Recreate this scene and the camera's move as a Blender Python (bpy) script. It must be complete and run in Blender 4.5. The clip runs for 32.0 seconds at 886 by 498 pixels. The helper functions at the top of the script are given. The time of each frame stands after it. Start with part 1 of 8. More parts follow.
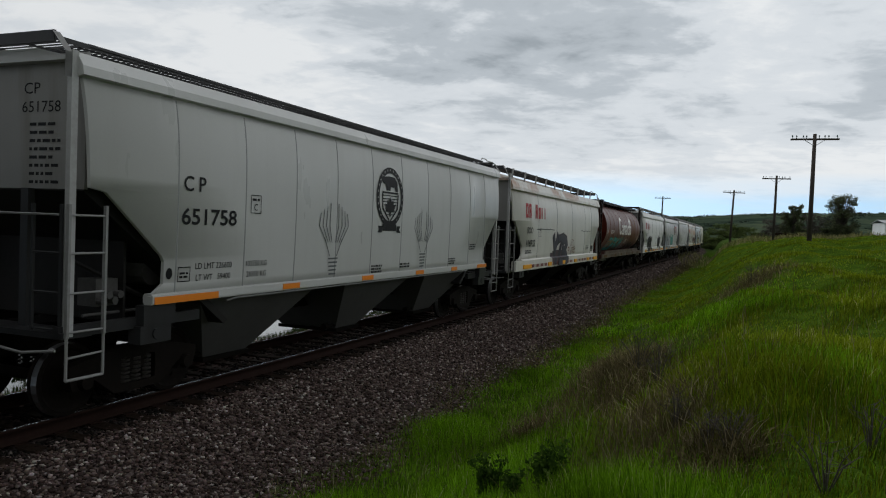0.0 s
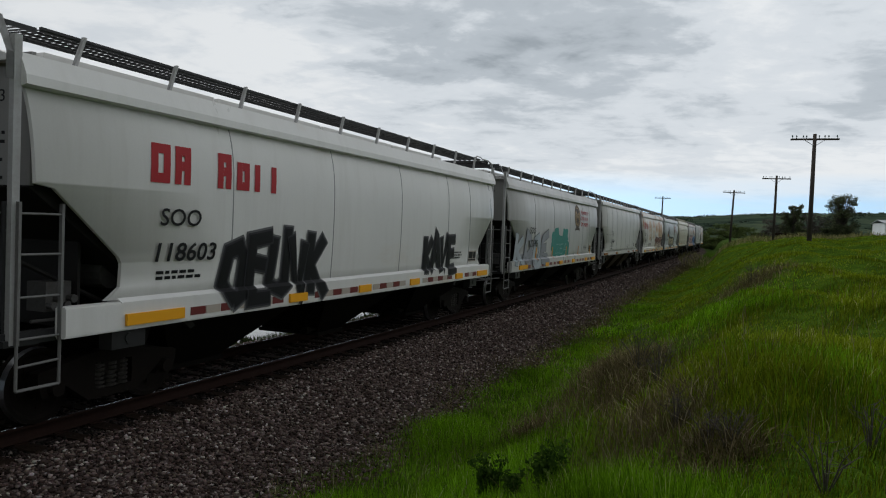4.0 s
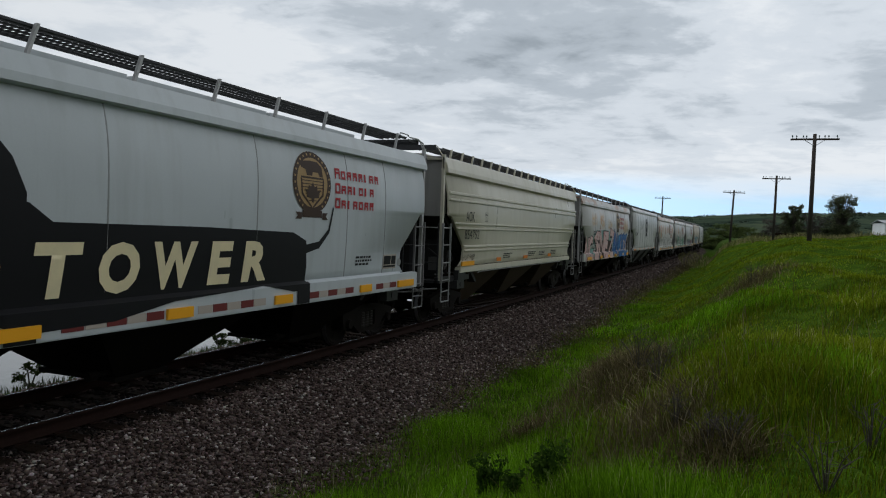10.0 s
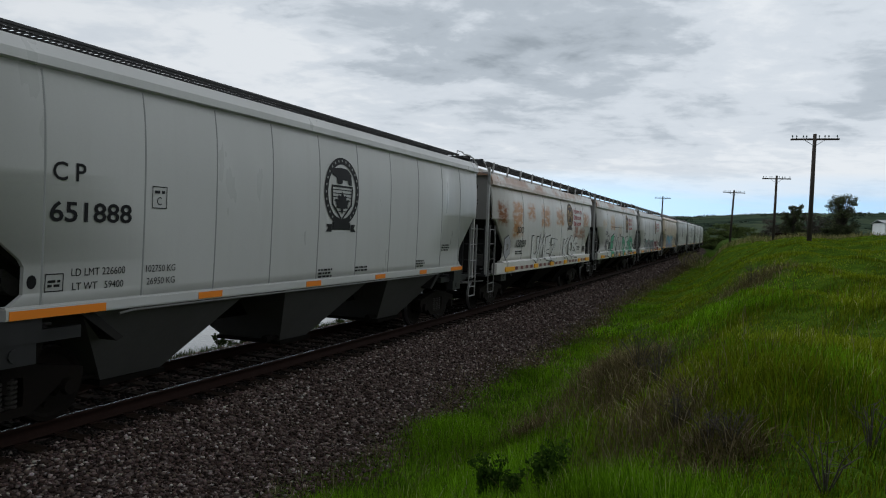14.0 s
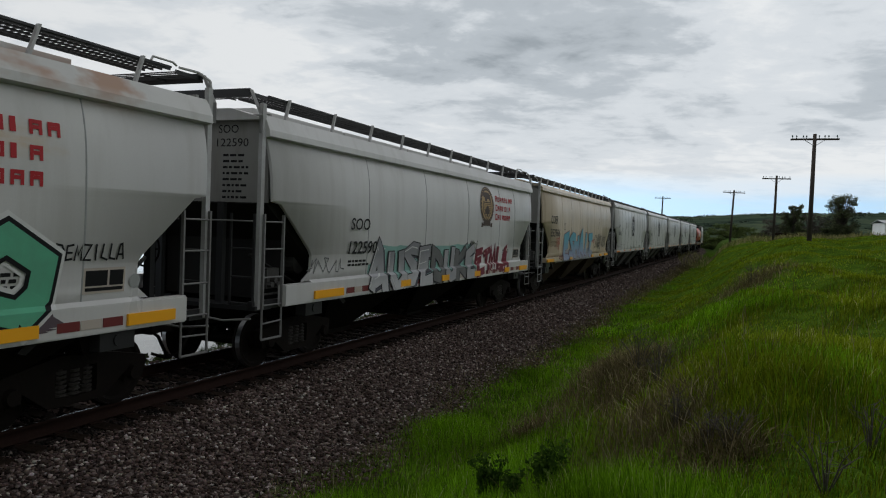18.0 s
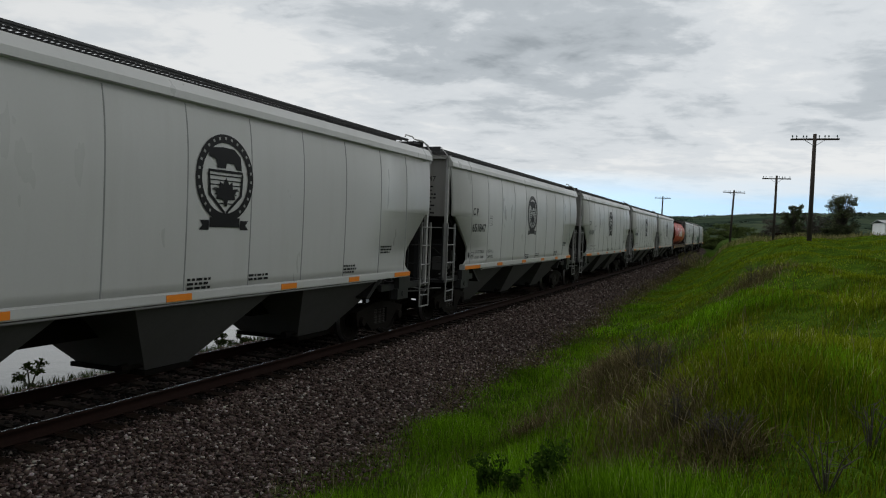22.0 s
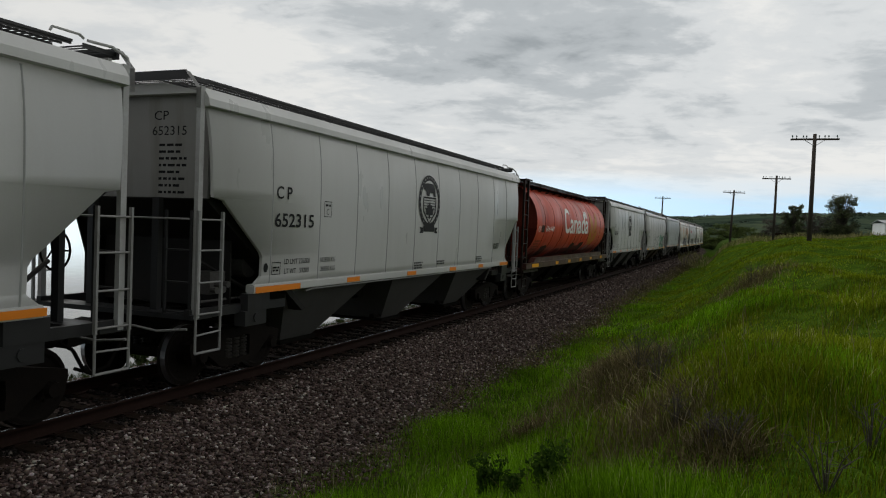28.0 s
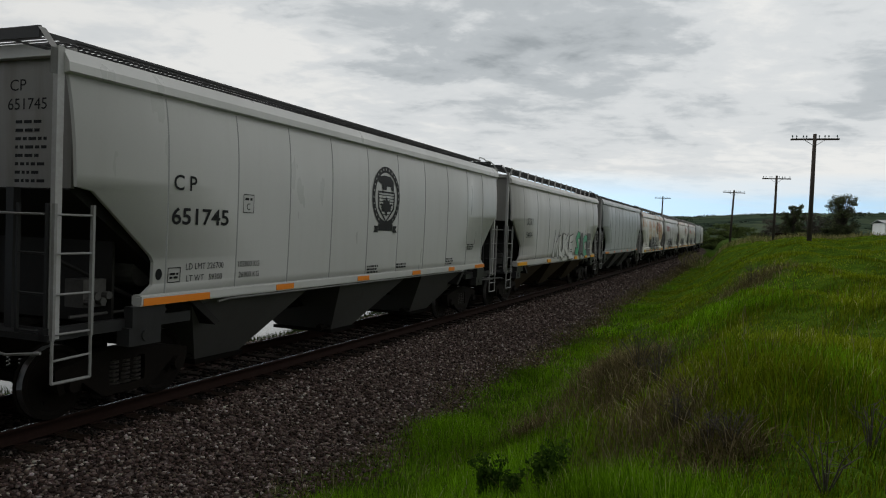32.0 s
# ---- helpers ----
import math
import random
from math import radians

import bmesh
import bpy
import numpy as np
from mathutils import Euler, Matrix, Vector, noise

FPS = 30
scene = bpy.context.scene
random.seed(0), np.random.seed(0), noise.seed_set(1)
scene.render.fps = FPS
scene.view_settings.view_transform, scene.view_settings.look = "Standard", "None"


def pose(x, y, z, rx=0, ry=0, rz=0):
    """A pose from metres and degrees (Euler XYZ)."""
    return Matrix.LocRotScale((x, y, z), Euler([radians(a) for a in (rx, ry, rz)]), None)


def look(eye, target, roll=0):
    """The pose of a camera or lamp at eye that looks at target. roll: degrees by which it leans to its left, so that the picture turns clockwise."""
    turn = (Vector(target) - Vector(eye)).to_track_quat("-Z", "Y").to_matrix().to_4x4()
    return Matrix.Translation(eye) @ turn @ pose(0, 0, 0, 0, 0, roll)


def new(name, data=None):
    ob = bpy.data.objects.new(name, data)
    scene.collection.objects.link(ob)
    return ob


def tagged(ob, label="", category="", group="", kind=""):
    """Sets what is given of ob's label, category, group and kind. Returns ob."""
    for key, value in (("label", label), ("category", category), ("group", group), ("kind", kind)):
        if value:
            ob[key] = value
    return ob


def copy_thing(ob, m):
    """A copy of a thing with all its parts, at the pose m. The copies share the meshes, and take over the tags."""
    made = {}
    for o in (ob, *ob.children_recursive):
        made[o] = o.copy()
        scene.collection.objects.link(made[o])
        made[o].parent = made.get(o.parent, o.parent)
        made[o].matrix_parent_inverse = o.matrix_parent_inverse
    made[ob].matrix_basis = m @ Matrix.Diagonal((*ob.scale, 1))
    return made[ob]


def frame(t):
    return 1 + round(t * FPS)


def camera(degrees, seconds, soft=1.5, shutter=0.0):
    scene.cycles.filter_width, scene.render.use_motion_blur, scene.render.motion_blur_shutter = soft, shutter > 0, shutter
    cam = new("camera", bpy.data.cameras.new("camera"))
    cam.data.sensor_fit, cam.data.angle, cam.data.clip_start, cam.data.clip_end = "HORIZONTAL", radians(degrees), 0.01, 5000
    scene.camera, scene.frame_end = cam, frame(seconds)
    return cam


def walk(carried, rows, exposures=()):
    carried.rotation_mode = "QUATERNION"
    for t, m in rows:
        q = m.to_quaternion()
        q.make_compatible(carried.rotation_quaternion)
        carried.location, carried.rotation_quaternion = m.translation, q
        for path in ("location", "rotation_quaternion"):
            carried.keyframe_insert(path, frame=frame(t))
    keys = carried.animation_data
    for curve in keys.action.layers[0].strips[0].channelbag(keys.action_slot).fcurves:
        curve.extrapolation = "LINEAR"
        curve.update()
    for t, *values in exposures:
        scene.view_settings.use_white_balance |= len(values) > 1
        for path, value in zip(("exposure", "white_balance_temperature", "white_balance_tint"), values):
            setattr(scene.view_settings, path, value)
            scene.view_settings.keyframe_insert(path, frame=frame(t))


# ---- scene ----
# The camera stands still beside the line, on a grassy bank.
EYE = Vector((8.491, 0.0, 2.521))
cam = camera(61.32, 32.0, soft=1.1)
VIEW = Matrix.Translation(EYE) @ Euler((radians(90 - 1.684), 0, 0.380)).to_matrix().to_4x4() @ pose(0, 0, 0, 0, 0, 2.137)
# the picture's white balance drifts cooler, then warmer again
walk(cam, [(0.0, VIEW), (32.0, VIEW)],
     [(0.0, 0.0, 6460, 10), (2.0, 0.0, 6550, 10), (6.0, 0.0, 6270, 10), (14.0, 0.0, 6250, 10), (18.0, 0.0, 6470, 10), (21.0, 0.0, 6520, 10), (24.0, 0.0, 6650, 10), (28.0, 0.0, 6760, 10), (32.0, 0.0, 6730, 10)])
F = 784 / math.tan(radians(61.32 / 2))


def place(x, y, depth):
    """The place at a depth along a line of sight."""
    return VIEW @ Vector(((x - 784) / F * depth, (441 - y) / F * depth, -depth))


# ---- light: a bright overcast sky with broken cloud, and a veiled sun beyond the train ----
SUN_ELEVATION, SUN_TURN = radians(52), radians(-62)
world = bpy.data.worlds.new("sky")
scene.world = world
world.use_nodes = True


def sky_world():
    nt = world.node_tree
    nt.nodes.clear()
    out = nt.nodes.new("ShaderNodeOutputWorld")
    bg = nt.nodes.new("ShaderNodeBackground")
    sky = nt.nodes.new("ShaderNodeTexSky")
    sky.sky_type = "NISHITA"
    sky.sun_disc = False
    sky.sun_elevation, sky.sun_rotation = SUN_ELEVATION, SUN_TURN
    sky.air_density, sky.dust_density, sky.ozone_density = 0.8, 1.5, 0.2
    coord = nt.nodes.new("ShaderNodeTexCoord")
    # the clear band shows the blue of the higher sky
    lift = nt.nodes.new("ShaderNodeVectorMath")
    lift.operation = "ADD"
    lift.inputs[1].default_value = (0.0, 0.0, 0.28)
    nt.links.new(coord.outputs["Generated"], lift.inputs[0])
    nt.links.new(lift.outputs[0], sky.inputs["Vector"])
    sep = nt.nodes.new("ShaderNodeSeparateXYZ")
    nt.links.new(coord.outputs["Generated"], sep.inputs[0])

    def math_node(op, a, b=None, clamp=False):
        n = nt.nodes.new("ShaderNodeMath")
        n.operation, n.use_clamp = op, clamp
        for i, v in enumerate((a, b)):
            if v is None:
                continue
            if isinstance(v, (int, float)):
                n.inputs[i].default_value = v
            else:
                nt.links.new(v, n.inputs[i])
        return n.outputs[0]

    # cloud layer: the direction meets a flat deck overhead, in strips that run across the line
    def along(v):
        n = nt.nodes.new("ShaderNodeVectorMath")
        n.operation = "DOT_PRODUCT"
        n.inputs[1].default_value = v
        nt.links.new(coord.outputs["Generated"], n.inputs[0])
        return n.outputs["Value"]

    across, ahead = along((0.93, 0.37, 0.0)), along((-0.37, 0.93, 0.0))
    up = math_node("ADD", math_node("MAXIMUM", sep.outputs[2], 0.0), 0.17)
    comb = nt.nodes.new("ShaderNodeCombineXYZ")
    nt.links.new(math_node("DIVIDE", across, up), comb.inputs[0])
    nt.links.new(math_node("DIVIDE", ahead, up), comb.inputs[1])

    def cloud_noise(scale, detail, rough, offset, stretch=(1, 1, 1), warp=0.0, turn=0.0):
        m = nt.nodes.new("ShaderNodeMapping")
        m.inputs["Location"].default_value = offset
        m.inputs["Scale"].default_value = stretch
        m.inputs["Rotation"].default_value = (0, 0, radians(turn))
        nt.links.new(comb.outputs[0], m.inputs[0])
        n = nt.nodes.new("ShaderNodeTexNoise")
        n.inputs["Scale"].default_value = scale
        n.inputs["Detail"].default_value = detail
        n.inputs["Roughness"].default_value = rough
        n.inputs["Distortion"].default_value = warp
        nt.links.new(m.outputs[0], n.inputs["Vector"])
        return n.outputs["Fac"]

    def ramp(fac, stops):
        r = nt.nodes.new("ShaderNodeValToRGB")
        r.color_ramp.interpolation = "EASE"
        while len(r.color_ramp.elements) < len(stops):
            r.color_ramp.elements.new(0.5)
        for e, (p, c) in zip(r.color_ramp.elements, stops):
            e.position, e.color = p, (*c, 1)
        nt.links.new(fac, r.inputs[0])
        return r.outputs[0]

    big = cloud_noise(0.9, 3.0, 0.5, (3.1, 1.7, 0.0), (0.9, 0.8, 1.0), 0.3, 20)
    mid = cloud_noise(3.2, 5.0, 0.58, (0.4, 2.2, 0.0), (0.85, 1.0, 1.0), 0.35, 24)
    fine = cloud_noise(11.0, 6.0, 0.6, (1.4, 0.2, 0.0), (0.8, 1.0, 1.0), 0.3, 18)
    mixf = math_node("ADD", math_node("MULTIPLY", big, 0.40), math_node("ADD", math_node("MULTIPLY", mid, 0.33), math_node("ADD", math_node("MULTIPLY", fine, 0.17), 0.055)))

    # heavier clouds: one high over the train, a smaller one beyond the poles, a grey shelf high to the left
    def heavy(a0, e0, wide, tall, depth):
        da = math_node("DIVIDE", math_node("SUBTRACT", across, a0), wide)
        de = math_node("DIVIDE", math_node("SUBTRACT", sep.outputs[2], math_node("ADD", math_node("MULTIPLY", math_node("SUBTRACT", across, a0), 0.10), e0)), tall)
        d = math_node("SQRT", math_node("ADD", math_node("MULTIPLY", da, da), math_node("MULTIPLY", de, de)))
        d = math_node("ADD", d, math_node("MULTIPLY", math_node("SUBTRACT", mid, 0.5), 1.5))
        front = math_node("MULTIPLY", math_node("GREATER_THAN", ahead, 0.0), math_node("SUBTRACT", 1.05, d, True))
        return math_node("MULTIPLY", front, depth)

    for cloud in ((0.06, 0.285, 0.30, 0.10, 0.19), (0.12, 0.215, 0.18, 0.05, 0.05), (0.53, 0.165, 0.13, 0.05, 0.10), (-0.42, 0.30, 0.26, 0.05, 0.09)):
        mixf = math_node("SUBTRACT", mixf, heavy(*cloud))
    colour = ramp(mixf, [(0.20, (0.27, 0.305, 0.335)), (0.37, (0.42, 0.46, 0.495)),
                         (0.475, (0.585, 0.62, 0.65)), (0.575, (0.70, 0.72, 0.73))])
    # a clear band low over the hills
    gap_noise = cloud_noise(1.0, 5.0, 0.6, (7.0, 0.0, 0.0), (0.25, 0.5, 1.0))
    low = math_node("SUBTRACT", 0.082, sep.outputs[2])
    clear = math_node("MULTIPLY", math_node("MULTIPLY", low, 28.0, True),
                      math_node("MULTIPLY", math_node("SUBTRACT", gap_noise, 0.30), 5.0, True), True)
    skyscale = nt.nodes.new("ShaderNodeVectorMath")
    skyscale.operation = "MULTIPLY"
    skyscale.inputs[1].default_value = (0.225, 0.235, 0.195)
    nt.links.new(sky.outputs[0], skyscale.inputs[0])
    mix = nt.nodes.new("ShaderNodeMix")
    mix.data_type = "RGBA"
    nt.links.new(clear, mix.inputs["Factor"])
    nt.links.new(colour, mix.inputs["A"])
    nt.links.new(skyscale.outputs[0], mix.inputs["B"])
    # the deck is brighter towards the veiled sun than behind the camera
    behind = math_node("MULTIPLY", math_node("MINIMUM", sep.outputs[1], 0.0), 0.22)
    glow = math_node("ADD", behind, math_node("ADD", math_node("ADD", math_node("MULTIPLY", sep.outputs[0], 0.05), math_node("MULTIPLY", sep.outputs[1], 0.17)), 0.985))
    lit = nt.nodes.new("ShaderNodeVectorMath")
    lit.operation = "SCALE"
    nt.links.new(mix.outputs["Result"], lit.inputs[0])
    nt.links.new(glow, lit.inputs["Scale"])
    nt.links.new(lit.outputs[0], bg.inputs[0])
    bg.inputs[1].default_value = 1.0
    nt.links.new(bg.outputs[0], out.inputs[0])


sky_world()
sun = new("sun", bpy.data.lights.new("sun", "SUN"))
sun.data.energy, sun.data.angle, sun.data.color = 0.9, radians(25), (1.0, 0.95, 0.88)
sun.matrix_world = look((-60, 75, 100), (0, 20, 0))
scene.view_settings.exposure = 0.0


# ---- materials ----
def shader(name, colour, rough=0.6, metal=0.0, grain=(6.0, 0.25), coarse=(0.9, 0.2), bump=0.1, tint=None, coat=0.0, specular=None):
    """A plain surface with fine grain and coarse blotches of a second tint."""
    m = bpy.data.materials.new(name)
    m.use_nodes = True
    nt = m.node_tree
    b = nt.nodes["Principled BSDF"]
    b.inputs["Roughness"].default_value, b.inputs["Metallic"].default_value = rough, metal
    if specular is not None:
        b.inputs["Specular IOR Level"].default_value = specular
    tint = tint or tuple(c * 0.55 for c in colour)
    tc = nt.nodes.new("ShaderNodeTexCoord")
    fine, big = nt.nodes.new("ShaderNodeTexNoise"), nt.nodes.new("ShaderNodeTexNoise")
    for n, s in ((fine, grain[0]), (big, coarse[0])):
        n.inputs["Scale"].default_value, n.inputs["Detail"].default_value = s, 5.0
        n.inputs["Roughness"].default_value = 0.62
        nt.links.new(tc.outputs["Object"], n.inputs["Vector"])
    mixes = []
    prev = None
    for n, amount in ((big, coarse[1]), (fine, grain[1])):
        r = nt.nodes.new("ShaderNodeMapRange")
        r.inputs["From Min"].default_value, r.inputs["From Max"].default_value = 0.36, 0.68
        r.inputs["To Max"].default_value = amount
        nt.links.new(n.outputs["Fac"], r.inputs["Value"])
        x = nt.nodes.new("ShaderNodeMix")
        x.data_type = "RGBA"
        nt.links.new(r.outputs[0], x.inputs["Factor"])
        if prev is None:
            x.inputs["A"].default_value = (*colour, 1)
        else:
            nt.links.new(prev, x.inputs["A"])
        x.inputs["B"].default_value = (*tint, 1)
        prev = x.outputs["Result"]
    nt.links.new(prev, b.inputs["Base Color"])
    if bump:
        bp = nt.nodes.new("ShaderNodeBump")
        bp.inputs["Strength"].default_value, bp.inputs["Distance"].default_value = bump, 0.02
        nt.links.new(fine.outputs["Fac"], bp.inputs["Height"])
        nt.links.new(bp.outputs[0], b.inputs["Normal"])
    if coat:
        b.inputs["Coat Weight"].default_value = coat
    return m


def car_paint(name, colour, dirt=0.25, rust=0.0, rust_low=0.56, rust_colour=(0.22, 0.075, 0.02), seed=0.0, rough=0.36, specular=0.6, bands=(), patches=()):
    """Weathered car paint: soft road film, streaks that run down, and rust blooms where given."""
    m = bpy.data.materials.new(name)
    m.use_nodes = True
    nt = m.node_tree
    b = nt.nodes["Principled BSDF"]
    b.inputs["Roughness"].default_value = rough
    b.inputs["Specular IOR Level"].default_value = specular
    tc = nt.nodes.new("ShaderNodeTexCoord")

    def noise_of(scale, stretch, detail=4.0, off=0.0):
        mp = nt.nodes.new("ShaderNodeMapping")
        mp.inputs["Scale"].default_value = stretch
        mp.inputs["Location"].default_value = (seed + off, seed * 1.7 + off, seed * 0.6)
        nt.links.new(tc.outputs["Object"], mp.inputs[0])
        n = nt.nodes.new("ShaderNodeTexNoise")
        n.inputs["Scale"].default_value, n.inputs["Detail"].default_value = scale, detail
        n.inputs["Roughness"].default_value = 0.6
        nt.links.new(mp.outputs[0], n.inputs["Vector"])
        return n.outputs["Fac"]

    def span(v, lo, hi, to):
        r = nt.nodes.new("ShaderNodeMapRange")
        r.inputs["From Min"].default_value, r.inputs["From Max"].default_value = lo, hi
        r.inputs["To Max"].default_value = to
        nt.links.new(v, r.inputs["Value"])
        return r.outputs[0]

    def blend(fac, a, colour_b):
        x = nt.nodes.new("ShaderNodeMix")
        x.data_type = "RGBA"
        nt.links.new(fac, x.inputs["Factor"])
        if isinstance(a, tuple):
            x.inputs["A"].default_value = (*a, 1)
        else:
            nt.links.new(a, x.inputs["A"])
        x.inputs["B"].default_value = (*colour_b, 1)
        return x.outputs["Result"]

    film = span(noise_of(0.55, (1, 0.6, 1)), 0.38, 0.70, dirt)
    streak = span(noise_of(3.2, (1.0, 1.0, 0.10), 6.0, 3.0), 0.50, 0.74, dirt * 1.2)
    grain = span(noise_of(38.0, (1, 1, 1), 2.0), 0.35, 0.75, 0.10)
    c = blend(film, colour, tuple(v * 0.62 for v in colour))
    c = blend(streak, c, (colour[0] * 0.50, colour[1] * 0.46, colour[2] * 0.40))
    c = blend(grain, c, tuple(v * 0.7 for v in colour))
    if rust:
        soft = span(noise_of(0.75, (1, 0.55, 1.1), 5.0, 9.0), rust_low, rust_low + 0.10, rust)
        pale = span(noise_of(0.6, (1, 0.45, 1.3), 4.0, 9.4), rust_low - 0.07, rust_low + 0.10, rust * 0.6)
        c = blend(pale, c, (0.42, 0.26, 0.10))
        c = blend(soft, c, rust_colour)
    # rust that blooms only along some levels of the side: lower and upper level, threshold, amount, stretch, colour
    if bands or patches:
        level = nt.nodes.new("ShaderNodeSeparateXYZ")
        nt.links.new(tc.outputs["Object"], level.inputs[0])

    def times(a, b_value):
        x = nt.nodes.new("ShaderNodeMath")
        x.operation = "MULTIPLY"
        nt.links.new(a, x.inputs[0])
        nt.links.new(b_value, x.inputs[1])
        return x.outputs[0]

    # single stains: from and to along the car and in height, amount, colour; ragged and streaky at the edges
    if patches:
        def shifted(v, n, by):
            a = nt.nodes.new("ShaderNodeMath")
            a.operation = "MULTIPLY_ADD"
            a.inputs[1].default_value = by
            nt.links.new(n, a.inputs[0])
            nt.links.new(v, a.inputs[2])
            return a.outputs[0]
        ragged_y = shifted(level.outputs[1], noise_of(1.6, (1, 1, 2.2), 6.0, 21.0), 0.9)
        ragged_z = shifted(level.outputs[2], noise_of(2.2, (1, 1.4, 1), 6.0, 27.0), 0.42)
        blotch = span(noise_of(3.0, (1, 0.7, 2.4), 6.0, 33.0), 0.30, 0.62, 1.0)
    for y0, y1, z0, z1, amount, tone in patches:
        f = blotch
        for v, lo, hi in ((ragged_y, y0 + 0.25, y0 + 0.60), (ragged_y, y1 + 0.65, y1 + 0.30), (ragged_z, z0 + 0.12, z0 + 0.30), (ragged_z, z1 + 0.34, z1 + 0.12)):
            f = times(f, span(v, lo, hi, 1.0))
        g = nt.nodes.new("ShaderNodeMath")
        g.operation, g.use_clamp = "MULTIPLY", True
        g.inputs[1].default_value = amount
        nt.links.new(f, g.inputs[0])
        c = blend(g.outputs[0], c, tone)
    for k, (z0, z1, low, amount, stretch, tone) in enumerate(bands):
        bloom = span(noise_of(0.8, stretch, 5.0, 9.0 + 3.7 * k), low, low + 0.09, amount)
        for lo, hi in ((z0 - 0.22, z0 + 0.12), (z1 + 0.22, z1 - 0.12)):
            edge = span(level.outputs[2], lo, hi, 1.0)
            bloom = times(bloom, edge)
        c = blend(bloom, c, tone)
    nt.links.new(c, b.inputs["Base Color"])
    rr = span(noise_of(1.3, (1, 1, 0.3), 4.0, 5.0), 0.3, 0.75, 0.30)
    add = nt.nodes.new("ShaderNodeMath")
    add.operation = "ADD"
    add.inputs[1].default_value = rough - 0.1
    nt.links.new(rr, add.inputs[0])
    nt.links.new(add.outputs[0], b.inputs["Roughness"])
    bp = nt.nodes.new("ShaderNodeBump")
    bp.inputs["Strength"].default_value, bp.inputs["Distance"].default_value = 0.25, 0.03
    nt.links.new(noise_of(1.1, (1, 1.0, 0.5), 2.0, 1.0), bp.inputs["Height"])
    nt.links.new(bp.outputs[0], b.inputs["Normal"])
    return m


def plain(name, colour, rough=0.6, metal=0.0):
    m = bpy.data.materials.new(name)
    m.use_nodes = True
    b = m.node_tree.nodes["Principled BSDF"]
    b.inputs["Base Color"].default_value = (*colour, 1)
    b.inputs["Roughness"].default_value, b.inputs["Metallic"].default_value = rough, metal
    b.inputs["Specular IOR Level"].default_value = 0.15
    return m


# near-black for slope sheets, gussets and bulkheads, whatever the body colour
M_BLACK = shader("end_sheet_black", (0.012, 0.012, 0.012), 0.6, specular=0.15, grain=(20, 0.3), coarse=(1.2, 0.5), tint=(0.024, 0.021, 0.018))
# underframe and truck colours hold the shade below the cars besides grime
M_UNDER = shader("shaded_grimy_underframe", (0.005, 0.0045, 0.004), 0.8, specular=0.03, grain=(14, 0.4), coarse=(1.5, 0.5), tint=(0.010, 0.0085, 0.007))
M_STEEL = shader("shaded_truck_steel", (0.006, 0.005, 0.0045), 0.75, 0.0, specular=0.06, grain=(18, 0.5), coarse=(2.0, 0.5), tint=(0.012, 0.009, 0.007))
M_GEAR = shader("brake_gear_grey", (0.085, 0.083, 0.080), 0.6, specular=0.3, grain=(20, 0.4), coarse=(2, 0.5), tint=(0.03, 0.026, 0.022))
M_SPRING = shader("spring_steel", (0.030, 0.026, 0.023), 0.6, specular=0.2, grain=(20, 0.4), coarse=(2, 0.4))
M_TREAD = shader("wheel_tread", (0.42, 0.42, 0.43), 0.42, 1.0, grain=(30, 0.3), coarse=(2, 0.2), bump=0.0)
M_LADDER = shader("ladder_grey", (0.24, 0.245, 0.245), 0.5, grain=(25, 0.3), coarse=(3, 0.5), tint=(0.12, 0.105, 0.09))
M_STRAP = shader("worn_strap_grey", (0.40, 0.405, 0.405), 0.5, grain=(25, 0.3), coarse=(3, 0.4), tint=(0.24, 0.22, 0.20))
M_RUNG = shader("sooty_ladder_grey", (0.15, 0.15, 0.148), 0.55, grain=(25, 0.3), coarse=(3, 0.5), tint=(0.07, 0.062, 0.055))
M_GRATE = shader("grating_steel", (0.035, 0.035, 0.037), 0.6, 0.2, grain=(25, 0.3), coarse=(2, 0.3))
M_ORANGE = plain("reflector_orange", (0.72, 0.22, 0.025), 0.35)
M_YELLOW = plain("reflector_yellow", (0.78, 0.36, 0.02), 0.35)
M_RED = plain("reflector_red", (0.14, 0.030, 0.028), 0.45)
M_WHITE = plain("reflector_white", (0.40, 0.35, 0.30), 0.5)
M_INK = plain("black_lettering", (0.008, 0.008, 0.009), 0.5)
M_CREAM = plain("white_lettering", (0.72, 0.70, 0.66), 0.5)
M_SCARLET = plain("red_lettering", (0.36, 0.025, 0.03), 0.5)
M_GOLD = plain("gold_paint", (0.37, 0.245, 0.11), 0.5)
M_BROWNINK = plain("dark_brown_paint", (0.05, 0.03, 0.02), 0.5)
M_RAIL = shader("rail_rust", (0.015, 0.0078, 0.0062), 0.8, 0.0, specular=0.05, grain=(20, 0.4), coarse=(2.5, 0.4), tint=(0.024, 0.013, 0.010))
M_RAILTOP = shader("rail_head_polished", (0.30, 0.30, 0.31), 0.14, 1.0, grain=(40, 0.2), coarse=(3, 0.15), bump=0.0)
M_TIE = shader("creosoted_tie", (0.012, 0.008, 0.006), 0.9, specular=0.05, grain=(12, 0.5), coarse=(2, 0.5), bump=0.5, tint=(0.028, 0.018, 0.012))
M_POLE = shader("weathered_pole_wood", (0.045, 0.034, 0.027), 0.85, grain=(30, 0.4), coarse=(1.5, 0.4), bump=0.3, tint=(0.02, 0.016, 0.013))
M_INSUL = shader("insulator_glass", (0.10, 0.14, 0.14), 0.15, bump=0.0)
M_SHED = shader("white_shed_siding", (0.74, 0.76, 0.78), 0.6, grain=(10, 0.1), coarse=(0.7, 0.2))
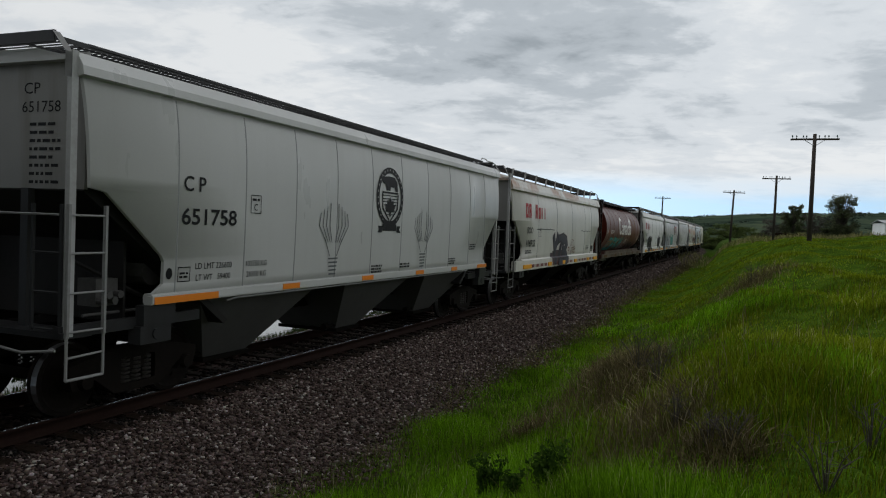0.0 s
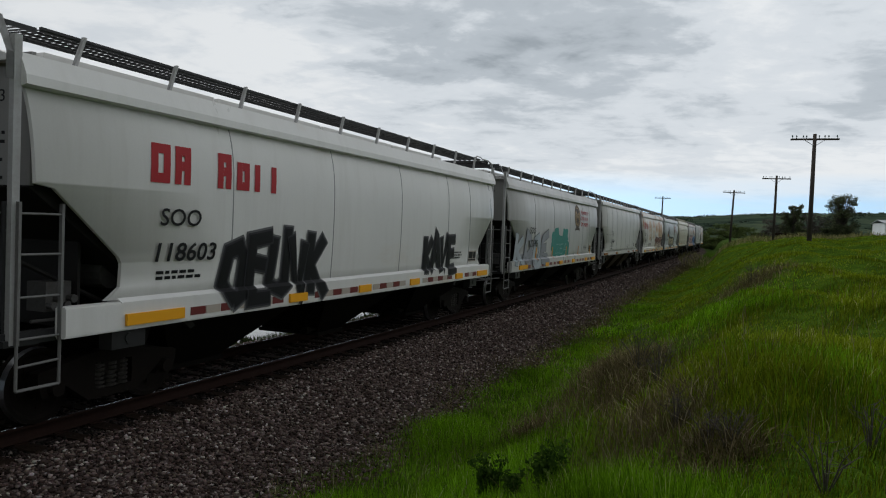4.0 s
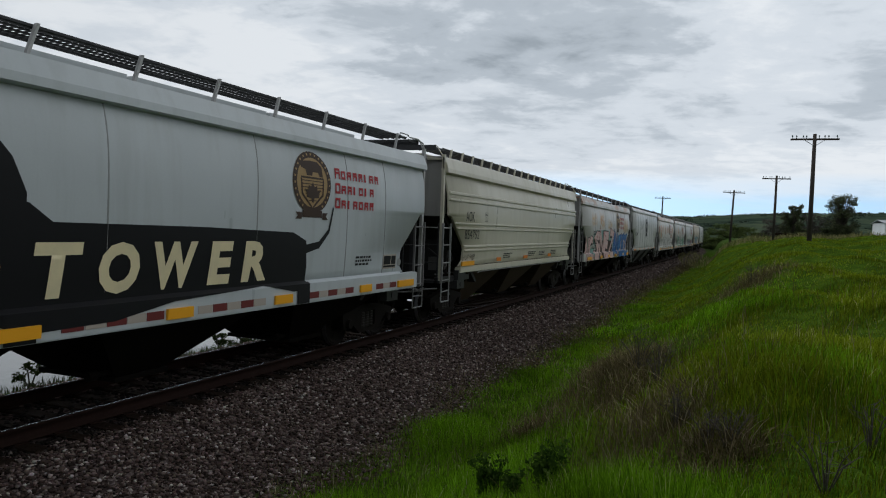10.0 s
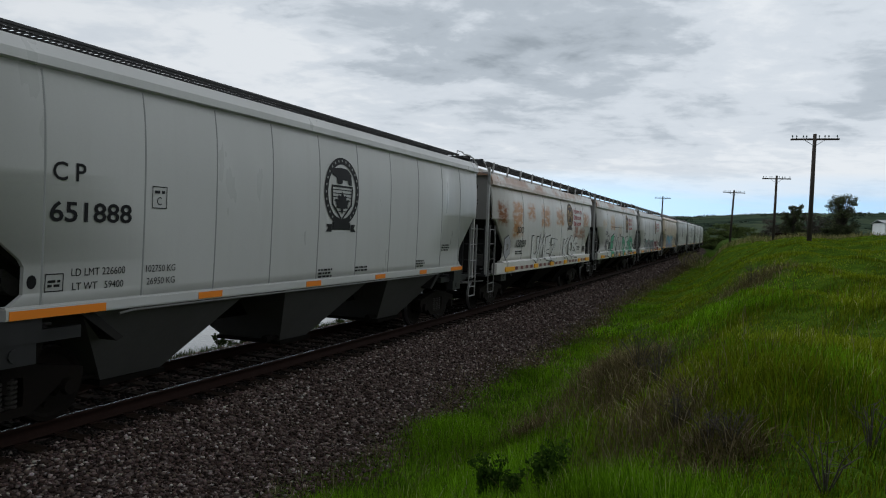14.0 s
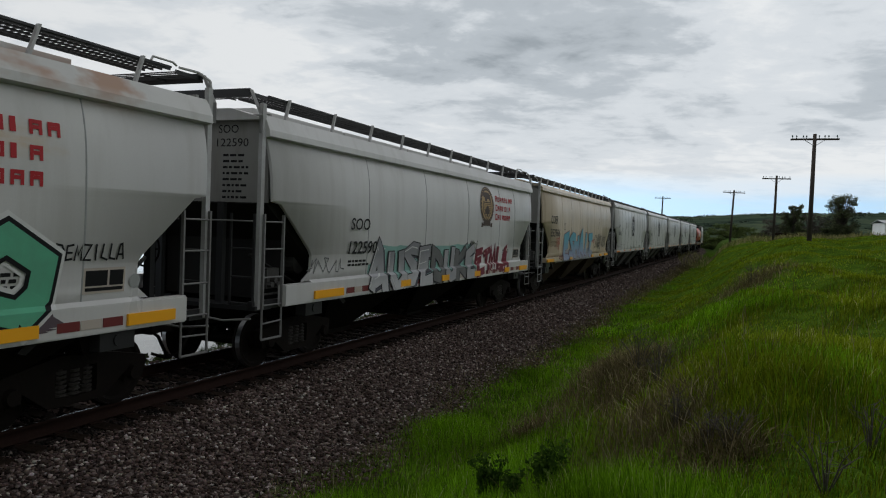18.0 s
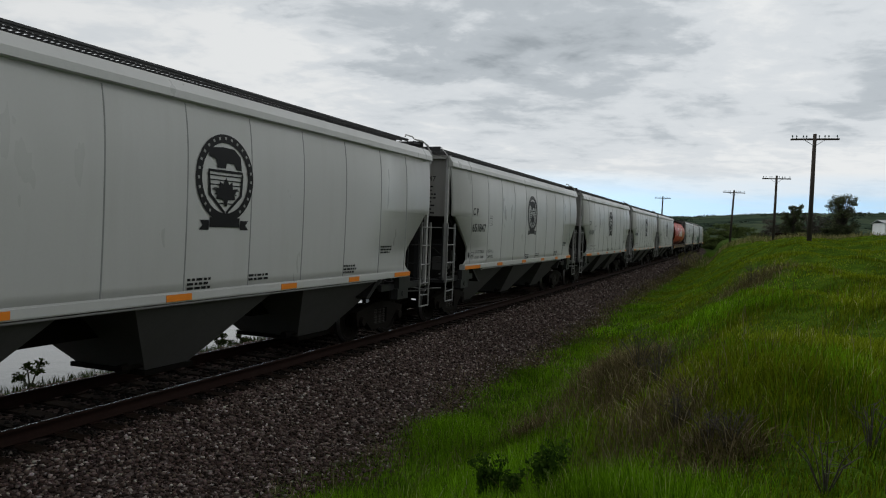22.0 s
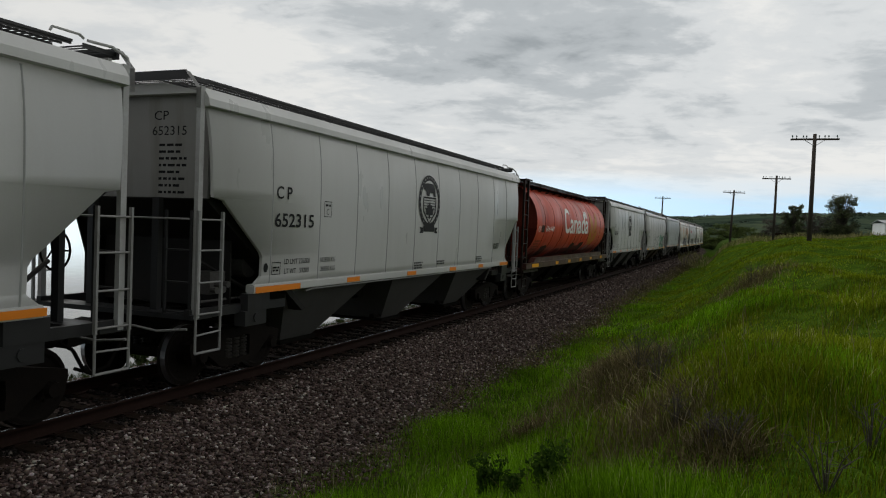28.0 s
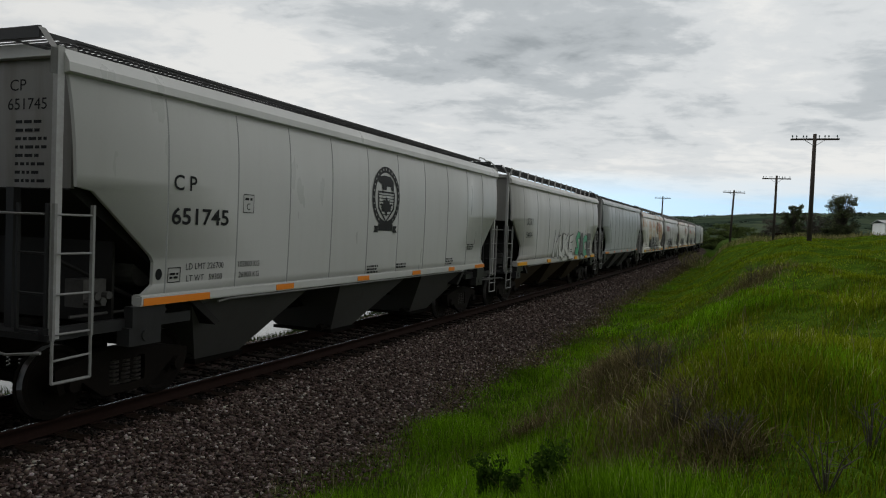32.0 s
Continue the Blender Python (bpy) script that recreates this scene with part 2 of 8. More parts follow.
M_ROOF = shader("shed_roof", (0.30, 0.31, 0.33), 0.6)


def stone_material(name, c0, c1, c2, c3):
    m = bpy.data.materials.new(name)
    m.use_nodes = True
    nt = m.node_tree
    b = nt.nodes["Principled BSDF"]
    b.inputs["Roughness"].default_value = 0.85
    b.inputs["Specular IOR Level"].default_value = 0.05
    g = nt.nodes.new("ShaderNodeNewGeometry")
    r = nt.nodes.new("ShaderNodeValToRGB")
    stops = ((0.0, c0), (0.55, c1), (0.90, c2), (1.0, c3))
    while len(r.color_ramp.elements) < len(stops):
        r.color_ramp.elements.new(0.5)
    for e, (p, c) in zip(r.color_ramp.elements, stops):
        e.position, e.color = p, (*c, 1)
    nt.links.new(g.outputs["Random Per Island"], r.inputs[0])
    tc = nt.nodes.new("ShaderNodeTexCoord")
    n = nt.nodes.new("ShaderNodeTexNoise")
    n.inputs["Scale"].default_value, n.inputs["Detail"].default_value = 30, 4
    nt.links.new(tc.outputs["Object"], n.inputs["Vector"])
    x = nt.nodes.new("ShaderNodeMix")
    x.data_type, x.blend_type = "RGBA", "MULTIPLY"
    x.inputs["Factor"].default_value = 0.5
    nt.links.new(r.outputs[0], x.inputs["A"])
    nt.links.new(n.outputs["Color"], x.inputs["B"])
    nt.links.new(x.outputs["Result"], b.inputs["Base Color"])
    return m


M_STONE = stone_material("ballast_stone", (0.018, 0.013, 0.011), (0.105, 0.072, 0.062), (0.215, 0.165, 0.148), (0.52, 0.46, 0.42))
# stones under the train: its shade is put into their colour
M_SHADESTONE = stone_material("shaded_ballast_stone", (0.008, 0.007, 0.006), (0.018, 0.015, 0.013), (0.03, 0.025, 0.022), (0.05, 0.042, 0.038))


def leaf_material(name, dark, mid, dry, dry_share=0.9):
    m = bpy.data.materials.new(name)
    m.use_nodes = True
    nt = m.node_tree
    b = nt.nodes["Principled BSDF"]
    b.inputs["Roughness"].default_value = 0.8
    b.inputs["Specular IOR Level"].default_value = 0.0
    g = nt.nodes.new("ShaderNodeNewGeometry")
    r = nt.nodes.new("ShaderNodeValToRGB")
    stops = ((0.0, dark), (dry_share, mid), (1.0, dry))
    r.color_ramp.elements.new(0.5)
    for e, (p, c) in zip(r.color_ramp.elements, stops):
        e.position, e.color = p, (*c, 1)
    nt.links.new(g.outputs["Random Per Island"], r.inputs[0])
    # patches of fresher and duller growth
    tc = nt.nodes.new("ShaderNodeTexCoord")
    patch = nt.nodes.new("ShaderNodeTexNoise")
    patch.inputs["Scale"].default_value, patch.inputs["Detail"].default_value = 0.55, 4.0
    nt.links.new(tc.outputs["Object"], patch.inputs["Vector"])
    span = nt.nodes.new("ShaderNodeMapRange")
    span.inputs["From Min"].default_value, span.inputs["From Max"].default_value = 0.35, 0.65
    span.inputs["To Min"].default_value, span.inputs["To Max"].default_value = 0.60, 1.40
    nt.links.new(patch.outputs["Fac"], span.inputs["Value"])
    vary = nt.nodes.new("ShaderNodeVectorMath")
    vary.operation = "SCALE"
    nt.links.new(r.outputs[0], vary.inputs[0])
    nt.links.new(span.outputs[0], vary.inputs["Scale"])
    nt.links.new(vary.outputs[0], b.inputs["Base Color"])
    tr = nt.nodes.new("ShaderNodeBsdfTranslucent")
    nt.links.new(vary.outputs[0], tr.inputs["Color"])
    ms = nt.nodes.new("ShaderNodeMixShader")
    ms.inputs[0].default_value = 0.35
    out = nt.nodes["Material Output"]
    nt.links.new(b.outputs[0], ms.inputs[1])
    nt.links.new(tr.outputs[0], ms.inputs[2])
    nt.links.new(ms.outputs[0], out.inputs["Surface"])
    return m


M_GRASS = leaf_material("grass_blade", (0.028, 0.070, 0.003), (0.185, 0.375, 0.013), (0.40, 0.40, 0.16), 0.96)
M_MEADOW = leaf_material("meadow_blade", (0.050, 0.066, 0.004), (0.195, 0.255, 0.012), (0.42, 0.40, 0.16), 0.95)
M_DRY = leaf_material("dry_stalk", (0.050, 0.042, 0.020), (0.15, 0.122, 0.060), (0.36, 0.31, 0.21), 0.88)
M_DEAD = leaf_material("dead_weed", (0.028, 0.028, 0.010), (0.120, 0.112, 0.040), (0.40, 0.36, 0.20), 0.80)
M_BROW = leaf_material("brow_straw", (0.06, 0.07, 0.02), (0.22, 0.20, 0.09), (0.36, 0.32, 0.19), 0.8)
M_SHORE = leaf_material("shore_reed", (0.010, 0.016, 0.006), (0.045, 0.062, 0.022), (0.09, 0.085, 0.05), 0.9)
M_GREYTWIG = leaf_material("grey_twig", (0.045, 0.042, 0.036), (0.115, 0.105, 0.090), (0.17, 0.16, 0.14), 0.85)
M_WEED = leaf_material("weed_leaf", (0.022, 0.048, 0.008), (0.060, 0.115, 0.018), (0.10, 0.15, 0.04), 0.85)
M_TREE = leaf_material("tree_leaf", (0.040, 0.050, 0.028), (0.105, 0.122, 0.062), (0.16, 0.165, 0.10), 0.85)
M_BUSH = leaf_material("bush_leaf", (0.040, 0.062, 0.020), (0.115, 0.150, 0.050), (0.16, 0.18, 0.08), 0.9)
M_WOODS = leaf_material("far_wood_leaf", (0.026, 0.038, 0.028), (0.048, 0.066, 0.046), (0.07, 0.085, 0.055), 0.9)
M_BARK = shader("tree_bark", (0.05, 0.042, 0.034), 0.9, bump=0.4)


def ground_material():
    """Ballast bed by the track, grass soil on the banks, far slopes of grass and scrub."""
    m = bpy.data.materials.new("ground_cover")
    m.use_nodes = True
    nt = m.node_tree
    b = nt.nodes["Principled BSDF"]
    b.inputs["Roughness"].default_value = 0.95
    b.inputs["Specular IOR Level"].default_value = 0.0
    tc = nt.nodes.new("ShaderNodeTexCoord")
    at = nt.nodes.new("ShaderNodeAttribute")
    at.attribute_name = "cover"

    def noise_of(scale, detail=5.0):
        n = nt.nodes.new("ShaderNodeTexNoise")
        n.inputs["Scale"].default_value, n.inputs["Detail"].default_value = scale, detail
        n.inputs["Roughness"].default_value = 0.65
        nt.links.new(tc.outputs["Object"], n.inputs["Vector"])
        return n

    def ramp(fac, stops):
        r = nt.nodes.new("ShaderNodeValToRGB")
        while len(r.color_ramp.elements) < len(stops):
            r.color_ramp.elements.new(0.5)
        for e, (p, c) in zip(r.color_ramp.elements, stops):
            e.position, e.color = p, (*c, 1)
        nt.links.new(fac, r.inputs[0])
        return r.outputs[0]

    v = nt.nodes.new("ShaderNodeTexVoronoi")
    v.inputs["Scale"].default_value = 17.0
    nt.links.new(tc.outputs["Object"], v.inputs["Vector"])
    bw = nt.nodes.new("ShaderNodeRGBToBW")
    nt.links.new(v.outputs["Color"], bw.inputs[0])
    stones = ramp(bw.outputs[0], [(0.0, (0.022, 0.016, 0.015)), (0.6, (0.080, 0.060, 0.055)), (1.0, (0.170, 0.135, 0.125))])
    n1 = noise_of(1.6, 8.0)
    grass = ramp(n1.outputs["Fac"], [(0.30, (0.018, 0.034, 0.006)), (0.5, (0.042, 0.082, 0.008)), (0.72, (0.078, 0.125, 0.014))])
    n2 = noise_of(0.02, 8.0)
    slopes = ramp(n2.outputs["Fac"], [(0.40, (0.022, 0.034, 0.025)), (0.50, (0.040, 0.058, 0.040)), (0.62, (0.070, 0.088, 0.052))])
    sep = nt.nodes.new("ShaderNodeSeparateColor")
    nt.links.new(at.outputs["Color"], sep.inputs[0])
    x1 = nt.nodes.new("ShaderNodeMix")
    x1.data_type = "RGBA"
    nt.links.new(sep.outputs[0], x1.inputs["Factor"])
    nt.links.new(grass, x1.inputs["A"])
    nt.links.new(stones, x1.inputs["B"])
    x2 = nt.nodes.new("ShaderNodeMix")
    x2.data_type = "RGBA"
    nt.links.new(sep.outputs[1], x2.inputs["Factor"])
    nt.links.new(x1.outputs["Result"], x2.inputs["A"])
    nt.links.new(slopes, x2.inputs["B"])
    nt.links.new(x2.outputs["Result"], b.inputs["Base Color"])
    bp = nt.nodes.new("ShaderNodeBump")
    bp.inputs["Strength"].default_value, bp.inputs["Distance"].default_value = 0.6, 0.05
    nt.links.new(v.outputs["Distance"], bp.inputs["Height"])
    nt.links.new(bp.outputs[0], b.inputs["Normal"])
    return m


M_GROUND = ground_material()


def water_material():
    m = bpy.data.materials.new("lake_water")
    m.use_nodes = True
    nt = m.node_tree
    b = nt.nodes["Principled BSDF"]
    b.inputs["Base Color"].default_value = (0.05, 0.06, 0.06, 1)
    b.inputs["Roughness"].default_value = 0.08
    b.inputs["IOR"].default_value = 1.33
    tc = nt.nodes.new("ShaderNodeTexCoord")
    n = nt.nodes.new("ShaderNodeTexNoise")
    n.inputs["Scale"].default_value, n.inputs["Detail"].default_value = 1.2, 4
    nt.links.new(tc.outputs["Object"], n.inputs["Vector"])
    bp = nt.nodes.new("ShaderNodeBump")
    bp.inputs["Strength"].default_value, bp.inputs["Distance"].default_value = 0.15, 0.05
    nt.links.new(n.outputs["Fac"], bp.inputs["Height"])
    nt.links.new(bp.outputs[0], b.inputs["Normal"])
    return m


M_WATER = water_material()


# ---- mesh helpers ----
def mesh_of(bm, name, smooth=False):
    me = bpy.data.meshes.new(name)
    bm.to_mesh(me)
    bm.free()
    if smooth:
        me.shade_smooth()
    return me


def part(name, bm, material, parent, label="", smooth=False):
    """Links a bmesh, or a mesh that is shared, as one part under a thing or under a part."""
    me = bm if isinstance(bm, bpy.types.Mesh) else mesh_of(bm, name, smooth)
    if material and not me.materials:
        me.materials.append(material)
    ob = new(name, me)
    ob.parent = parent
    if label:
        tagged(ob, label)
    return ob


def thing(name, label, category, group="", kind="", at=None):
    ob = tagged(new(name), label, category, group, kind)
    if at:
        ob.matrix_basis = at
    return ob


def box(bm, x0, x1, y0, y1, z0, z1):
    vs = [bm.verts.new((x, y, z)) for x in (x0, x1) for y in (y0, y1) for z in (z0, z1)]
    for f in ((0, 1, 3, 2), (4, 6, 7, 5), (0, 4, 5, 1), (2, 3, 7, 6), (0, 2, 6, 4), (1, 5, 7, 3)):
        bm.faces.new([vs[i] for i in f])
    return bm


def bar(bm, p, q, r, n=6, r2=None):
    """A round bar from p to q."""
    p, q = Vector(p), Vector(q)
    w = (q - p).normalized()
    a = w.orthogonal().normalized()
    c = w.cross(a)
    r2 = r if r2 is None else r2
    rings = []
    for o, rad in ((p, r), (q, r2)):
        rings.append([bm.verts.new(o + (a * math.cos(k * math.tau / n) + c * math.sin(k * math.tau / n)) * rad) for k in range(n)])
    for k in range(n):
        bm.faces.new((rings[0][k], rings[0][(k + 1) % n], rings[1][(k + 1) % n], rings[1][k]))
    bm.faces.new(rings[0][::-1])
    bm.faces.new(rings[1])
    return bm


def bent(bm, points, r, n=6):
    for a, b in zip(points, points[1:]):
        bar(bm, a, b, r, n)
    return bm


def prism(bm, outline, x0, x1):
    """An outline of (y, z), extruded across from x0 to x1."""
    a = [bm.verts.new((x0, y, z)) for y, z in outline]
    b = [bm.verts.new((x1, y, z)) for y, z in outline]
    n = len(outline)
    bm.faces.new(a)
    bm.faces.new(b[::-1])
    for i in range(n):
        bm.faces.new((a[i], b[i], b[(i + 1) % n], a[(i + 1) % n]))
    bmesh.ops.recalc_face_normals(bm, faces=bm.faces[:])
    return bm


def lathe(bm, profile, n=24, axis="x"):
    """A profile of (along, radius) turned about the x axis."""
    rings = [[bm.verts.new((a, r * math.cos(k * math.tau / n), r * math.sin(k * math.tau / n))) for k in range(n)] for a, r in profile]
    for u, v in zip(rings, rings[1:]):
        for k in range(n):
            bm.faces.new((u[k], u[(k + 1) % n], v[(k + 1) % n], v[k]))
    bm.faces.new(rings[0][::-1])
    bm.faces.new(rings[-1])
    bmesh.ops.recalc_face_normals(bm, faces=bm.faces[:])
    return bm


def raw_mesh(name, verts, faces, material=None, smooth=False):
    """A mesh from arrays: verts (n, 3), faces (m, k)."""
    me = bpy.data.meshes.new(name)
    faces = np.asarray(faces, dtype=np.int32)
    m, k = faces.shape
    me.vertices.add(len(verts))
    me.vertices.foreach_set("co", np.asarray(verts, dtype=np.float32).ravel())
    me.loops.add(m * k)
    me.loops.foreach_set("vertex_index", faces.ravel())
    me.polygons.add(m)
    me.polygons.foreach_set("loop_start", np.arange(0, m * k, k, dtype=np.int32))
    me.update(calc_edges=True)
    me.validate()
    if material:
        me.materials.append(material)
    if smooth:
        me.shade_smooth()
    return me


# ---- the line: straight past the camera, then bending away to the left ----
BEND_AT, BEND = 130.0, 0.0012


def on_track(s):
    """Place and heading of the centre line at s metres along it."""
    e = max(0.0, s - BEND_AT)
    a = BEND * e
    return Vector((-(1 - math.cos(a)) / BEND, min(s, BEND_AT) + math.sin(a) / BEND, 0.0)), a


def track_x(y):
    e = np.maximum(0.0, np.asarray(y, dtype=float) - BEND_AT)
    return -BEND * e * e / 2


# ---- ground ----
LAKE = -1.20


def ground_height(x, y):
    """Height over the plan; x is counted from the centre line."""
    x, y = np.asarray(x, dtype=float), np.asarray(y, dtype=float)
    u = x - track_x(y)
    # the bank closes in on the line further on
    ub = u + 4.2 * np.clip((y - 55) / 60, 0, 1) * np.clip((u - 4.4) / 2.4, 0, 1)
    near = np.interp(ub, [-700, -420, -60, -20, -12, -8, -5.4, -4.4, -3.4, -1.9, -1.5, 0, 1.5, 1.9, 3.4, 4.4, 5.6, 7.0, 8.5, 11, 15, 22, 40, 90, 400],
                     [4.0, -4.5, -4.5, -4.0, -3.3, -2.2, -1.35, -0.95, -0.78, -0.34, -0.22, -0.20, -0.22, -0.34, -0.86, -0.95, -0.70, -0.05, 0.72, 1.15, 1.55, 2.0, 2.2, 2.3, 4.5])
    lump = (0.30 * np.sin(u * 0.9 + y * 0.31) * np.sin(y * 0.37 + 1.0) + 0.10 * np.sin(u * 2.3 + 0.5) * np.sin(y * 0.9)) * np.clip((u - 4.2) / 3, 0, 1) * np.clip((60 - u) / 30, 0, 1)
    # a low hummock on the bank
    lump = lump + 0.45 * np.exp(-((u - 6.3) / 1.1) ** 2 - ((y - 12.5) / 3.0) ** 2)
    r = np.hypot(x - 8.5, y)
    hills = np.clip((r - 650) / 520, 0, 1)
    hills = hills * hills * (3 - 2 * hills)
    ang = np.arctan2(x - 8.5, y)
    crest = 34.5 + 40 * ang + 1.6 * np.sin(ang * 7 + 0.6) + 0.7 * np.sin(ang * 23) + 0.5 * np.sin(ang * 51 + 1) + 0.4 * np.sin(ang * 130)
    rise = hills * crest
    over = np.clip((r - 1400) / 1500, 0, 1) * 4
    near = near + 0.92 * np.clip((y - 18) / 30, 0, 1) * np.clip((u - 5) / 5, 0, 1)
    return np.where(r > 600, near * (1 - hills) + rise + over, near + lump)


def verge(y):
    """How far from the centre line the grass takes over from the ballast."""
    y = np.asarray(y, dtype=float)
    return np.interp(y, [0, 8, 10, 12, 16, 24, 32, 47, 64, 100, 150], [3.62, 3.66, 3.62, 3.46, 3.46, 3.52, 3.30, 3.10, 3.05, 2.9, 2.7]) + (0.10 * np.sin(y * 0.7) + 0.08 * np.sin(y * 2.1)) * np.clip((60 - y) / 40, 0, 1)


def ground():
    xs = np.unique(np.concatenate([np.linspace(-2600, -700, 26), np.linspace(-700, -60, 40), np.linspace(-60, -12, 18), np.linspace(-12, 14, 105),
                                   np.linspace(14, 60, 50), np.linspace(60, 700, 60), np.linspace(700, 2600, 26)]))
    ys = np.unique(np.concatenate([np.linspace(-2600, -60, 30), np.linspace(-60, 0, 30), np.linspace(0, 40, 134), np.linspace(40, 160, 120),
                                   np.linspace(160, 700, 70), np.linspace(700, 1400, 70), np.linspace(1400, 3000, 26)]))
    gx, gy = np.meshgrid(xs, ys)
    px = gx + np.where(np.abs(gx) < 150, track_x(gy) * np.clip(1 - np.abs(gx) / 150, 0, 1), 0) * (gy < 600)
    gz = ground_height(px, gy)
    verts = np.stack([px.ravel(), gy.ravel(), gz.ravel()], 1)
    w = len(xs)
    idx = np.arange(len(verts)).reshape(len(ys), w)
    faces = np.stack([idx[:-1, :-1].ravel(), idx[:-1, 1:].ravel(), idx[1:, 1:].ravel(), idx[1:, :-1].ravel()], 1)
    me = raw_mesh("ground", verts, faces, M_GROUND, True)
    u = np.abs(verts[:, 0] - track_x(verts[:, 1]) + 0.1)
    stony = np.clip((verge(verts[:, 1]) - u) / 0.4, 0, 1) * (np.hypot(verts[:, 0], verts[:, 1]) < 640)
    far = np.clip((np.hypot(verts[:, 0], verts[:, 1]) - 150) / 150, 0, 1)
    col = np.stack([stony, far, np.zeros_like(far), np.ones_like(far)], 1).astype(np.float32)
    a = me.color_attributes.new("cover", "FLOAT_COLOR", "POINT")
    a.data.foreach_set("color", col.ravel())
    tagged(new("ground", me), "grassy banks, ballast bed and far scrub-covered valley hills", "ground", kind="structure")
    lake = raw_mesh("water", [(-650, -700, LAKE), (-4.7, -700, LAKE), (-4.7, 260, LAKE), (-650, 700, LAKE)], [(0, 1, 2, 3)], M_WATER)
    tagged(new("water", lake), "calm pale lake beyond the railway line", "lake", kind="structure")


ground()


def track():
    root = thing("railway_track", "single railway track with rusty rails on dark wooden ties", "railway track", kind="structure")
    steps = [s for s in np.concatenate([np.arange(-40, 130, 10.0), np.arange(130, 420, 6.0)])]
    section = [(-0.07, -0.17), (0.07, -0.17), (0.07, -0.155), (0.012, -0.125), (0.012, -0.045), (0.036, -0.035), (0.036, -0.004), (0.030, 0.0),
               (-0.030, 0.0), (-0.036, -0.004), (-0.036, -0.035), (-0.012, -0.045), (-0.012, -0.125), (-0.07, -0.155)]
    for side in (1, -1):
        for name, sec, mat in (("rail", section, M_RAIL), ("rail_head", [(0.004, 0.002), (0.013, 0.002), (0.013, 0.0035), (0.004, 0.0035)], M_RAILTOP)):
            verts, k = [], len(sec)
            for s in steps:
                c, a = on_track(s)
                n = Vector((math.cos(a), math.sin(a), 0))
                verts += [c + n * (side * 0.754 + x) + Vector((0, 0, z)) for x, z in sec]
            faces = [(i * k + j, i * k + (j + 1) % k, (i + 1) * k + (j + 1) % k, (i + 1) * k + j) for i in range(len(steps) - 1) for j in range(k)]
            part(name, raw_mesh(name, [tuple(v) for v in verts], faces, mat), None, root)
    ties = []
    for k in range(5):
        bm = box(bmesh.new(), -1.30, 1.30, -0.115, 0.115, -0.36, -0.172)
        bmesh.ops.bevel(bm, geom=bm.edges[:], offset=0.012, segments=1, affect="EDGES")
        for v in bm.verts:
            v.co += Vector((random.uniform(-0.015, 0.015), random.uniform(-0.012, 0.012), random.uniform(-0.008, 0.0)))
        ties.append(mesh_of(bm, "tie"))
    plate = mesh_of(box(bmesh.new(), -0.17, 0.17, -0.09, 0.09, -0.173, -0.158), "tie_plate")
    for i in range(290):
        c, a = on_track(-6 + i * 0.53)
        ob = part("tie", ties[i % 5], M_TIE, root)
        ob.matrix_basis = pose(c.x + random.uniform(-0.05, 0.05), c.y + random.uniform(-0.03, 0.03), 0, 0, 0, math.degrees(a) + random.uniform(-1.2, 1.2))
        if i < 70:
            for side in (1, -1):
                p = part("tie_plate", plate, M_RAIL, ob)
                p.location = (side * 0.754, 0, 0)


track()


# ---- telegraph poles ----
def pole(name_at, height, lean, label):
    x, y, z = name_at
    root = thing("telegraph_pole", label, "telegraph pole", "poles along the line", at=pose(x, y, z, 0, lean, 0))
    bm = bar(bmesh.new(), (0, 0, -0.6), (0, 0, height), 0.17, 10, 0.12)
    part("pole", bm, M_POLE, root, smooth=True)
    bm = box(bmesh.new(), -1.5, 1.5, -0.06, 0.06, height - 0.42, height - 0.30)
    bmesh.ops.bevel(bm, geom=bm.edges[:], offset=0.01, segments=1, affect="EDGES")
    arm = part("crossarm", bm, M_POLE, root)
    for s in (1, -1):
        part("brace", bar(bmesh.new(), (s * 0.62, -0.08, height - 0.42), (0, -0.12, height - 0.85), 0.018, 5), M_POLE, root)
    bm = bmesh.new()
    bar(bm, (0, 0, 0), (0, 0, 0.12), 0.014, 5)
    bar(bm, (0, 0, 0.09), (0, 0, 0.17), 0.045, 8, 0.05)
    bar(bm, (0, 0, 0.17), (0, 0, 0.22), 0.05, 8, 0.025)
    me = mesh_of(bm, "insulator", True)
    me.materials.append(M_INSUL)
    for k in (-1.38, -1.12, -0.70, -0.50, 0.28, 0.62, 0.85, 1.36):
        i = part("insulator", me, None, arm)
        i.location = (k, 0, height - 0.30)
    return root


for x, y, depth, height, lean, words in ((1431.5, 434, 51, 7.55, 0.2, "tall dark wooden telegraph pole with one crossarm and insulators"),
                                         (1368, 428, 85, 7.5, 0.4, "dark wooden telegraph pole with one crossarm"),
                                         (1291.5, 429, 109, 7.6, 2.0, "leaning dark wooden telegraph pole with one crossarm"),
                                         (1169, 424, 146, 8.4, 0.5, "far dark telegraph pole standing beyond the train")):
    p = place(x, y, depth)
    pole((p.x, p.y, p.z), height, lean, words)


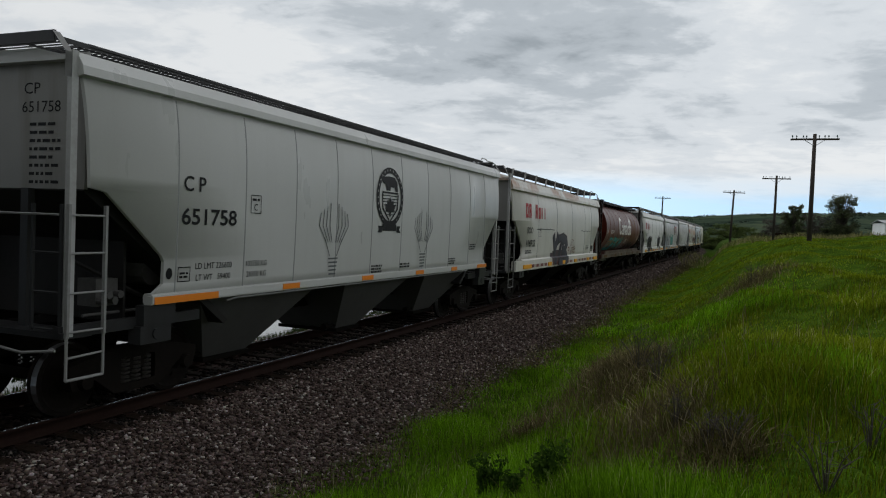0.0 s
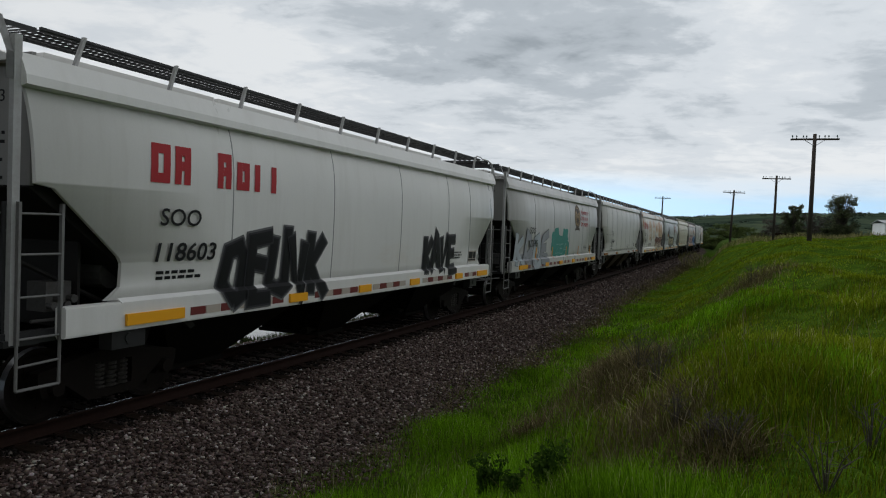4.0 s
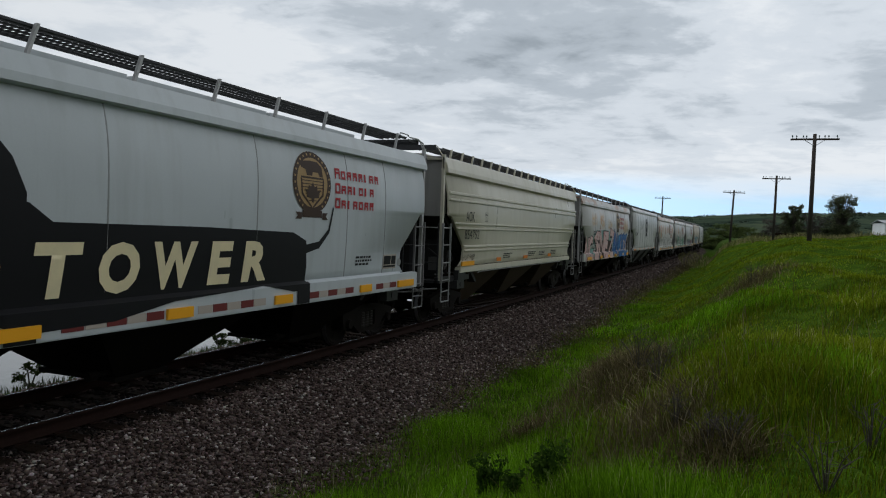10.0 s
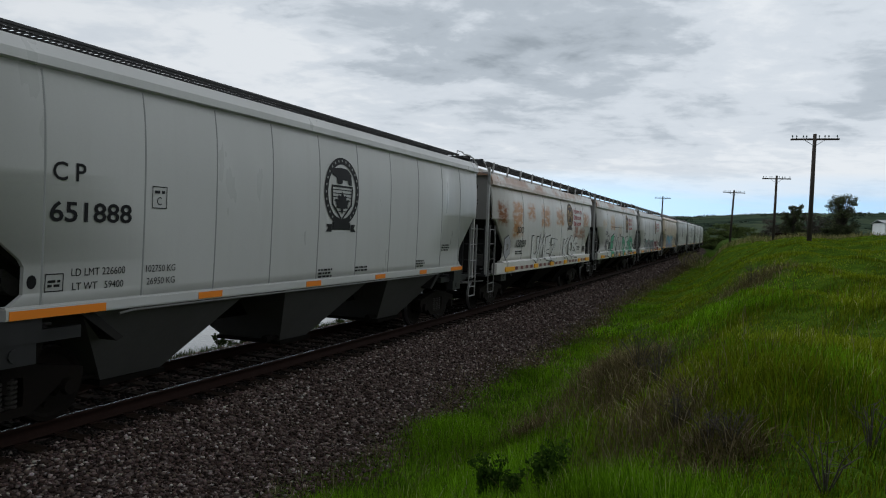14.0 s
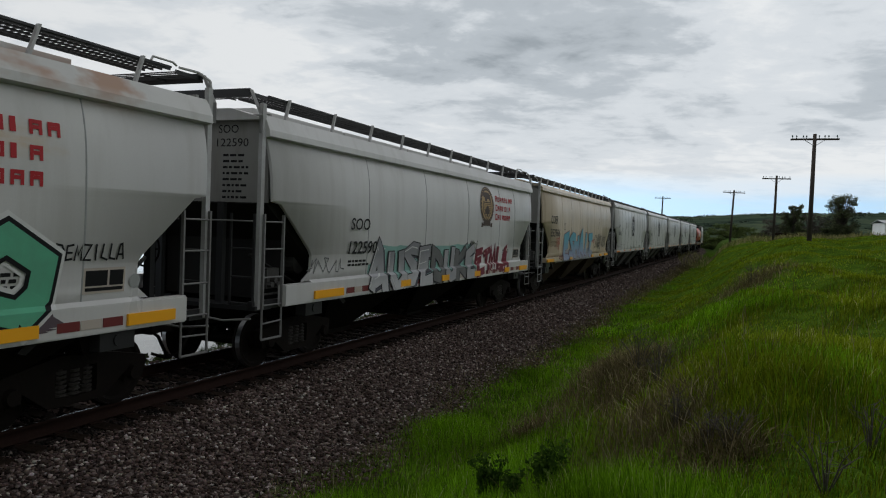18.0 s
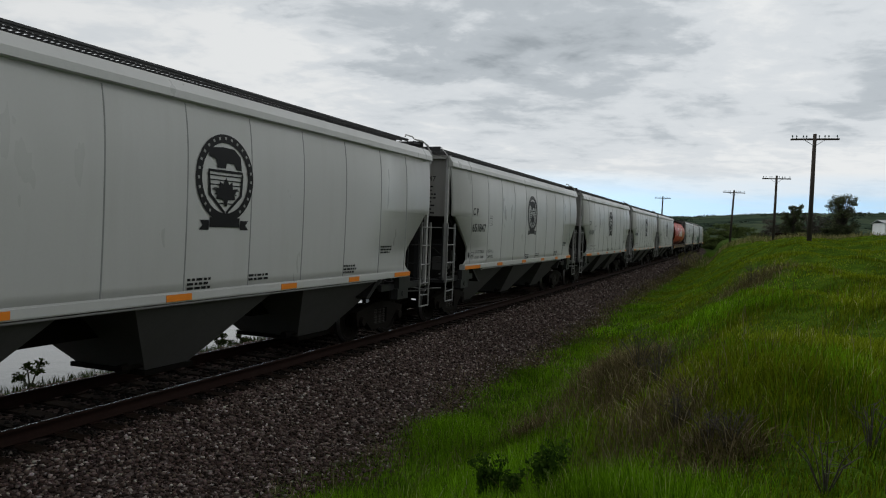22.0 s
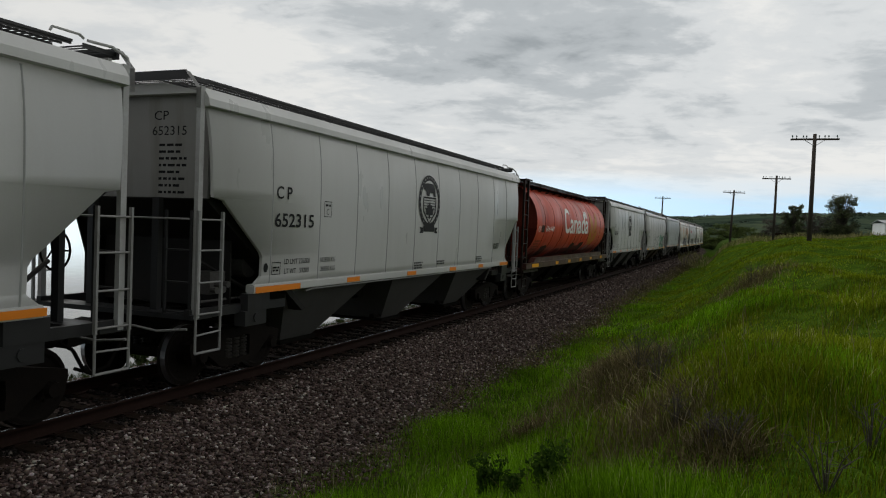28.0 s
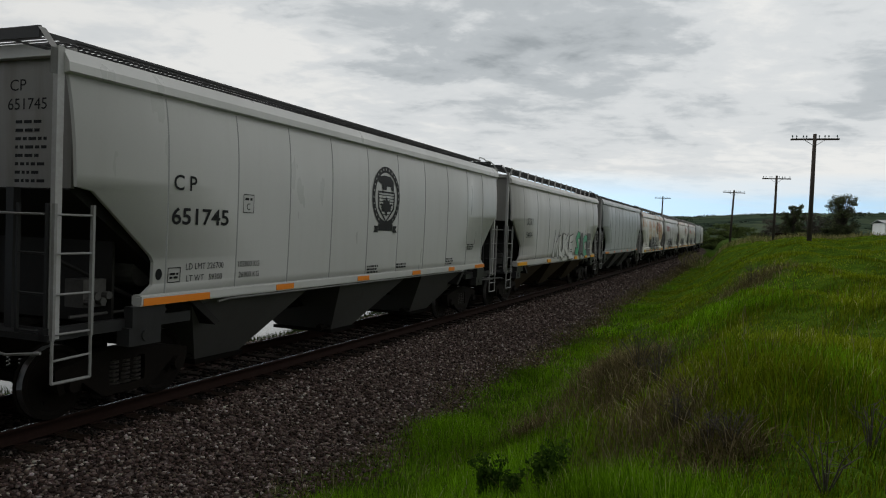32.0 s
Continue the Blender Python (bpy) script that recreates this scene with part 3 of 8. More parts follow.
# ---- trees, bushes, shed ----
def leaf_cloud(centres, radii, count, size, rng):
    """Many small leaf clumps scattered in shells round the given centres."""
    k = rng.integers(0, len(centres), count)
    d = rng.normal(size=(count, 3))
    d /= np.linalg.norm(d, axis=1)[:, None]
    r = rng.uniform(0.05, 1.0, count) ** 0.6
    c = np.asarray(centres)[k] + d * np.asarray(radii)[k] * r[:, None]
    a = rng.normal(size=(count, 3))
    a /= np.linalg.norm(a, axis=1)[:, None]
    b = np.cross(a, rng.normal(size=(count, 3)))
    b /= np.linalg.norm(b, axis=1)[:, None]
    s = (size * rng.uniform(0.5, 1.3, count))[:, None]
    v = np.stack([c - a * s, c + b * s * 0.55, c + a * s, c - b * s * 0.55], 1).reshape(-1, 3)
    f = np.arange(count * 4).reshape(-1, 4)
    return v, f


def tree(name, label, at, height, spread, lobes, count, size, seed, group="", material=None, trunk=0.5, bare=0, tight=1.0):
    rng = np.random.default_rng(seed)
    root = thing(name, label, "tree" if trunk else "bush", group, at=pose(*at))
    bm = bmesh.new()
    centres, radii = [], []
    base = Vector((0, 0, -0.3))
    fork = Vector((0, 0, height * 0.28 * trunk + 0.1))
    bar(bm, base, fork, 0.03 * height + 0.03, 7, 0.02 * height + 0.02)
    for i in range(lobes + bare):
        ang = i * 2.4 + rng.uniform(-0.4, 0.4)
        up = rng.uniform(0.30 if trunk > 0.3 else 0.10, 0.92) * height
        out = spread * rng.uniform(0.15, 0.85) * (1.1 - 0.5 * up / height)
        tip = Vector((math.cos(ang) * out, math.sin(ang) * out, up))
        mid = fork.lerp(tip, 0.55) + Vector((0, 0, 0.06 * height))
        bar(bm, fork, mid, 0.013 * height + 0.012, 5, 0.008 * height + 0.008)
        bar(bm, mid, tip, 0.008 * height + 0.008, 5, 0.004 * height + 0.003)
        for j in range(3):
            t2 = mid.lerp(tip, 0.4 + 0.3 * j) + Vector((rng.uniform(-1, 1), rng.uniform(-1, 1), rng.uniform(0.2, 1))) * spread * 0.22
            bar(bm, mid.lerp(tip, 0.3 + 0.25 * j), t2, 0.004 * height + 0.005, 4, 0.003)
        if i < lobes:
            centres.append(tip)
            radii.append((spread * rng.uniform(0.16, 0.42) * tight, spread * rng.uniform(0.16, 0.42) * tight, height * rng.uniform(0.07, 0.19) * tight))
    part("trunk", bm, M_BARK, root)
    v, f = leaf_cloud([tuple(c) for c in centres], radii, count, size, rng)
    part("crown", raw_mesh("crown", v, f, material or M_TREE), None, root)
    return root


def grounded(x, depth, sink=0.0):
    """The spot on the ground under a bearing at a depth."""
    p = place(x, 430, depth)
    return (p.x, p.y, float(ground_height(p.x, p.y)) - sink)


tree("tree", "dark bushy tree with thin upper branches", grounded(1486, 112), 6.9, 3.3, 64, 11000, 0.10, 3, "trees by the line", trunk=0.3, bare=12, tight=0.62)
tree("tree", "dark rounded tree beside another", grounded(1402, 120), 5.5, 2.6, 48, 9000, 0.10, 5, "trees by the line", trunk=0.2, bare=6, tight=0.66)
tree("tree", "low grey half-bare tree", grounded(1438, 124), 4.6, 3.4, 40, 6500, 0.09, 6, "trees by the line", M_GREYTWIG, trunk=0.15, bare=14, tight=0.7)
tree("tree", "low grey half-bare tree", grounded(1372, 128), 3.6, 3.6, 36, 5500, 0.09, 9, "trees by the line", M_GREYTWIG, trunk=0.15, bare=14, tight=0.7)
for i, (x, d, h, w) in enumerate(((1262, 190, 5.2, 5.0), (1285, 205, 6.0, 6.0), (1308, 215, 5.0, 5.5), (1242, 230, 7.0, 6.5), (1222, 250, 8.0, 7.5),
                                  (1345, 175, 1.9, 3.0), (1508, 170, 1.8, 3.4), (1200, 270, 9.0, 8.0))):
    tree("bush", "round green willow bush by the line", grounded(x, d, 0.2), h * 0.72, w, 26, 9000, 0.14, 20 + i, "bushes by the line", M_BUSH, 0.12)
for x, d, h, w, seed in ((1492, 111, 2.4, 2.4, 41), (1462, 113, 2.0, 2.2, 42), (1416, 119, 1.8, 2.2, 43)):
    tree("bush", "grey-green scrub bush at the foot of the trees", grounded(x, d, 0.2), h, w, 22, 7000, 0.075, seed, "bushes by the line", M_TREE, 0.1)
# scrub along the lake shore, seen under the cars
rng0 = random.Random(4)
for i in range(46):
    y = 10 + i * 1.7 + rng0.uniform(-0.8, 0.8)
    x = -4.6 - rng0.uniform(0, 0.7)
    tree("bush", "scrubby green bush on the lake bank", (x, y, float(ground_height(x, y)) - 0.1), rng0.uniform(0.30, 0.75), rng0.uniform(0.3, 0.55), 6, 420, 0.045, 60 + i, "bushes on the lake bank", M_SHORE, 0.1)


def timber():
    """A dark squared timber lying on low blocks before the trees."""
    p = grounded(1405, 108)
    root = thing("timber", "long dark weathered timber lying on two blocks", "timber", at=pose(p[0], p[1], p[2], 0, 0, 20))
    bm = box(bmesh.new(), -2.9, 2.9, -0.16, 0.16, 0.28, 0.58)
    bmesh.ops.bevel(bm, geom=bm.edges[:], offset=0.02, segments=1, affect="EDGES")
    part("beam", bm, M_TIE, root)
    for x in (-2.2, 2.0):
        part("block", box(bmesh.new(), x - 0.2, x + 0.2, -0.3, 0.3, -0.15, 0.28), M_TIE, root)


timber()


def far_woods():
    """Scrub and small woods on the far slopes, thickest along the crest and in the gullies."""
    rng = np.random.default_rng(77)
    n = 5200
    ang = rng.uniform(-0.62, 0.30, n)
    r = 620 + 560 * rng.uniform(0, 1, n) ** 0.55
    patch = np.sin(ang * 31 + r * 0.011) + np.sin(ang * 67 - r * 0.02 + 1.3) + 0.9 * np.clip((r - 1080) / 80, 0, 1)
    ok = patch + rng.normal(0, 0.5, n) > 0.75
    ang, r = ang[ok], r[ok]
    x, y = 8.5 + r * np.sin(ang), r * np.cos(ang)
    z = ground_height(x, y)
    size = rng.uniform(0.8, 2.4, len(x))
    centres = np.repeat(np.stack([x, y, z + size * 0.4], 1), 10, 0)
    s = np.repeat(size, 10)[:, None]
    c = centres + rng.normal(size=centres.shape) * s * np.array([0.95, 0.95, 0.22])
    a = rng.normal(size=c.shape)
    a /= np.linalg.norm(a, axis=1)[:, None]
    b = np.cross(a, rng.normal(size=c.shape))
    b /= np.linalg.norm(b, axis=1)[:, None]
    v = np.stack([c - a * s * 0.5, c + b * s * 0.4, c + a * s * 0.5, c - b * s * 0.4], 1).reshape(-1, 3)
    tagged(new("far_woods", raw_mesh("far_woods", v, np.arange(len(v)).reshape(-1, 4), M_WOODS)), "dark scrub and small woods on the far hills", "woods", kind="stuff")


far_woods()


def shed():
    p = place(1563, 419, 150)
    root = thing("shed", "long white metal-sided farm shed", "shed", at=pose(p.x + 9.0, p.y, p.z - 0.2, 0, 0, 8))
    bm = box(bmesh.new(), -9.0, 9.0, 0, 8, -0.4, 2.9)
    part("wall", bm, M_SHED, root)
    for k in range(3):
        part("siding_batten", box(bmesh.new(), -9.02, 9.02, -0.04, 0.0, 0.5 + k * 1.0, 0.56 + k * 1.0), M_ROOF, root)
    bm = prism(bmesh.new(), [(-0.25, 2.82), (4, 3.5), (8.25, 2.82), (8.25, 2.92), (4, 3.6), (-0.25, 2.92)], -9.3, 9.3)
    part("roof", bm, M_ROOF, root)


shed()


# ---- the train ----
CUT = ((4.20, 0.05), (2.82, 0.12), (2.78, 0.35), (2.02, 1.28), (1.94, 1.33), (1.65, 1.33), (1.53, 1.13), (1.10, 1.0))


def cut_at(z, table=CUT):
    zs = [a for a, _ in table][::-1]
    return float(np.interp(z, zs, [b for _, b in table][::-1]))


def bulge(z, low, high, width, swell):
    t = (z - low) / (high - low) * 2 - 1
    return width - swell * (abs(t) ** 3.0 if t > 0 else 0.3 * t * t)


def side_sheet(L, low, high, width, swell, side, levels=16):
    """One side of a hopper body, cut back over the end platforms, with its own thickness."""
    bm = bmesh.new()
    zs = sorted({*[low + (high - low) * i / levels for i in range(levels + 1)], 2.82, 2.78, 2.02, 1.94, 1.65})
    zs = [z for z in zs if low <= z <= high]
    cols = 6
    outer, inner = [], []
    for z in zs:
        c = cut_at(z)
        x = bulge(z, low, high, width, swell)
        ys = [-L / 2 + c + (L - 2 * c) * k / cols for k in range(cols + 1)]
        outer.append([bm.verts.new((side * x, y, z)) for y in ys])
        inner.append([bm.verts.new((side * (x - 0.05), y, z)) for y in ys])
    n = len(zs)
    for i in range(n - 1):
        for k in range(cols):
            bm.faces.new((outer[i][k], outer[i][k + 1], outer[i + 1][k + 1], outer[i + 1][k]))
            bm.faces.new((inner[i][k], inner[i + 1][k], inner[i + 1][k + 1], inner[i][k + 1]))
        for k in (0, cols):
            bm.faces.new((outer[i][k], outer[i + 1][k], inner[i + 1][k], inner[i][k]))
    for i in (0, n - 1):
        for k in range(cols):
            bm.faces.new((outer[i][k], inner[i][k], inner[i][k + 1], outer[i][k + 1]))
    bmesh.ops.recalc_face_normals(bm, faces=bm.faces[:])
    return bm


def wheelset_mesh():
    bm = bmesh.new()
    bar(bm, (-0.98, 0, 0), (0.98, 0, 0), 0.075, 10)
    for s in (1, -1):
        lathe(bm, [(s * 0.68, 0.47), (s * 0.70, 0.485), (s * 0.715, 0.462), (s * 0.73, 0.459), (s * 0.815, 0.453), (s * 0.82, 0.40), (s * 0.79, 0.36), (s * 0.77, 0.16), (s * 0.83, 0.14), (s * 0.83, 0.08)], 28)
        for k in range(5):
            a = k * math.tau / 5
            bar(bm, (s * 0.79, 0.26 * math.cos(a), 0.26 * math.sin(a)), (s * 0.80, 0.26 * math.cos(a), 0.26 * math.sin(a)), 0.03, 6)
    bm.faces.ensure_lookup_table()
    for f in bm.faces:
        c = f.calc_center_median()
        if 0.725 < abs(c.x) < 0.812 and math.hypot(c.y, c.z) > 0.43:
            f.material_index = 1
    return mesh_of(bm, "wheelset", False)


WHEEL = wheelset_mesh()
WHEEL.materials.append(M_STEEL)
WHEEL.materials.append(M_TREAD)


def sideframe_mesh(side):
    bm = bmesh.new()
    x0, x1 = side * 0.93, side * 1.08
    # one casting: lower bow, columns, top bar and pedestal arms, run as one closed outline round each window
    half = [(0.0, 0.22), (0.40, 0.22), (0.86, 0.55), (0.74, 0.36), (1.06, 0.36), (1.12, 0.56), (1.12, 0.66), (0.60, 0.76), (0.25, 0.82), (0.0, 0.82)]
    inner = [(0.0, 0.31), (0.30, 0.33), (0.31, 0.50), (0.30, 0.66), (0.20, 0.665), (0.0, 0.665)]
    for sg in (1, -1):
        ring = [(sg * y, z) for y, z in half]
        hole = [(sg * y, z) for y, z in inner]
        for xa in (x0, x1):
            o = [bm.verts.new((xa, y, z)) for y, z in ring]
            h = [bm.verts.new((xa, y, z)) for y, z in hole]
            bm.faces.new(o + h[::-1])
    bmesh.ops.remove_doubles(bm, verts=bm.verts[:], dist=0.0005)
    loose = [e for e in bm.edges if len(e.link_faces) == 1]
    near = [e for e in loose if abs(e.verts[0].co.x - x0) < 0.001]
    for e in near:
        p, q = e.verts
        pp = min(bm.verts, key=lambda v: (v.co - Vector((x1, p.co.y, p.co.z))).length)
        qq = min(bm.verts, key=lambda v: (v.co - Vector((x1, q.co.y, q.co.z))).length)
        bm.faces.new((p, q, qq, pp))
    bmesh.ops.recalc_face_normals(bm, faces=bm.faces[:])
    return mesh_of(bm, "sideframe")


def bearing_mesh(side):
    bm = bmesh.new()
    x1 = side * 1.08
    bar(bm, (x1 - side * 0.05, 0, 0.457), (x1 + side * 0.07, 0, 0.457), 0.12, 12, 0.09)
    return mesh_of(bm, "bearing")


def spring_mesh(side):
    bm = bmesh.new()
    for y in (-0.19, 0.0, 0.19):
        for k in range(6):
            z = 0.33 + k * 0.055
            bar(bm, (side * 1.0, y, z), (side * 1.0, y, z + 0.032), 0.085, 10)
        bar(bm, (side * 1.0, y, 0.31), (side * 1.0, y, 0.66), 0.05, 8)
    box(bm, side * 1.0 - 0.03, side * 1.0 + 0.03, -0.25, 0.25, 0.30, 0.34)
    return mesh_of(bm, "spring_nest")


FRAMES = {s: sideframe_mesh(s) for s in (1, -1)}
SPRINGS = {s: spring_mesh(s) for s in (1, -1)}
BEARINGS = {s: bearing_mesh(s) for s in (1, -1)}
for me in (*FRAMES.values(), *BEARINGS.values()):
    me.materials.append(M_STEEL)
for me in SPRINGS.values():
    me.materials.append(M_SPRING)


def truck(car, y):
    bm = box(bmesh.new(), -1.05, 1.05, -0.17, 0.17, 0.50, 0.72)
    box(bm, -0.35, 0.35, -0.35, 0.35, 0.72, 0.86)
    root = part("truck", bm, M_STEEL, car, "grimy cast steel two-axle truck, shade put into its black")
    root.location = (0, y, 0)
    for s in (1, -1):
        part("sideframe", FRAMES[s], None, root)
        tagged(part("spring_nest", SPRINGS[s], None, root), kind="stuff")
        for e in (1, -1):
            part("bearing", BEARINGS[s], None, root).location = (0, e * 0.889, 0)
        w = part("wheelset", WHEEL, None, root)
        w.location = (0, s * 0.889, 0.459)
    return root


def ladder(car, x, y0, y1, z0, z1, zs, mat, name="ladder", depth=0.045):
    bm = bmesh.new()
    for y in (y0, y1):
        box(bm, x - depth / 2, x + depth / 2, y - 0.017, y + 0.017, z0, z1)
    root = part(name, bm, mat, car)
    me = mesh_of(bar(bmesh.new(), (x, y0, 0), (x, y1, 0), 0.014, 6), "rung")
    me.materials.append(mat)
    for z in zs:
        part("rung", me, None, root).location = (0, 0, z)
    return root


def end_ladder(car, y, x0, x1, z0, z1, zs, mat):
    bm = bmesh.new()
    for x in (x0, x1):
        box(bm, x - 0.017, x + 0.017, y - 0.017, y + 0.017, z0, z1)
    root = part("end_ladder", bm, mat, car)
    me = mesh_of(bar(bmesh.new(), (x0, y, 0), (x1, y, 0), 0.014, 6), "rung")
    me.materials.append(mat)
    for z in zs:
        part("rung", me, None, root).location = (0, 0, z)
    return root


def stirrup(car, x, y0, y1, z0, z1, mat):
    bm = bmesh.new()
    bent(bm, [(x, y0, z1), (x, y0, z0), (x, y1, z0), (x, y1, z1)], 0.018)
    bar(bm, (x, y0, (z0 + z1) / 2), (x, y1, (z0 + z1) / 2 + 0.02), 0.014)
    part("step", bm, mat, car)


def grating(bm, x0, x1, y0, y1, z, pitch=0.09, wide=0.030):
    """A deck of cross slats on two edge angles."""
    box(bm, x0, x0 + 0.02, y0, y1, z - 0.04, z + 0.015)
    box(bm, x1 - 0.02, x1, y0, y1, z - 0.04, z + 0.015)
    for k in (0.25, 0.5, 0.75):
        xm = x0 + (x1 - x0) * k
        box(bm, xm - 0.008, xm + 0.008, y0, y1, z - 0.032, z - 0.008)
    n = int((y1 - y0) / pitch)
    for k in range(n):
        y = y0 + (k + 0.5) * (y1 - y0) / n
        box(bm, x0 + 0.02, x1 - 0.02, y - wide / 2, y + wide / 2, z - 0.01, z)
    return bm


def running_gear(car, L, trucks_at):
    """Trucks, centre sill, couplers, hoses and brake gear."""
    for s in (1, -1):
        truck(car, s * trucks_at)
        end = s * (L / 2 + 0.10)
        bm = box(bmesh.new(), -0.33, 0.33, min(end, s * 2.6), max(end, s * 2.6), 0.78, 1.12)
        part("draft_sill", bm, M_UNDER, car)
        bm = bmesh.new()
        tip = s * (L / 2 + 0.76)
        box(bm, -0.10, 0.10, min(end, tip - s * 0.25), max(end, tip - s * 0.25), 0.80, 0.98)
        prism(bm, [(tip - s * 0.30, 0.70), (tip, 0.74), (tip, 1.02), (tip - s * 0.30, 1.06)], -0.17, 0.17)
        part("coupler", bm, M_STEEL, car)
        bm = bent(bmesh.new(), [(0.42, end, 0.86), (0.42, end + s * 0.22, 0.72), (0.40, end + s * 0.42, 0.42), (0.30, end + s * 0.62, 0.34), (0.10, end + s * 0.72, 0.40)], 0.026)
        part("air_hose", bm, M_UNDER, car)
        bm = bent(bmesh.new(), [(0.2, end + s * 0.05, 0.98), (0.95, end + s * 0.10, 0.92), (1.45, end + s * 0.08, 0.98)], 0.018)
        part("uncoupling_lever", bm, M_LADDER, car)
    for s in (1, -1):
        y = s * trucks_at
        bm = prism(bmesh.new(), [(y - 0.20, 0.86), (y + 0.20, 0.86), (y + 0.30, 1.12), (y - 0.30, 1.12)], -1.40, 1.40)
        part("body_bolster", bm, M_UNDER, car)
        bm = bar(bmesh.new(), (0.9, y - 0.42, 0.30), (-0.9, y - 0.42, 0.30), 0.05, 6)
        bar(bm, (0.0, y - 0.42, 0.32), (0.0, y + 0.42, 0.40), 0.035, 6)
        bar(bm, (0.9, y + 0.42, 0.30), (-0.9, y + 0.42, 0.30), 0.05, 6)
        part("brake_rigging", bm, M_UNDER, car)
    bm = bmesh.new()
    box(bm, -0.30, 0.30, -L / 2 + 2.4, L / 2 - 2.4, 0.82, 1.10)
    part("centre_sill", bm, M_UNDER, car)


def pockets(car, spans, mat, L, top, bottom=0.32, width=1.42, foot=0.66):
    """Discharge hoppers: four-sided funnels with a sliding gate under each; spans: mouth and foot along the car."""
    for t0, t1, b0, b1 in spans:
        t0, t1, b0, b1 = (v - L / 2 for v in (t0, t1, b0, b1))
        bm = bmesh.new()
        m0, m1 = t0 + (b0 - t0) * 0.03, t1 + (b1 - t1) * 0.03
        up = [bm.verts.new(p) for p in ((-width, t0, top), (width, t0, top), (width, t1, top), (-width, t1, top))]
        mid = [bm.verts.new(p) for p in ((-width + 0.02, m0, top - 0.16), (width - 0.02, m0, top - 0.16), (width - 0.02, m1, top - 0.16), (-width + 0.02, m1, top - 0.16))]
        lo = [bm.verts.new(p) for p in ((-foot, b0, bottom), (foot, b0, bottom), (foot, b1, bottom), (-foot, b1, bottom))]
        for a, b in ((up, mid), (mid, lo)):
            for i in range(4):
                bm.faces.new((a[i], a[(i + 1) % 4], b[(i + 1) % 4], b[i]))
        bm.faces.new(up)
        bm.faces.new(lo[::-1])
        bmesh.ops.recalc_face_normals(bm, faces=bm.faces[:])
        part("discharge_hopper", bm, mat, car)
        bm = box(bmesh.new(), -foot - 0.05, foot + 0.05, b0 - 0.05, b1 + 0.05, bottom - 0.07, bottom - 0.005)
        gate = part("gate", bm, M_UNDER, car)
        bm = bar(bmesh.new(), (foot, b0 - 0.42, bottom + 0.08), (foot, b0 + 0.2, bottom + 0.08), 0.035, 8)
        bar(bm, (foot, b0 - 0.48, bottom + 0.08), (foot, b0 - 0.34, bottom + 0.08), 0.07, 8)
        part("gate_spindle", bm, M_UNDER, gate)


def platform(car, s, L, y_in, mat, half=1.42, ladder_mat=None):
    """One end of a hopper: floor, slope sheet, corner posts, ladders, brake gear."""
    end = s * (L / 2 + 0.14)
    inner = s * (L / 2 - y_in)
    y0, y1 = min(end, inner), max(end, inner)
    bm = box(bmesh.new(), -1.50, 1.50, min(end, end - s * 0.42), max(end, end - s * 0.42), 1.10, 1.17)
    for x in (-1.45, 1.36):
        box(bm, x, x + 0.09, y0, y1, 1.10, 1.24)
    part("end_platform", bm, mat, car)
    return end


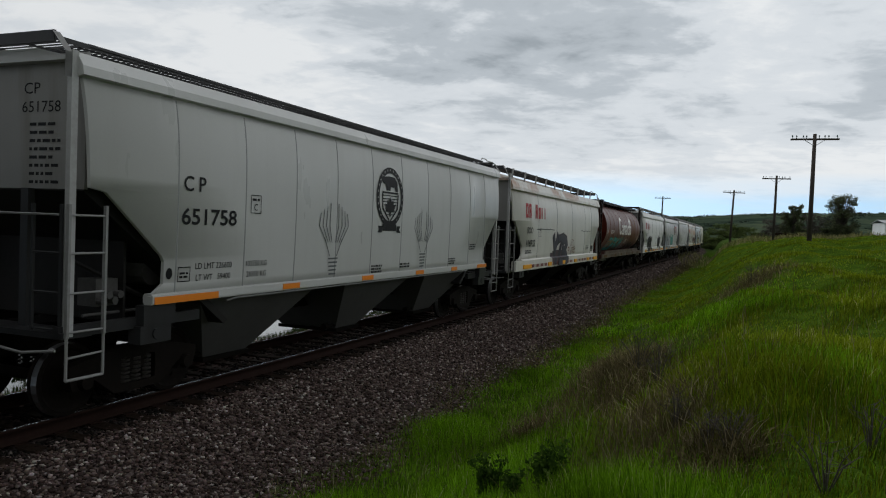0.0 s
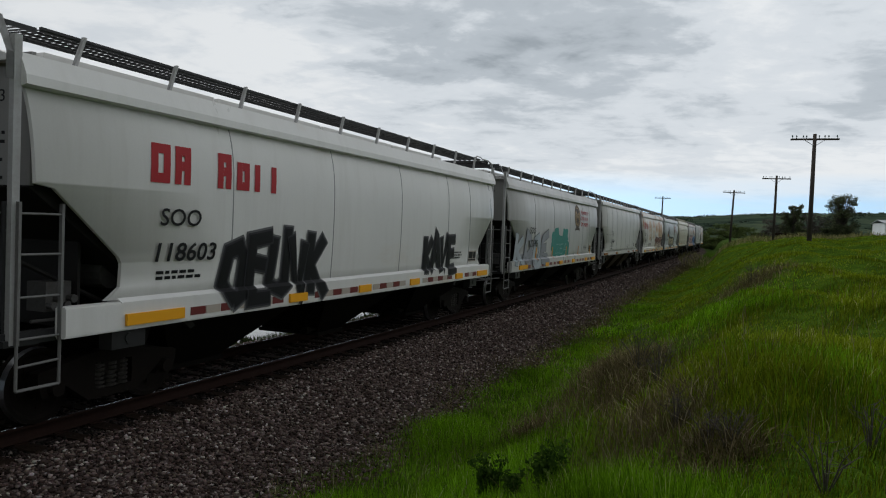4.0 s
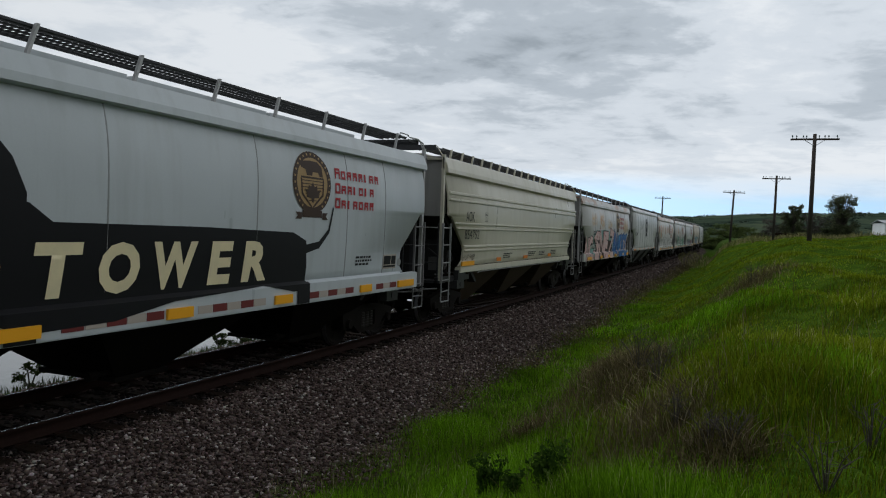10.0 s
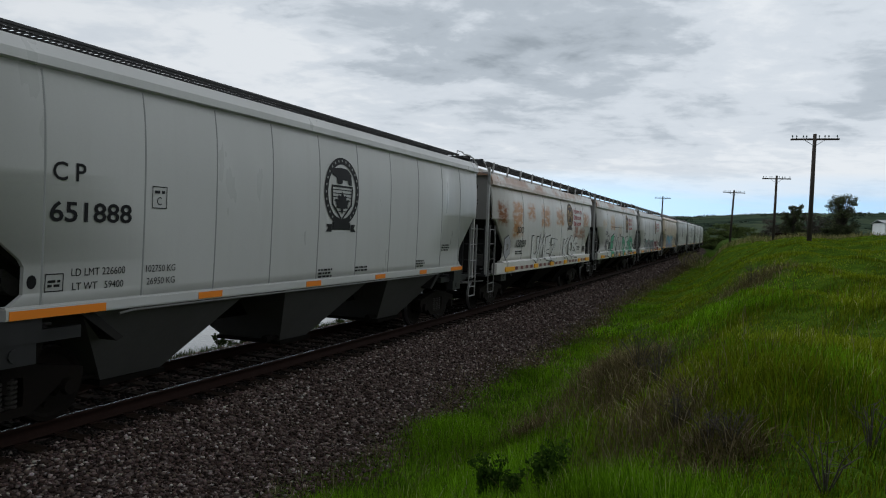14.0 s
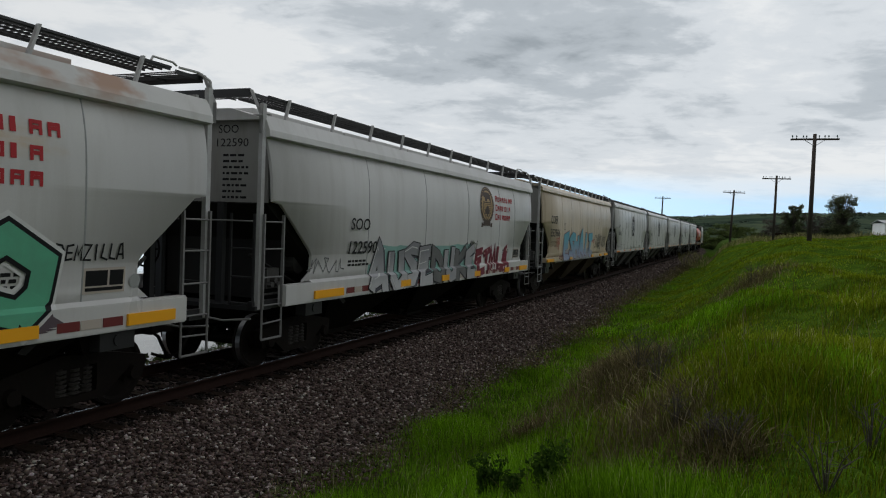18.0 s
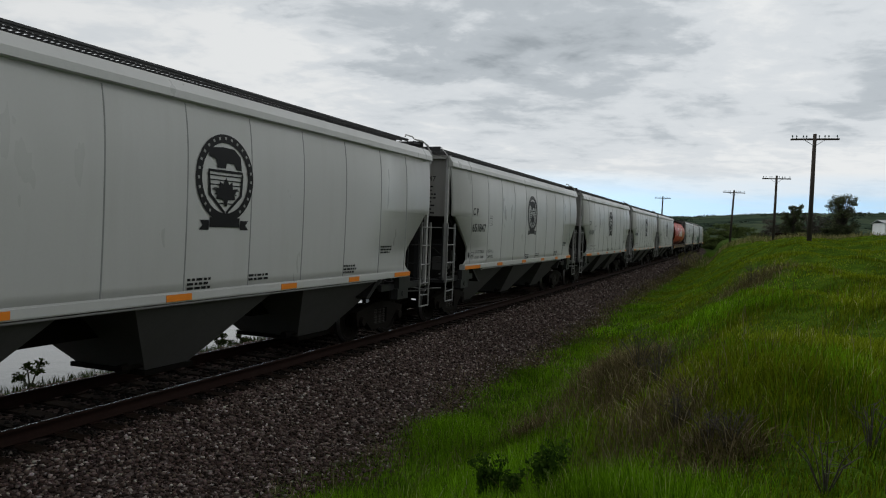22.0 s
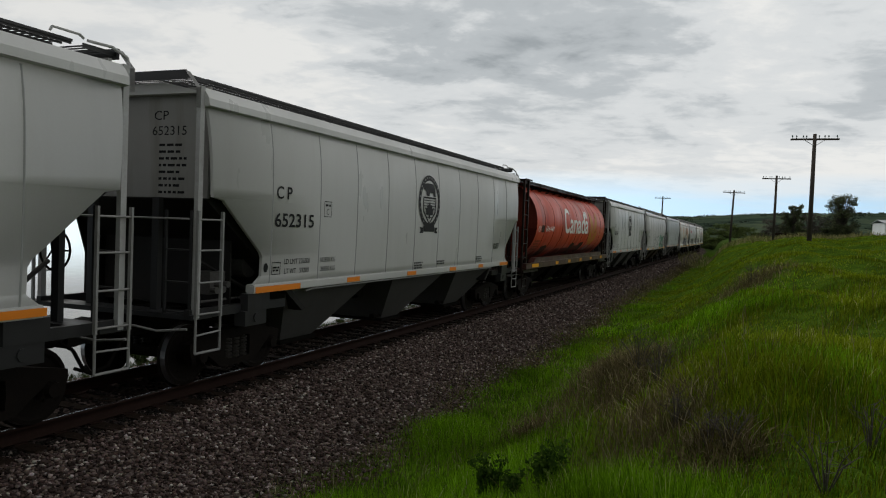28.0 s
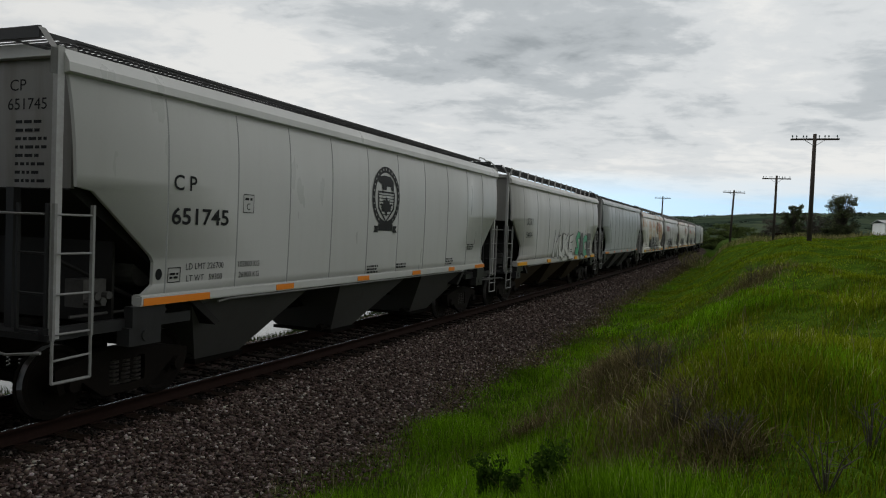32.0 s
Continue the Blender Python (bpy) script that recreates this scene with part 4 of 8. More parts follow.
def hopper_body(style, L=15.5):
    """A covered hopper; style sets seams, sills, roof walk, ribs and colour slots."""
    st = dict(low=1.50, high=4.12, width=1.60, swell=0.10, fascia=(4.08, 4.33), sill=(1.39, 1.53), sill_y=1.13, sill_x=1.60, seams=(), ribs=(), walk="low", rung=M_LADDER, lad=(0.12, 0.40), truck=1.46, jack=1.30)
    st.update(style)
    car = new("covered_hopper")
    paint = st["paint"]
    low, high, W, swell = st["low"], st["high"], st["width"], st["swell"]
    for s in (1, -1):
        part("side_sheet", side_sheet(L, low, high, W, swell, s), paint, car, smooth=False).data.shade_smooth()
    for o in car.children:
        if o.name.startswith("side_sheet"):
            for p in o.data.polygons:
                p.use_smooth = abs(p.normal.x) > 0.7
    # weld seams and pressed ribs on the side towards the bank
    for y in st["seams"]:
        bm = bmesh.new()
        zs = [low + 0.02 + (high - low - 0.10) * i / 10 for i in range(11)]
        yy = -L / 2 + y
        for a, b in zip(zs, zs[1:]):
            xa, xb = bulge(a, low, high, W, swell), bulge(b, low, high, W, swell)
            v = [bm.verts.new(p) for p in ((xa - 0.004, yy - 0.022, a), (xa + 0.010, yy, a), (xa - 0.004, yy + 0.022, a), (xb - 0.004, yy - 0.022, b), (xb + 0.010, yy, b), (xb - 0.004, yy + 0.022, b))]
            bm.faces.new((v[0], v[1], v[4], v[3]))
            bm.faces.new((v[1], v[2], v[5], v[4]))
        part("weld_seam", bm, st["seam_paint"], car)
    for z, h in st["ribs"]:
        c = cut_at(z) + 0.02
        x = bulge(z, low, high, W, swell)
        bm = prism(bmesh.new(), [(-L / 2 + c, z - h), (L / 2 - c, z - h), (L / 2 - c - 0.02, z + h), (-L / 2 + c + 0.02, z + h)], x - 0.01, x + 0.045)
        for v in bm.verts:
            if v.co.x > x:
                v.co.z = z + (v.co.z - z) * 0.45
        part("side_rib", bm, paint, car)
    # eave, roof
    f0, f1 = st["fascia"]
    for s in (1, -1):
        bm = bmesh.new()
        sec = [(W - 0.10, f0 - 0.02), (W - 0.01, f0), (W - 0.02, f0 + 0.10), (W - 0.12, f1), (W - 0.16, f1), (W - 0.16, f0 - 0.02)]
        ends = [[bm.verts.new((s * x, y, z)) for x, z in sec] for y in (-L / 2, L / 2)]
        k = len(sec)
        for i in range(k):
            bm.faces.new((ends[0][i], ends[0][(i + 1) % k], ends[1][(i + 1) % k], ends[1][i]))
        bm.faces.new(ends[0])
        bm.faces.new(ends[1][::-1])
        bmesh.ops.recalc_face_normals(bm, faces=bm.faces[:])
        part("eave", bm, paint, car)
    bm = prism(bmesh.new(), [(-1.47, f1 - 0.06), (-0.8, f1 + st.get("crown", 0.09)), (0.8, f1 + st.get("crown", 0.09)), (1.47, f1 - 0.06)], -L / 2 + 0.04, L / 2 - 0.04)
    for v in bm.verts:
        v.co.x, v.co.y = v.co.y, v.co.x
    bmesh.ops.recalc_face_normals(bm, faces=bm.faces[:])
    part("roof", bm, paint, car)
    zt = 4.53 if st["walk"] == "low" else st.get("zt", 4.54)
    # roof hatch trough with lids
    for k in range(4):
        y = -L / 2 + 1.2 + k * (L - 2.4) / 4
        bm = box(bmesh.new(), -0.32, 0.32, y + 0.06, y + (L - 2.4) / 4 - 0.06, f1 + 0.08, zt - 0.03)
        part("roof_hatch", bm, paint, car)
    bm = bmesh.new()
    if st["walk"] == "low":
        zt = 4.53
        grating(bm, 0.52, 1.14, -L / 2 + 0.45, L / 2 - 0.45, zt)
        grating(bm, -1.14, -0.52, -L / 2 + 0.45, L / 2 - 0.45, zt, 0.18)
    else:
        zt = st.get("zt", 4.54)
        grating(bm, 0.62, 1.22, -L / 2 + 0.45, L / 2 - 0.45, zt)
        grating(bm, -1.22, -0.62, -L / 2 + 0.45, L / 2 - 0.45, zt, 0.18)
    tagged(part("running_board", bm, M_GRATE, car), kind="stuff")
    xw = 1.14 if st["walk"] == "low" else 1.22
    part("walk_edge", box(bmesh.new(), xw + 0.002, xw + 0.018, -L / 2 + 0.45, L / 2 - 0.45, zt - 0.014, zt + 0.016), M_GRATE, car)
    n_posts = st.get("posts", 9)
    xo = 1.24 if st["walk"] != "low" else 1.13
    bm = bmesh.new()
    prism(bm, [(-0.16, f1 + 0.0), (-0.12, f1 + 0.0), (0.02, zt + 0.03), (-0.02, zt + 0.03)], xo, xo + 0.05)
    post = mesh_of(bm, "walk_support")
    post.materials.append(st["trim"])
    if st["walk"] != "low":
        for k in range(n_posts):
            part("walk_support", post, None, car).location = (0, -L / 2 + 1.0 + k * (L - 2.0) / (n_posts - 1), 0)
    for s in (1, -1):
        # end crossing of the roof walk and its grab iron
        yb = s * (L / 2 + 0.12)
        bm = bmesh.new()
        a0, a1 = min(yb, yb - s * 0.5), max(yb, yb - s * 0.5)
        grating(bm, -1.25, 1.25, a0, a1, zt - 0.03, 0.10, 0.04)
        box(bm, -1.28, 1.28, yb - 0.015, yb + 0.015, zt - 0.10, zt + 0.03)
        tagged(part("cross_walk", bm, M_GRATE, car), kind="stuff")
        # wide bent strap from the walk down to the corner post
        bm = bmesh.new()
        strap = [(1.22, zt + 0.03), (1.30, zt + 0.01), (1.50, f1 - 0.02), (1.50, f1 - 0.30)]
        for (xa, za), (xb, zb) in zip(strap, strap[1:]):
            v = [bm.verts.new(q) for q in ((xa, yb - 0.05, za), (xa, yb + 0.05, za), (xb, yb + 0.05, zb), (xb, yb - 0.05, zb))]
            bm.faces.new(v)
        bmesh.ops.solidify(bm, geom=bm.faces[:], thickness=0.02)
        part("corner_strap", bm, st["trim"], car)
        if s > 0:
            bm = bent(bmesh.new(), [(1.24, yb - 0.95, zt + 0.02), (1.24, yb - 0.92, zt + 0.07), (1.24, yb - 0.55, zt + 0.07), (1.26, yb - 0.5, zt + 0.03)], 0.016)
            bent(bm, [(1.26, yb - 0.45, zt + 0.02), (1.30, yb - 0.12, zt + 0.02), (1.40, yb + 0.02, zt - 0.08), (1.46, yb + 0.05, f1 - 0.2)], 0.02)
            part("grab_iron", bm, st["trim"], car)
        # end wall, slope sheet, posts
        ye = s * (L / 2 - 0.16)
        bm = box(bmesh.new(), -1.46, 1.46, min(ye, ye - s * 0.05), max(ye, ye - s * 0.05), 2.80, f1 + 0.04)
        part("end_sheet", bm, st.get("endwall", P_ENDWALL), car, "grimy grey end wall, darkened for its shade")
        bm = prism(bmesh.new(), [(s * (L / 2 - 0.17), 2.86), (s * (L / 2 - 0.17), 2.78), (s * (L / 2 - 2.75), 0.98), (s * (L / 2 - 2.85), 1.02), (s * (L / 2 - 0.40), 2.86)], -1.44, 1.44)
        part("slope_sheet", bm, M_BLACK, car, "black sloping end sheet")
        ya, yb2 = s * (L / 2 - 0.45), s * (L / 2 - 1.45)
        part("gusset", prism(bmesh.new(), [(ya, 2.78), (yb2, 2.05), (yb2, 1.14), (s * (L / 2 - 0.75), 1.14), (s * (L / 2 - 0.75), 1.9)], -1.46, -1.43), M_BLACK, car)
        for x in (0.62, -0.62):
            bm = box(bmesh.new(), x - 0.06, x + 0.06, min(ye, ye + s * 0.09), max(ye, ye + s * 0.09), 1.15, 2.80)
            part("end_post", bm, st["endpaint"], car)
        for x in (1.47, -1.47):
            yp = s * (L / 2 + 0.08)
            bm = box(bmesh.new(), x - 0.035, x + 0.035, min(yp, yp - s * 0.09), max(yp, yp - s * 0.09), 1.12, 4.34)
            part("corner_post", bm, st["trim"], car)
            sx = 1 if x > 0 else -1
            y_a, y_b = s * (L / 2 + st['lad'][0]), s * (L / 2 - st['lad'][1])
            ladder(car, sx * 1.55, y_a, y_b, 1.12, 2.62, (1.18, 1.62, 2.07, 2.50), st["rung"])
            stirrup(car, sx * 1.55, y_a, y_b, 0.64, 1.14, st["rung"])
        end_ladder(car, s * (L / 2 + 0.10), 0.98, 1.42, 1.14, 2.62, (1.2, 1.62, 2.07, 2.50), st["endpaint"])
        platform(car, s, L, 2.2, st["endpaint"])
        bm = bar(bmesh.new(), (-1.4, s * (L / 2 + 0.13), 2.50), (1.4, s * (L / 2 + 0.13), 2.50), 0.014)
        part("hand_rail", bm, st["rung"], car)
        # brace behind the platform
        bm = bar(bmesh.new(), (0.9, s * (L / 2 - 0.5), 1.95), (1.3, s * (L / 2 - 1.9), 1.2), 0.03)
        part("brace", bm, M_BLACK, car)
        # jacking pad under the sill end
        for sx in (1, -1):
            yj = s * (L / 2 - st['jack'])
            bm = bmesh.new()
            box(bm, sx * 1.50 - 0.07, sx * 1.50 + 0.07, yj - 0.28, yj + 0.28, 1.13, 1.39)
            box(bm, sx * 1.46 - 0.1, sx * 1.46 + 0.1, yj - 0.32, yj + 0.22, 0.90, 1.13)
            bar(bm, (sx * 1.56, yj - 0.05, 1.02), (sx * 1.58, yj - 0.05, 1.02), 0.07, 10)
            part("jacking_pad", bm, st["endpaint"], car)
    # brake valve, reservoir and wheel at the leading platform
    yb = -L / 2 + 1.0
    bm = bmesh.new()
    bar(bm, (0.55, yb + 0.6, 1.78), (1.15, yb + 0.6, 1.78), 0.19, 14)
    part("air_reservoir", bm, M_GEAR, car)
    bm = bmesh.new()
    box(bm, 0.85, 1.15, yb - 0.35, yb + 0.0, 1.38, 1.72)
    for k in range(4):
        bar(bm, (1.15, yb - 0.30 + 0.09 * k, 1.45 + 0.07 * (k % 2)), (1.24, yb - 0.30 + 0.09 * k, 1.45 + 0.07 * (k % 2)), 0.05, 8)
    part("brake_valve", bm, M_GEAR, car)
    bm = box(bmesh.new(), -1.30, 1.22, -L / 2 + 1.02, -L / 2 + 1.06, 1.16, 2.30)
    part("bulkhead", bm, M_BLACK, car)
    bm = bent(bmesh.new(), [(1.1, yb - 0.5, 1.28), (1.2, yb + 0.5, 1.30), (1.2, yb + 1.0, 1.25)], 0.02)
    part("brake_pipe", bm, M_GEAR, car)
    bm = bmesh.new()
    n = 16
    yy = L / 2 - 0.02
    pts = [(0.45 + 0.26 * math.cos(k * math.tau / n), yy, 2.05 + 0.26 * math.sin(k * math.tau / n)) for k in range(n + 1)]
    bent(bm, pts, 0.016, 5)
    for k in range(3):
        bar(bm, (0.45, yy - 0.04, 2.05), pts[k * 5], 0.012, 5)
    part("brake_wheel", bm, M_UNDER, car)
    # side sills
    s0, s1 = st["sill"]
    yi = st["sill_y"]
    for s in (1, -1):
        x0, x1 = sorted((s * (st["sill_x"] - 0.16), s * (st["sill_x"])))
        bm = box(bmesh.new(), x0, x1, -L / 2 + yi, L / 2 - yi, s0, s1)
        bmesh.ops.bevel(bm, geom=[e for e in bm.edges if abs(e.verts[0].co.y - e.verts[1].co.y) > 1], offset=0.018, segments=2, affect="EDGES")
        part("side_sill", bm, st["sillpaint"], car)
        if st["walk"] != "low" and st["sill_x"] > 1.62:
            bm = bmesh.new()
            sec = [(1.40, s1 - 0.02), (st["sill_x"] - 0.004, s1 - 0.02), (st["sill_x"] - 0.004, s1 - 0.008), (bulge(1.52, low, high, W, swell) + 0.002, 1.52), (1.40, 1.52)]
            ends = [[bm.verts.new((s * x, y, z)) for x, z in sec] for y in (-L / 2 + 1.30, L / 2 - 1.30)]
            for i in range(5):
                bm.faces.new((ends[0][i], ends[0][(i + 1) % 5], ends[1][(i + 1) % 5], ends[1][i]))
            bm.faces.new(ends[0])
            bm.faces.new(ends[1][::-1])
            bmesh.ops.recalc_face_normals(bm, faces=bm.faces[:])
            part("sill_ledge", bm, st["sillpaint"], car)
    if st.get("pipe", True):
        bm = bent(bmesh.new(), [(1.52, -L / 2 + 2.7, s0 - 0.06), (1.54, -L / 2 + 2.9, s0 - 0.03), (1.54, L / 2 - 2.6, s0 - 0.03)], 0.016)
        part("train_line_pipe", bm, M_LADDER, car)
    three = [(2.25, 5.25, 3.25, 4.35), (6.40, 9.35, 7.40, 8.30), (L - 5.20, L - 2.05, L - 4.15, L - 3.05)]
    four = [(2.20, 4.70, 3.05, 3.95), (4.95, 7.60, 5.85, 6.75), (L - 7.60, L - 4.95, L - 6.75, L - 5.85), (L - 4.70, L - 2.20, L - 3.95, L - 3.05)]
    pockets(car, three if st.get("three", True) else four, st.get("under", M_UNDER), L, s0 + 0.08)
    running_gear(car, L, L / 2 - st['truck'])
    for y, w, z0, z1, mat in st["plates"]:
        x = st["sill_x"] + 0.004
        bm = box(bmesh.new(), x - 0.002, x + (0.036 if mat is M_YELLOW else 0.004), -L / 2 + y, -L / 2 + y + w, z0, z1)
        part("reflector", bm, mat, car)
    return car


def cylinder_body(paint, trim, L=14.1):
    """A round-sided covered hopper with a dark roof walk and open end frames."""
    car = new("covered_hopper")
    n, a, zc = 44, 1.62, 2.80

    def section(k):
        t = k * math.tau / n
        c, s = math.cos(t), math.sin(t)
        x = a * math.copysign(abs(c) ** 0.95, c)
        z = zc + (1.52 if s > 0 else 1.52) * math.copysign(abs(s) ** 0.95, s)
        return x, z

    bm = bmesh.new()
    ring = [section(k) for k in range(n)]
    cols = []
    for j in range(9):
        f = j / 8
        cols.append([bm.verts.new((x, -L / 2 + L * f, z)) for x, z in ring])
    for u, v in zip(cols, cols[1:]):
        for k in range(n):
            bm.faces.new((u[k], v[k], v[(k + 1) % n], u[(k + 1) % n]))
    bmesh.ops.recalc_face_normals(bm, faces=bm.faces[:])
    part("shell", bm, paint, car, smooth=True)
    for s in (1, -1):
        # sloping end sheet set back into the shell
        bm = bmesh.new()
        vs = [bm.verts.new((x * 0.985, s * (L / 2 - 0.16 - max(0.0, 2.6 - z) * 0.55), zc + (z - zc) * 0.985)) for x, z in ring]
        c = bm.verts.new((0, s * (L / 2 - 0.22), zc))
        for k in range(n):
            bm.faces.new((vs[k], vs[(k + 1) % n], c))
        bmesh.ops.recalc_face_normals(bm, faces=bm.faces[:])
        part("end_sheet", bm, P_SOOT, car)
        y = s * (L / 2 + 1.20)
        for x in (1.42, -1.42):
            part("corner_post", box(bmesh.new(), x - 0.035, x + 0.035, y - 0.04, y + 0.04, 1.0, 4.27), trim, car)
            part("inner_post", box(bmesh.new(), x - 0.035, x + 0.035, y - s * 0.52 - 0.04, y - s * 0.52 + 0.04, 1.0, 4.27), trim, car)
            sx = 1 if x > 0 else -1
            me = mesh_of(bar(bmesh.new(), (sx * 1.44, y, 0), (sx * 1.44, y - s * 0.52, 0), 0.014, 6), "rung")
            me.materials.append(trim)
            for z in (1.55, 2.05, 2.55, 3.05, 3.55):
                part("rung", me, None, car).location = (0, 0, z)
            stirrup(car, sx * 1.46, y, y - s * 0.50, 0.55, 1.05, trim)
        part("end_platform", box(bmesh.new(), -1.5, 1.5, min(y, y - s * 2.0), max(y, y - s * 2.0), 1.02, 1.12), trim, car)
        tagged(part("cross_walk", grating(bmesh.new(), -1.5, 1.5, min(y + s * 0.1, y - s * 0.75), max(y + s * 0.1, y - s * 0.75), 4.29, 0.10, 0.085), trim, car), kind="stuff")
        for x in (0.55, -0.55):
            part("end_post", box(bmesh.new(), x - 0.035, x + 0.035, min(s * (L / 2 - 0.2), s * (L / 2 + 0.05)), max(s * (L / 2 - 0.2), s * (L / 2 + 0.05)), 1.1, 4.2), trim, car)
    bm = bmesh.new()
    for x0, x1 in ((0.52, 1.16), (-1.16, -0.52)):
        grating(bm, x0, x1, -L / 2 - 1.1, L / 2 + 1.1, 4.31, 0.10, 0.085)
        box(bm, x0, x1, -L / 2 - 1.1, L / 2 + 1.1, 4.20, 4.24)
    tagged(part("running_board", bm, trim, car), kind="stuff")
    part("roof_hatch", box(bmesh.new(), -0.34, 0.34, -L / 2 + 0.6, L / 2 - 0.6, 4.25, 4.40), trim, car)
    me = mesh_of(bent(bmesh.new(), [(1.10, 0, 4.24), (1.20, 0, 4.14), (1.18, 0, 4.04), (1.08, 0, 4.02)], 0.018, 5), "walk_bracket")
    me.materials.append(trim)
    for k in range(12):
        part("walk_bracket", me, None, car).location = (0, -L / 2 + 0.9 + k * (L - 1.8) / 11, 0)
    for k in range(9):
        bm = bmesh.new()
        y = -L / 2 + 1.2 + k * (L - 2.4) / 8
        pts = [ring[j % n] for j in range(-9, 9)]
        for (xa, za), (xb, zb) in zip(pts, pts[1:]):
            v = [bm.verts.new(p) for p in ((xa, y - 0.02, za), (xa + 0.009, y, za), (xa, y + 0.02, za), (xb, y - 0.02, zb), (xb + 0.009, y, zb), (xb, y + 0.02, zb))]
            bm.faces.new((v[0], v[1], v[4], v[3]))
            bm.faces.new((v[1], v[2], v[5], v[4]))
        part("weld_seam", bm, P_SOOT, car)
    for s in (1, -1):
        x0, x1 = sorted((s * 1.46, s * 1.60))
        bm = box(bmesh.new(), x0, x1, -L / 2 - 1.2, L / 2 + 1.2, 1.16, 1.36)
        part("side_sill", bm, P_SILLRED, car)
        bm = prism(bmesh.new(), [(-L / 2 + 0.1, 1.362), (L / 2 - 0.1, 1.362), (L / 2 - 0.35, 1.52), (-L / 2 + 0.35, 1.52)], min(s * 1.30, s * 1.52), max(s * 1.30, s * 1.52))
        part("sill_flare", bm, P_SILLRED, car)
    pockets(car, [(1.3, 3.6, 2.0, 2.9), (3.9, 6.6, 4.8, 5.7), (L - 6.6, L - 3.9, L - 5.7, L - 4.8), (L - 3.6, L - 1.3, L - 2.9, L - 2.0)], M_UNDER, L, 1.35, 0.42)
    running_gear(car, L + 1.6, L / 2 - 0.45)
    for y in (-0.44, 3.2, 5.5, 7.9, 10.4, 13.2):
        w = 0.93 if y < 1 else 0.46
        bm = box(bmesh.new(), 1.602, 1.608, -L / 2 + y, -L / 2 + y + w, 1.20, 1.32)
        part("reflector", bm, M_YELLOW, car)
    return car


# paints
P_BRIGHT = car_paint("bright_white_paint", (0.68, 0.67, 0.65), 0.15, 0.5, 0.70, seed=40.0)
P_GREY = car_paint("cool_grey_paint", (0.485, 0.485, 0.472), 0.08, rough=0.33)
P_SEAM = car_paint("seam_grey", (0.29, 0.295, 0.29), 0.2)
# end walls face away from the light; that shade is in this grey
P_ENDWALL = car_paint("grimy_shaded_end_wall_paint", (0.27, 0.265, 0.255), 0.5, seed=51.0, specular=0.25)
P_END = car_paint("dark_end_gear", (0.030, 0.030, 0.031), 0.35, specular=0.15)
P_WHITE = car_paint("faded_white_paint", (0.62, 0.60, 0.555), 0.22, seed=2.0, bands=((3.92, 4.4, 0.46, 0.85, (1, 0.6, 1), (0.30, 0.13, 0.05)), (3.0, 3.7, 0.62, 0.5, (1, 0.6, 1.6), (0.45, 0.30, 0.12))))
P_WHITE2 = car_paint("pale_grey_paint", (0.50, 0.492, 0.483), 0.22, seed=5.0)
P_FROST = car_paint("frost_blue_grey_paint", (0.46, 0.49, 0.50), 0.2, seed=6.0)
P_CREAM = car_paint("pale_cream_paint", (0.54, 0.53, 0.508), 0.20, seed=8.0)
STAIN_BANDS = ((3.90, 4.4, 0.48, 0.8, (1, 0.5, 1), (0.30, 0.13, 0.05)),)
OCHRE, BURNT, UMBER = (0.44, 0.27, 0.10), (0.40, 0.17, 0.04), (0.24, 0.085, 0.03)


def stained(name, seed, colour, marks_on, gain=1.7):
    """Pale paint with single rust stains; places are counted from the leading end of the car."""
    return car_paint(name, colour, 0.22, seed=seed, bands=STAIN_BANDS, patches=[(a - 7.875 - 0.45, b - 7.875 - 0.45, c - 0.21, d - 0.21, e * gain, f) for a, b, c, d, e, f in marks_on])


P_STAIN = stained("rust_stained_grey_paint", 14.0, (0.47, 0.458, 0.44), ((3.0, 4.3, 3.1, 3.65, 0.6, OCHRE), (5.2, 6.5, 2.95, 3.7, 0.7, OCHRE), (5.3, 6.2, 3.3, 3.6, 0.6, BURNT), (7.6, 9.0, 3.0, 3.4, 0.6, OCHRE), (11.5, 12.8, 3.3, 3.65, 0.75, OCHRE), (13.5, 15.2, 2.8, 3.6, 0.7, OCHRE)))
P_STREAK = stained("rust_streaked_pale_paint", 15.0, (0.57, 0.552, 0.525), ((1.1, 2.0, 2.9, 3.5, 0.9, UMBER), (2.7, 3.8, 2.5, 3.6, 0.8, BURNT), (4.5, 5.4, 3.1, 3.6, 0.8, BURNT), (6.4, 7.6, 2.9, 3.6, 0.8, BURNT), (8.8, 10.0, 3.0, 3.6, 0.8, BURNT), (10.6, 11.4, 3.2, 3.6, 0.6, OCHRE), (12.2, 13.0, 2.5, 2.95, 0.9, UMBER), (13.0, 14.6, 2.45, 2.8, 0.9, UMBER), (14.2, 15.3, 3.0, 3.6, 0.9, BURNT)))
P_TRACE = stained("lightly_stained_grey_paint", 16.0, (0.50, 0.49, 0.473), ((2.5, 3.6, 3.0, 3.4, 0.45, OCHRE), (4.9, 6.2, 3.1, 3.7, 0.6, OCHRE), (4.9, 6.4, 2.95, 3.25, 0.75, BURNT), (7.8, 9.0, 2.3, 3.2, 0.35, OCHRE), (12.5, 13.6, 3.3, 3.6, 0.3, OCHRE)))
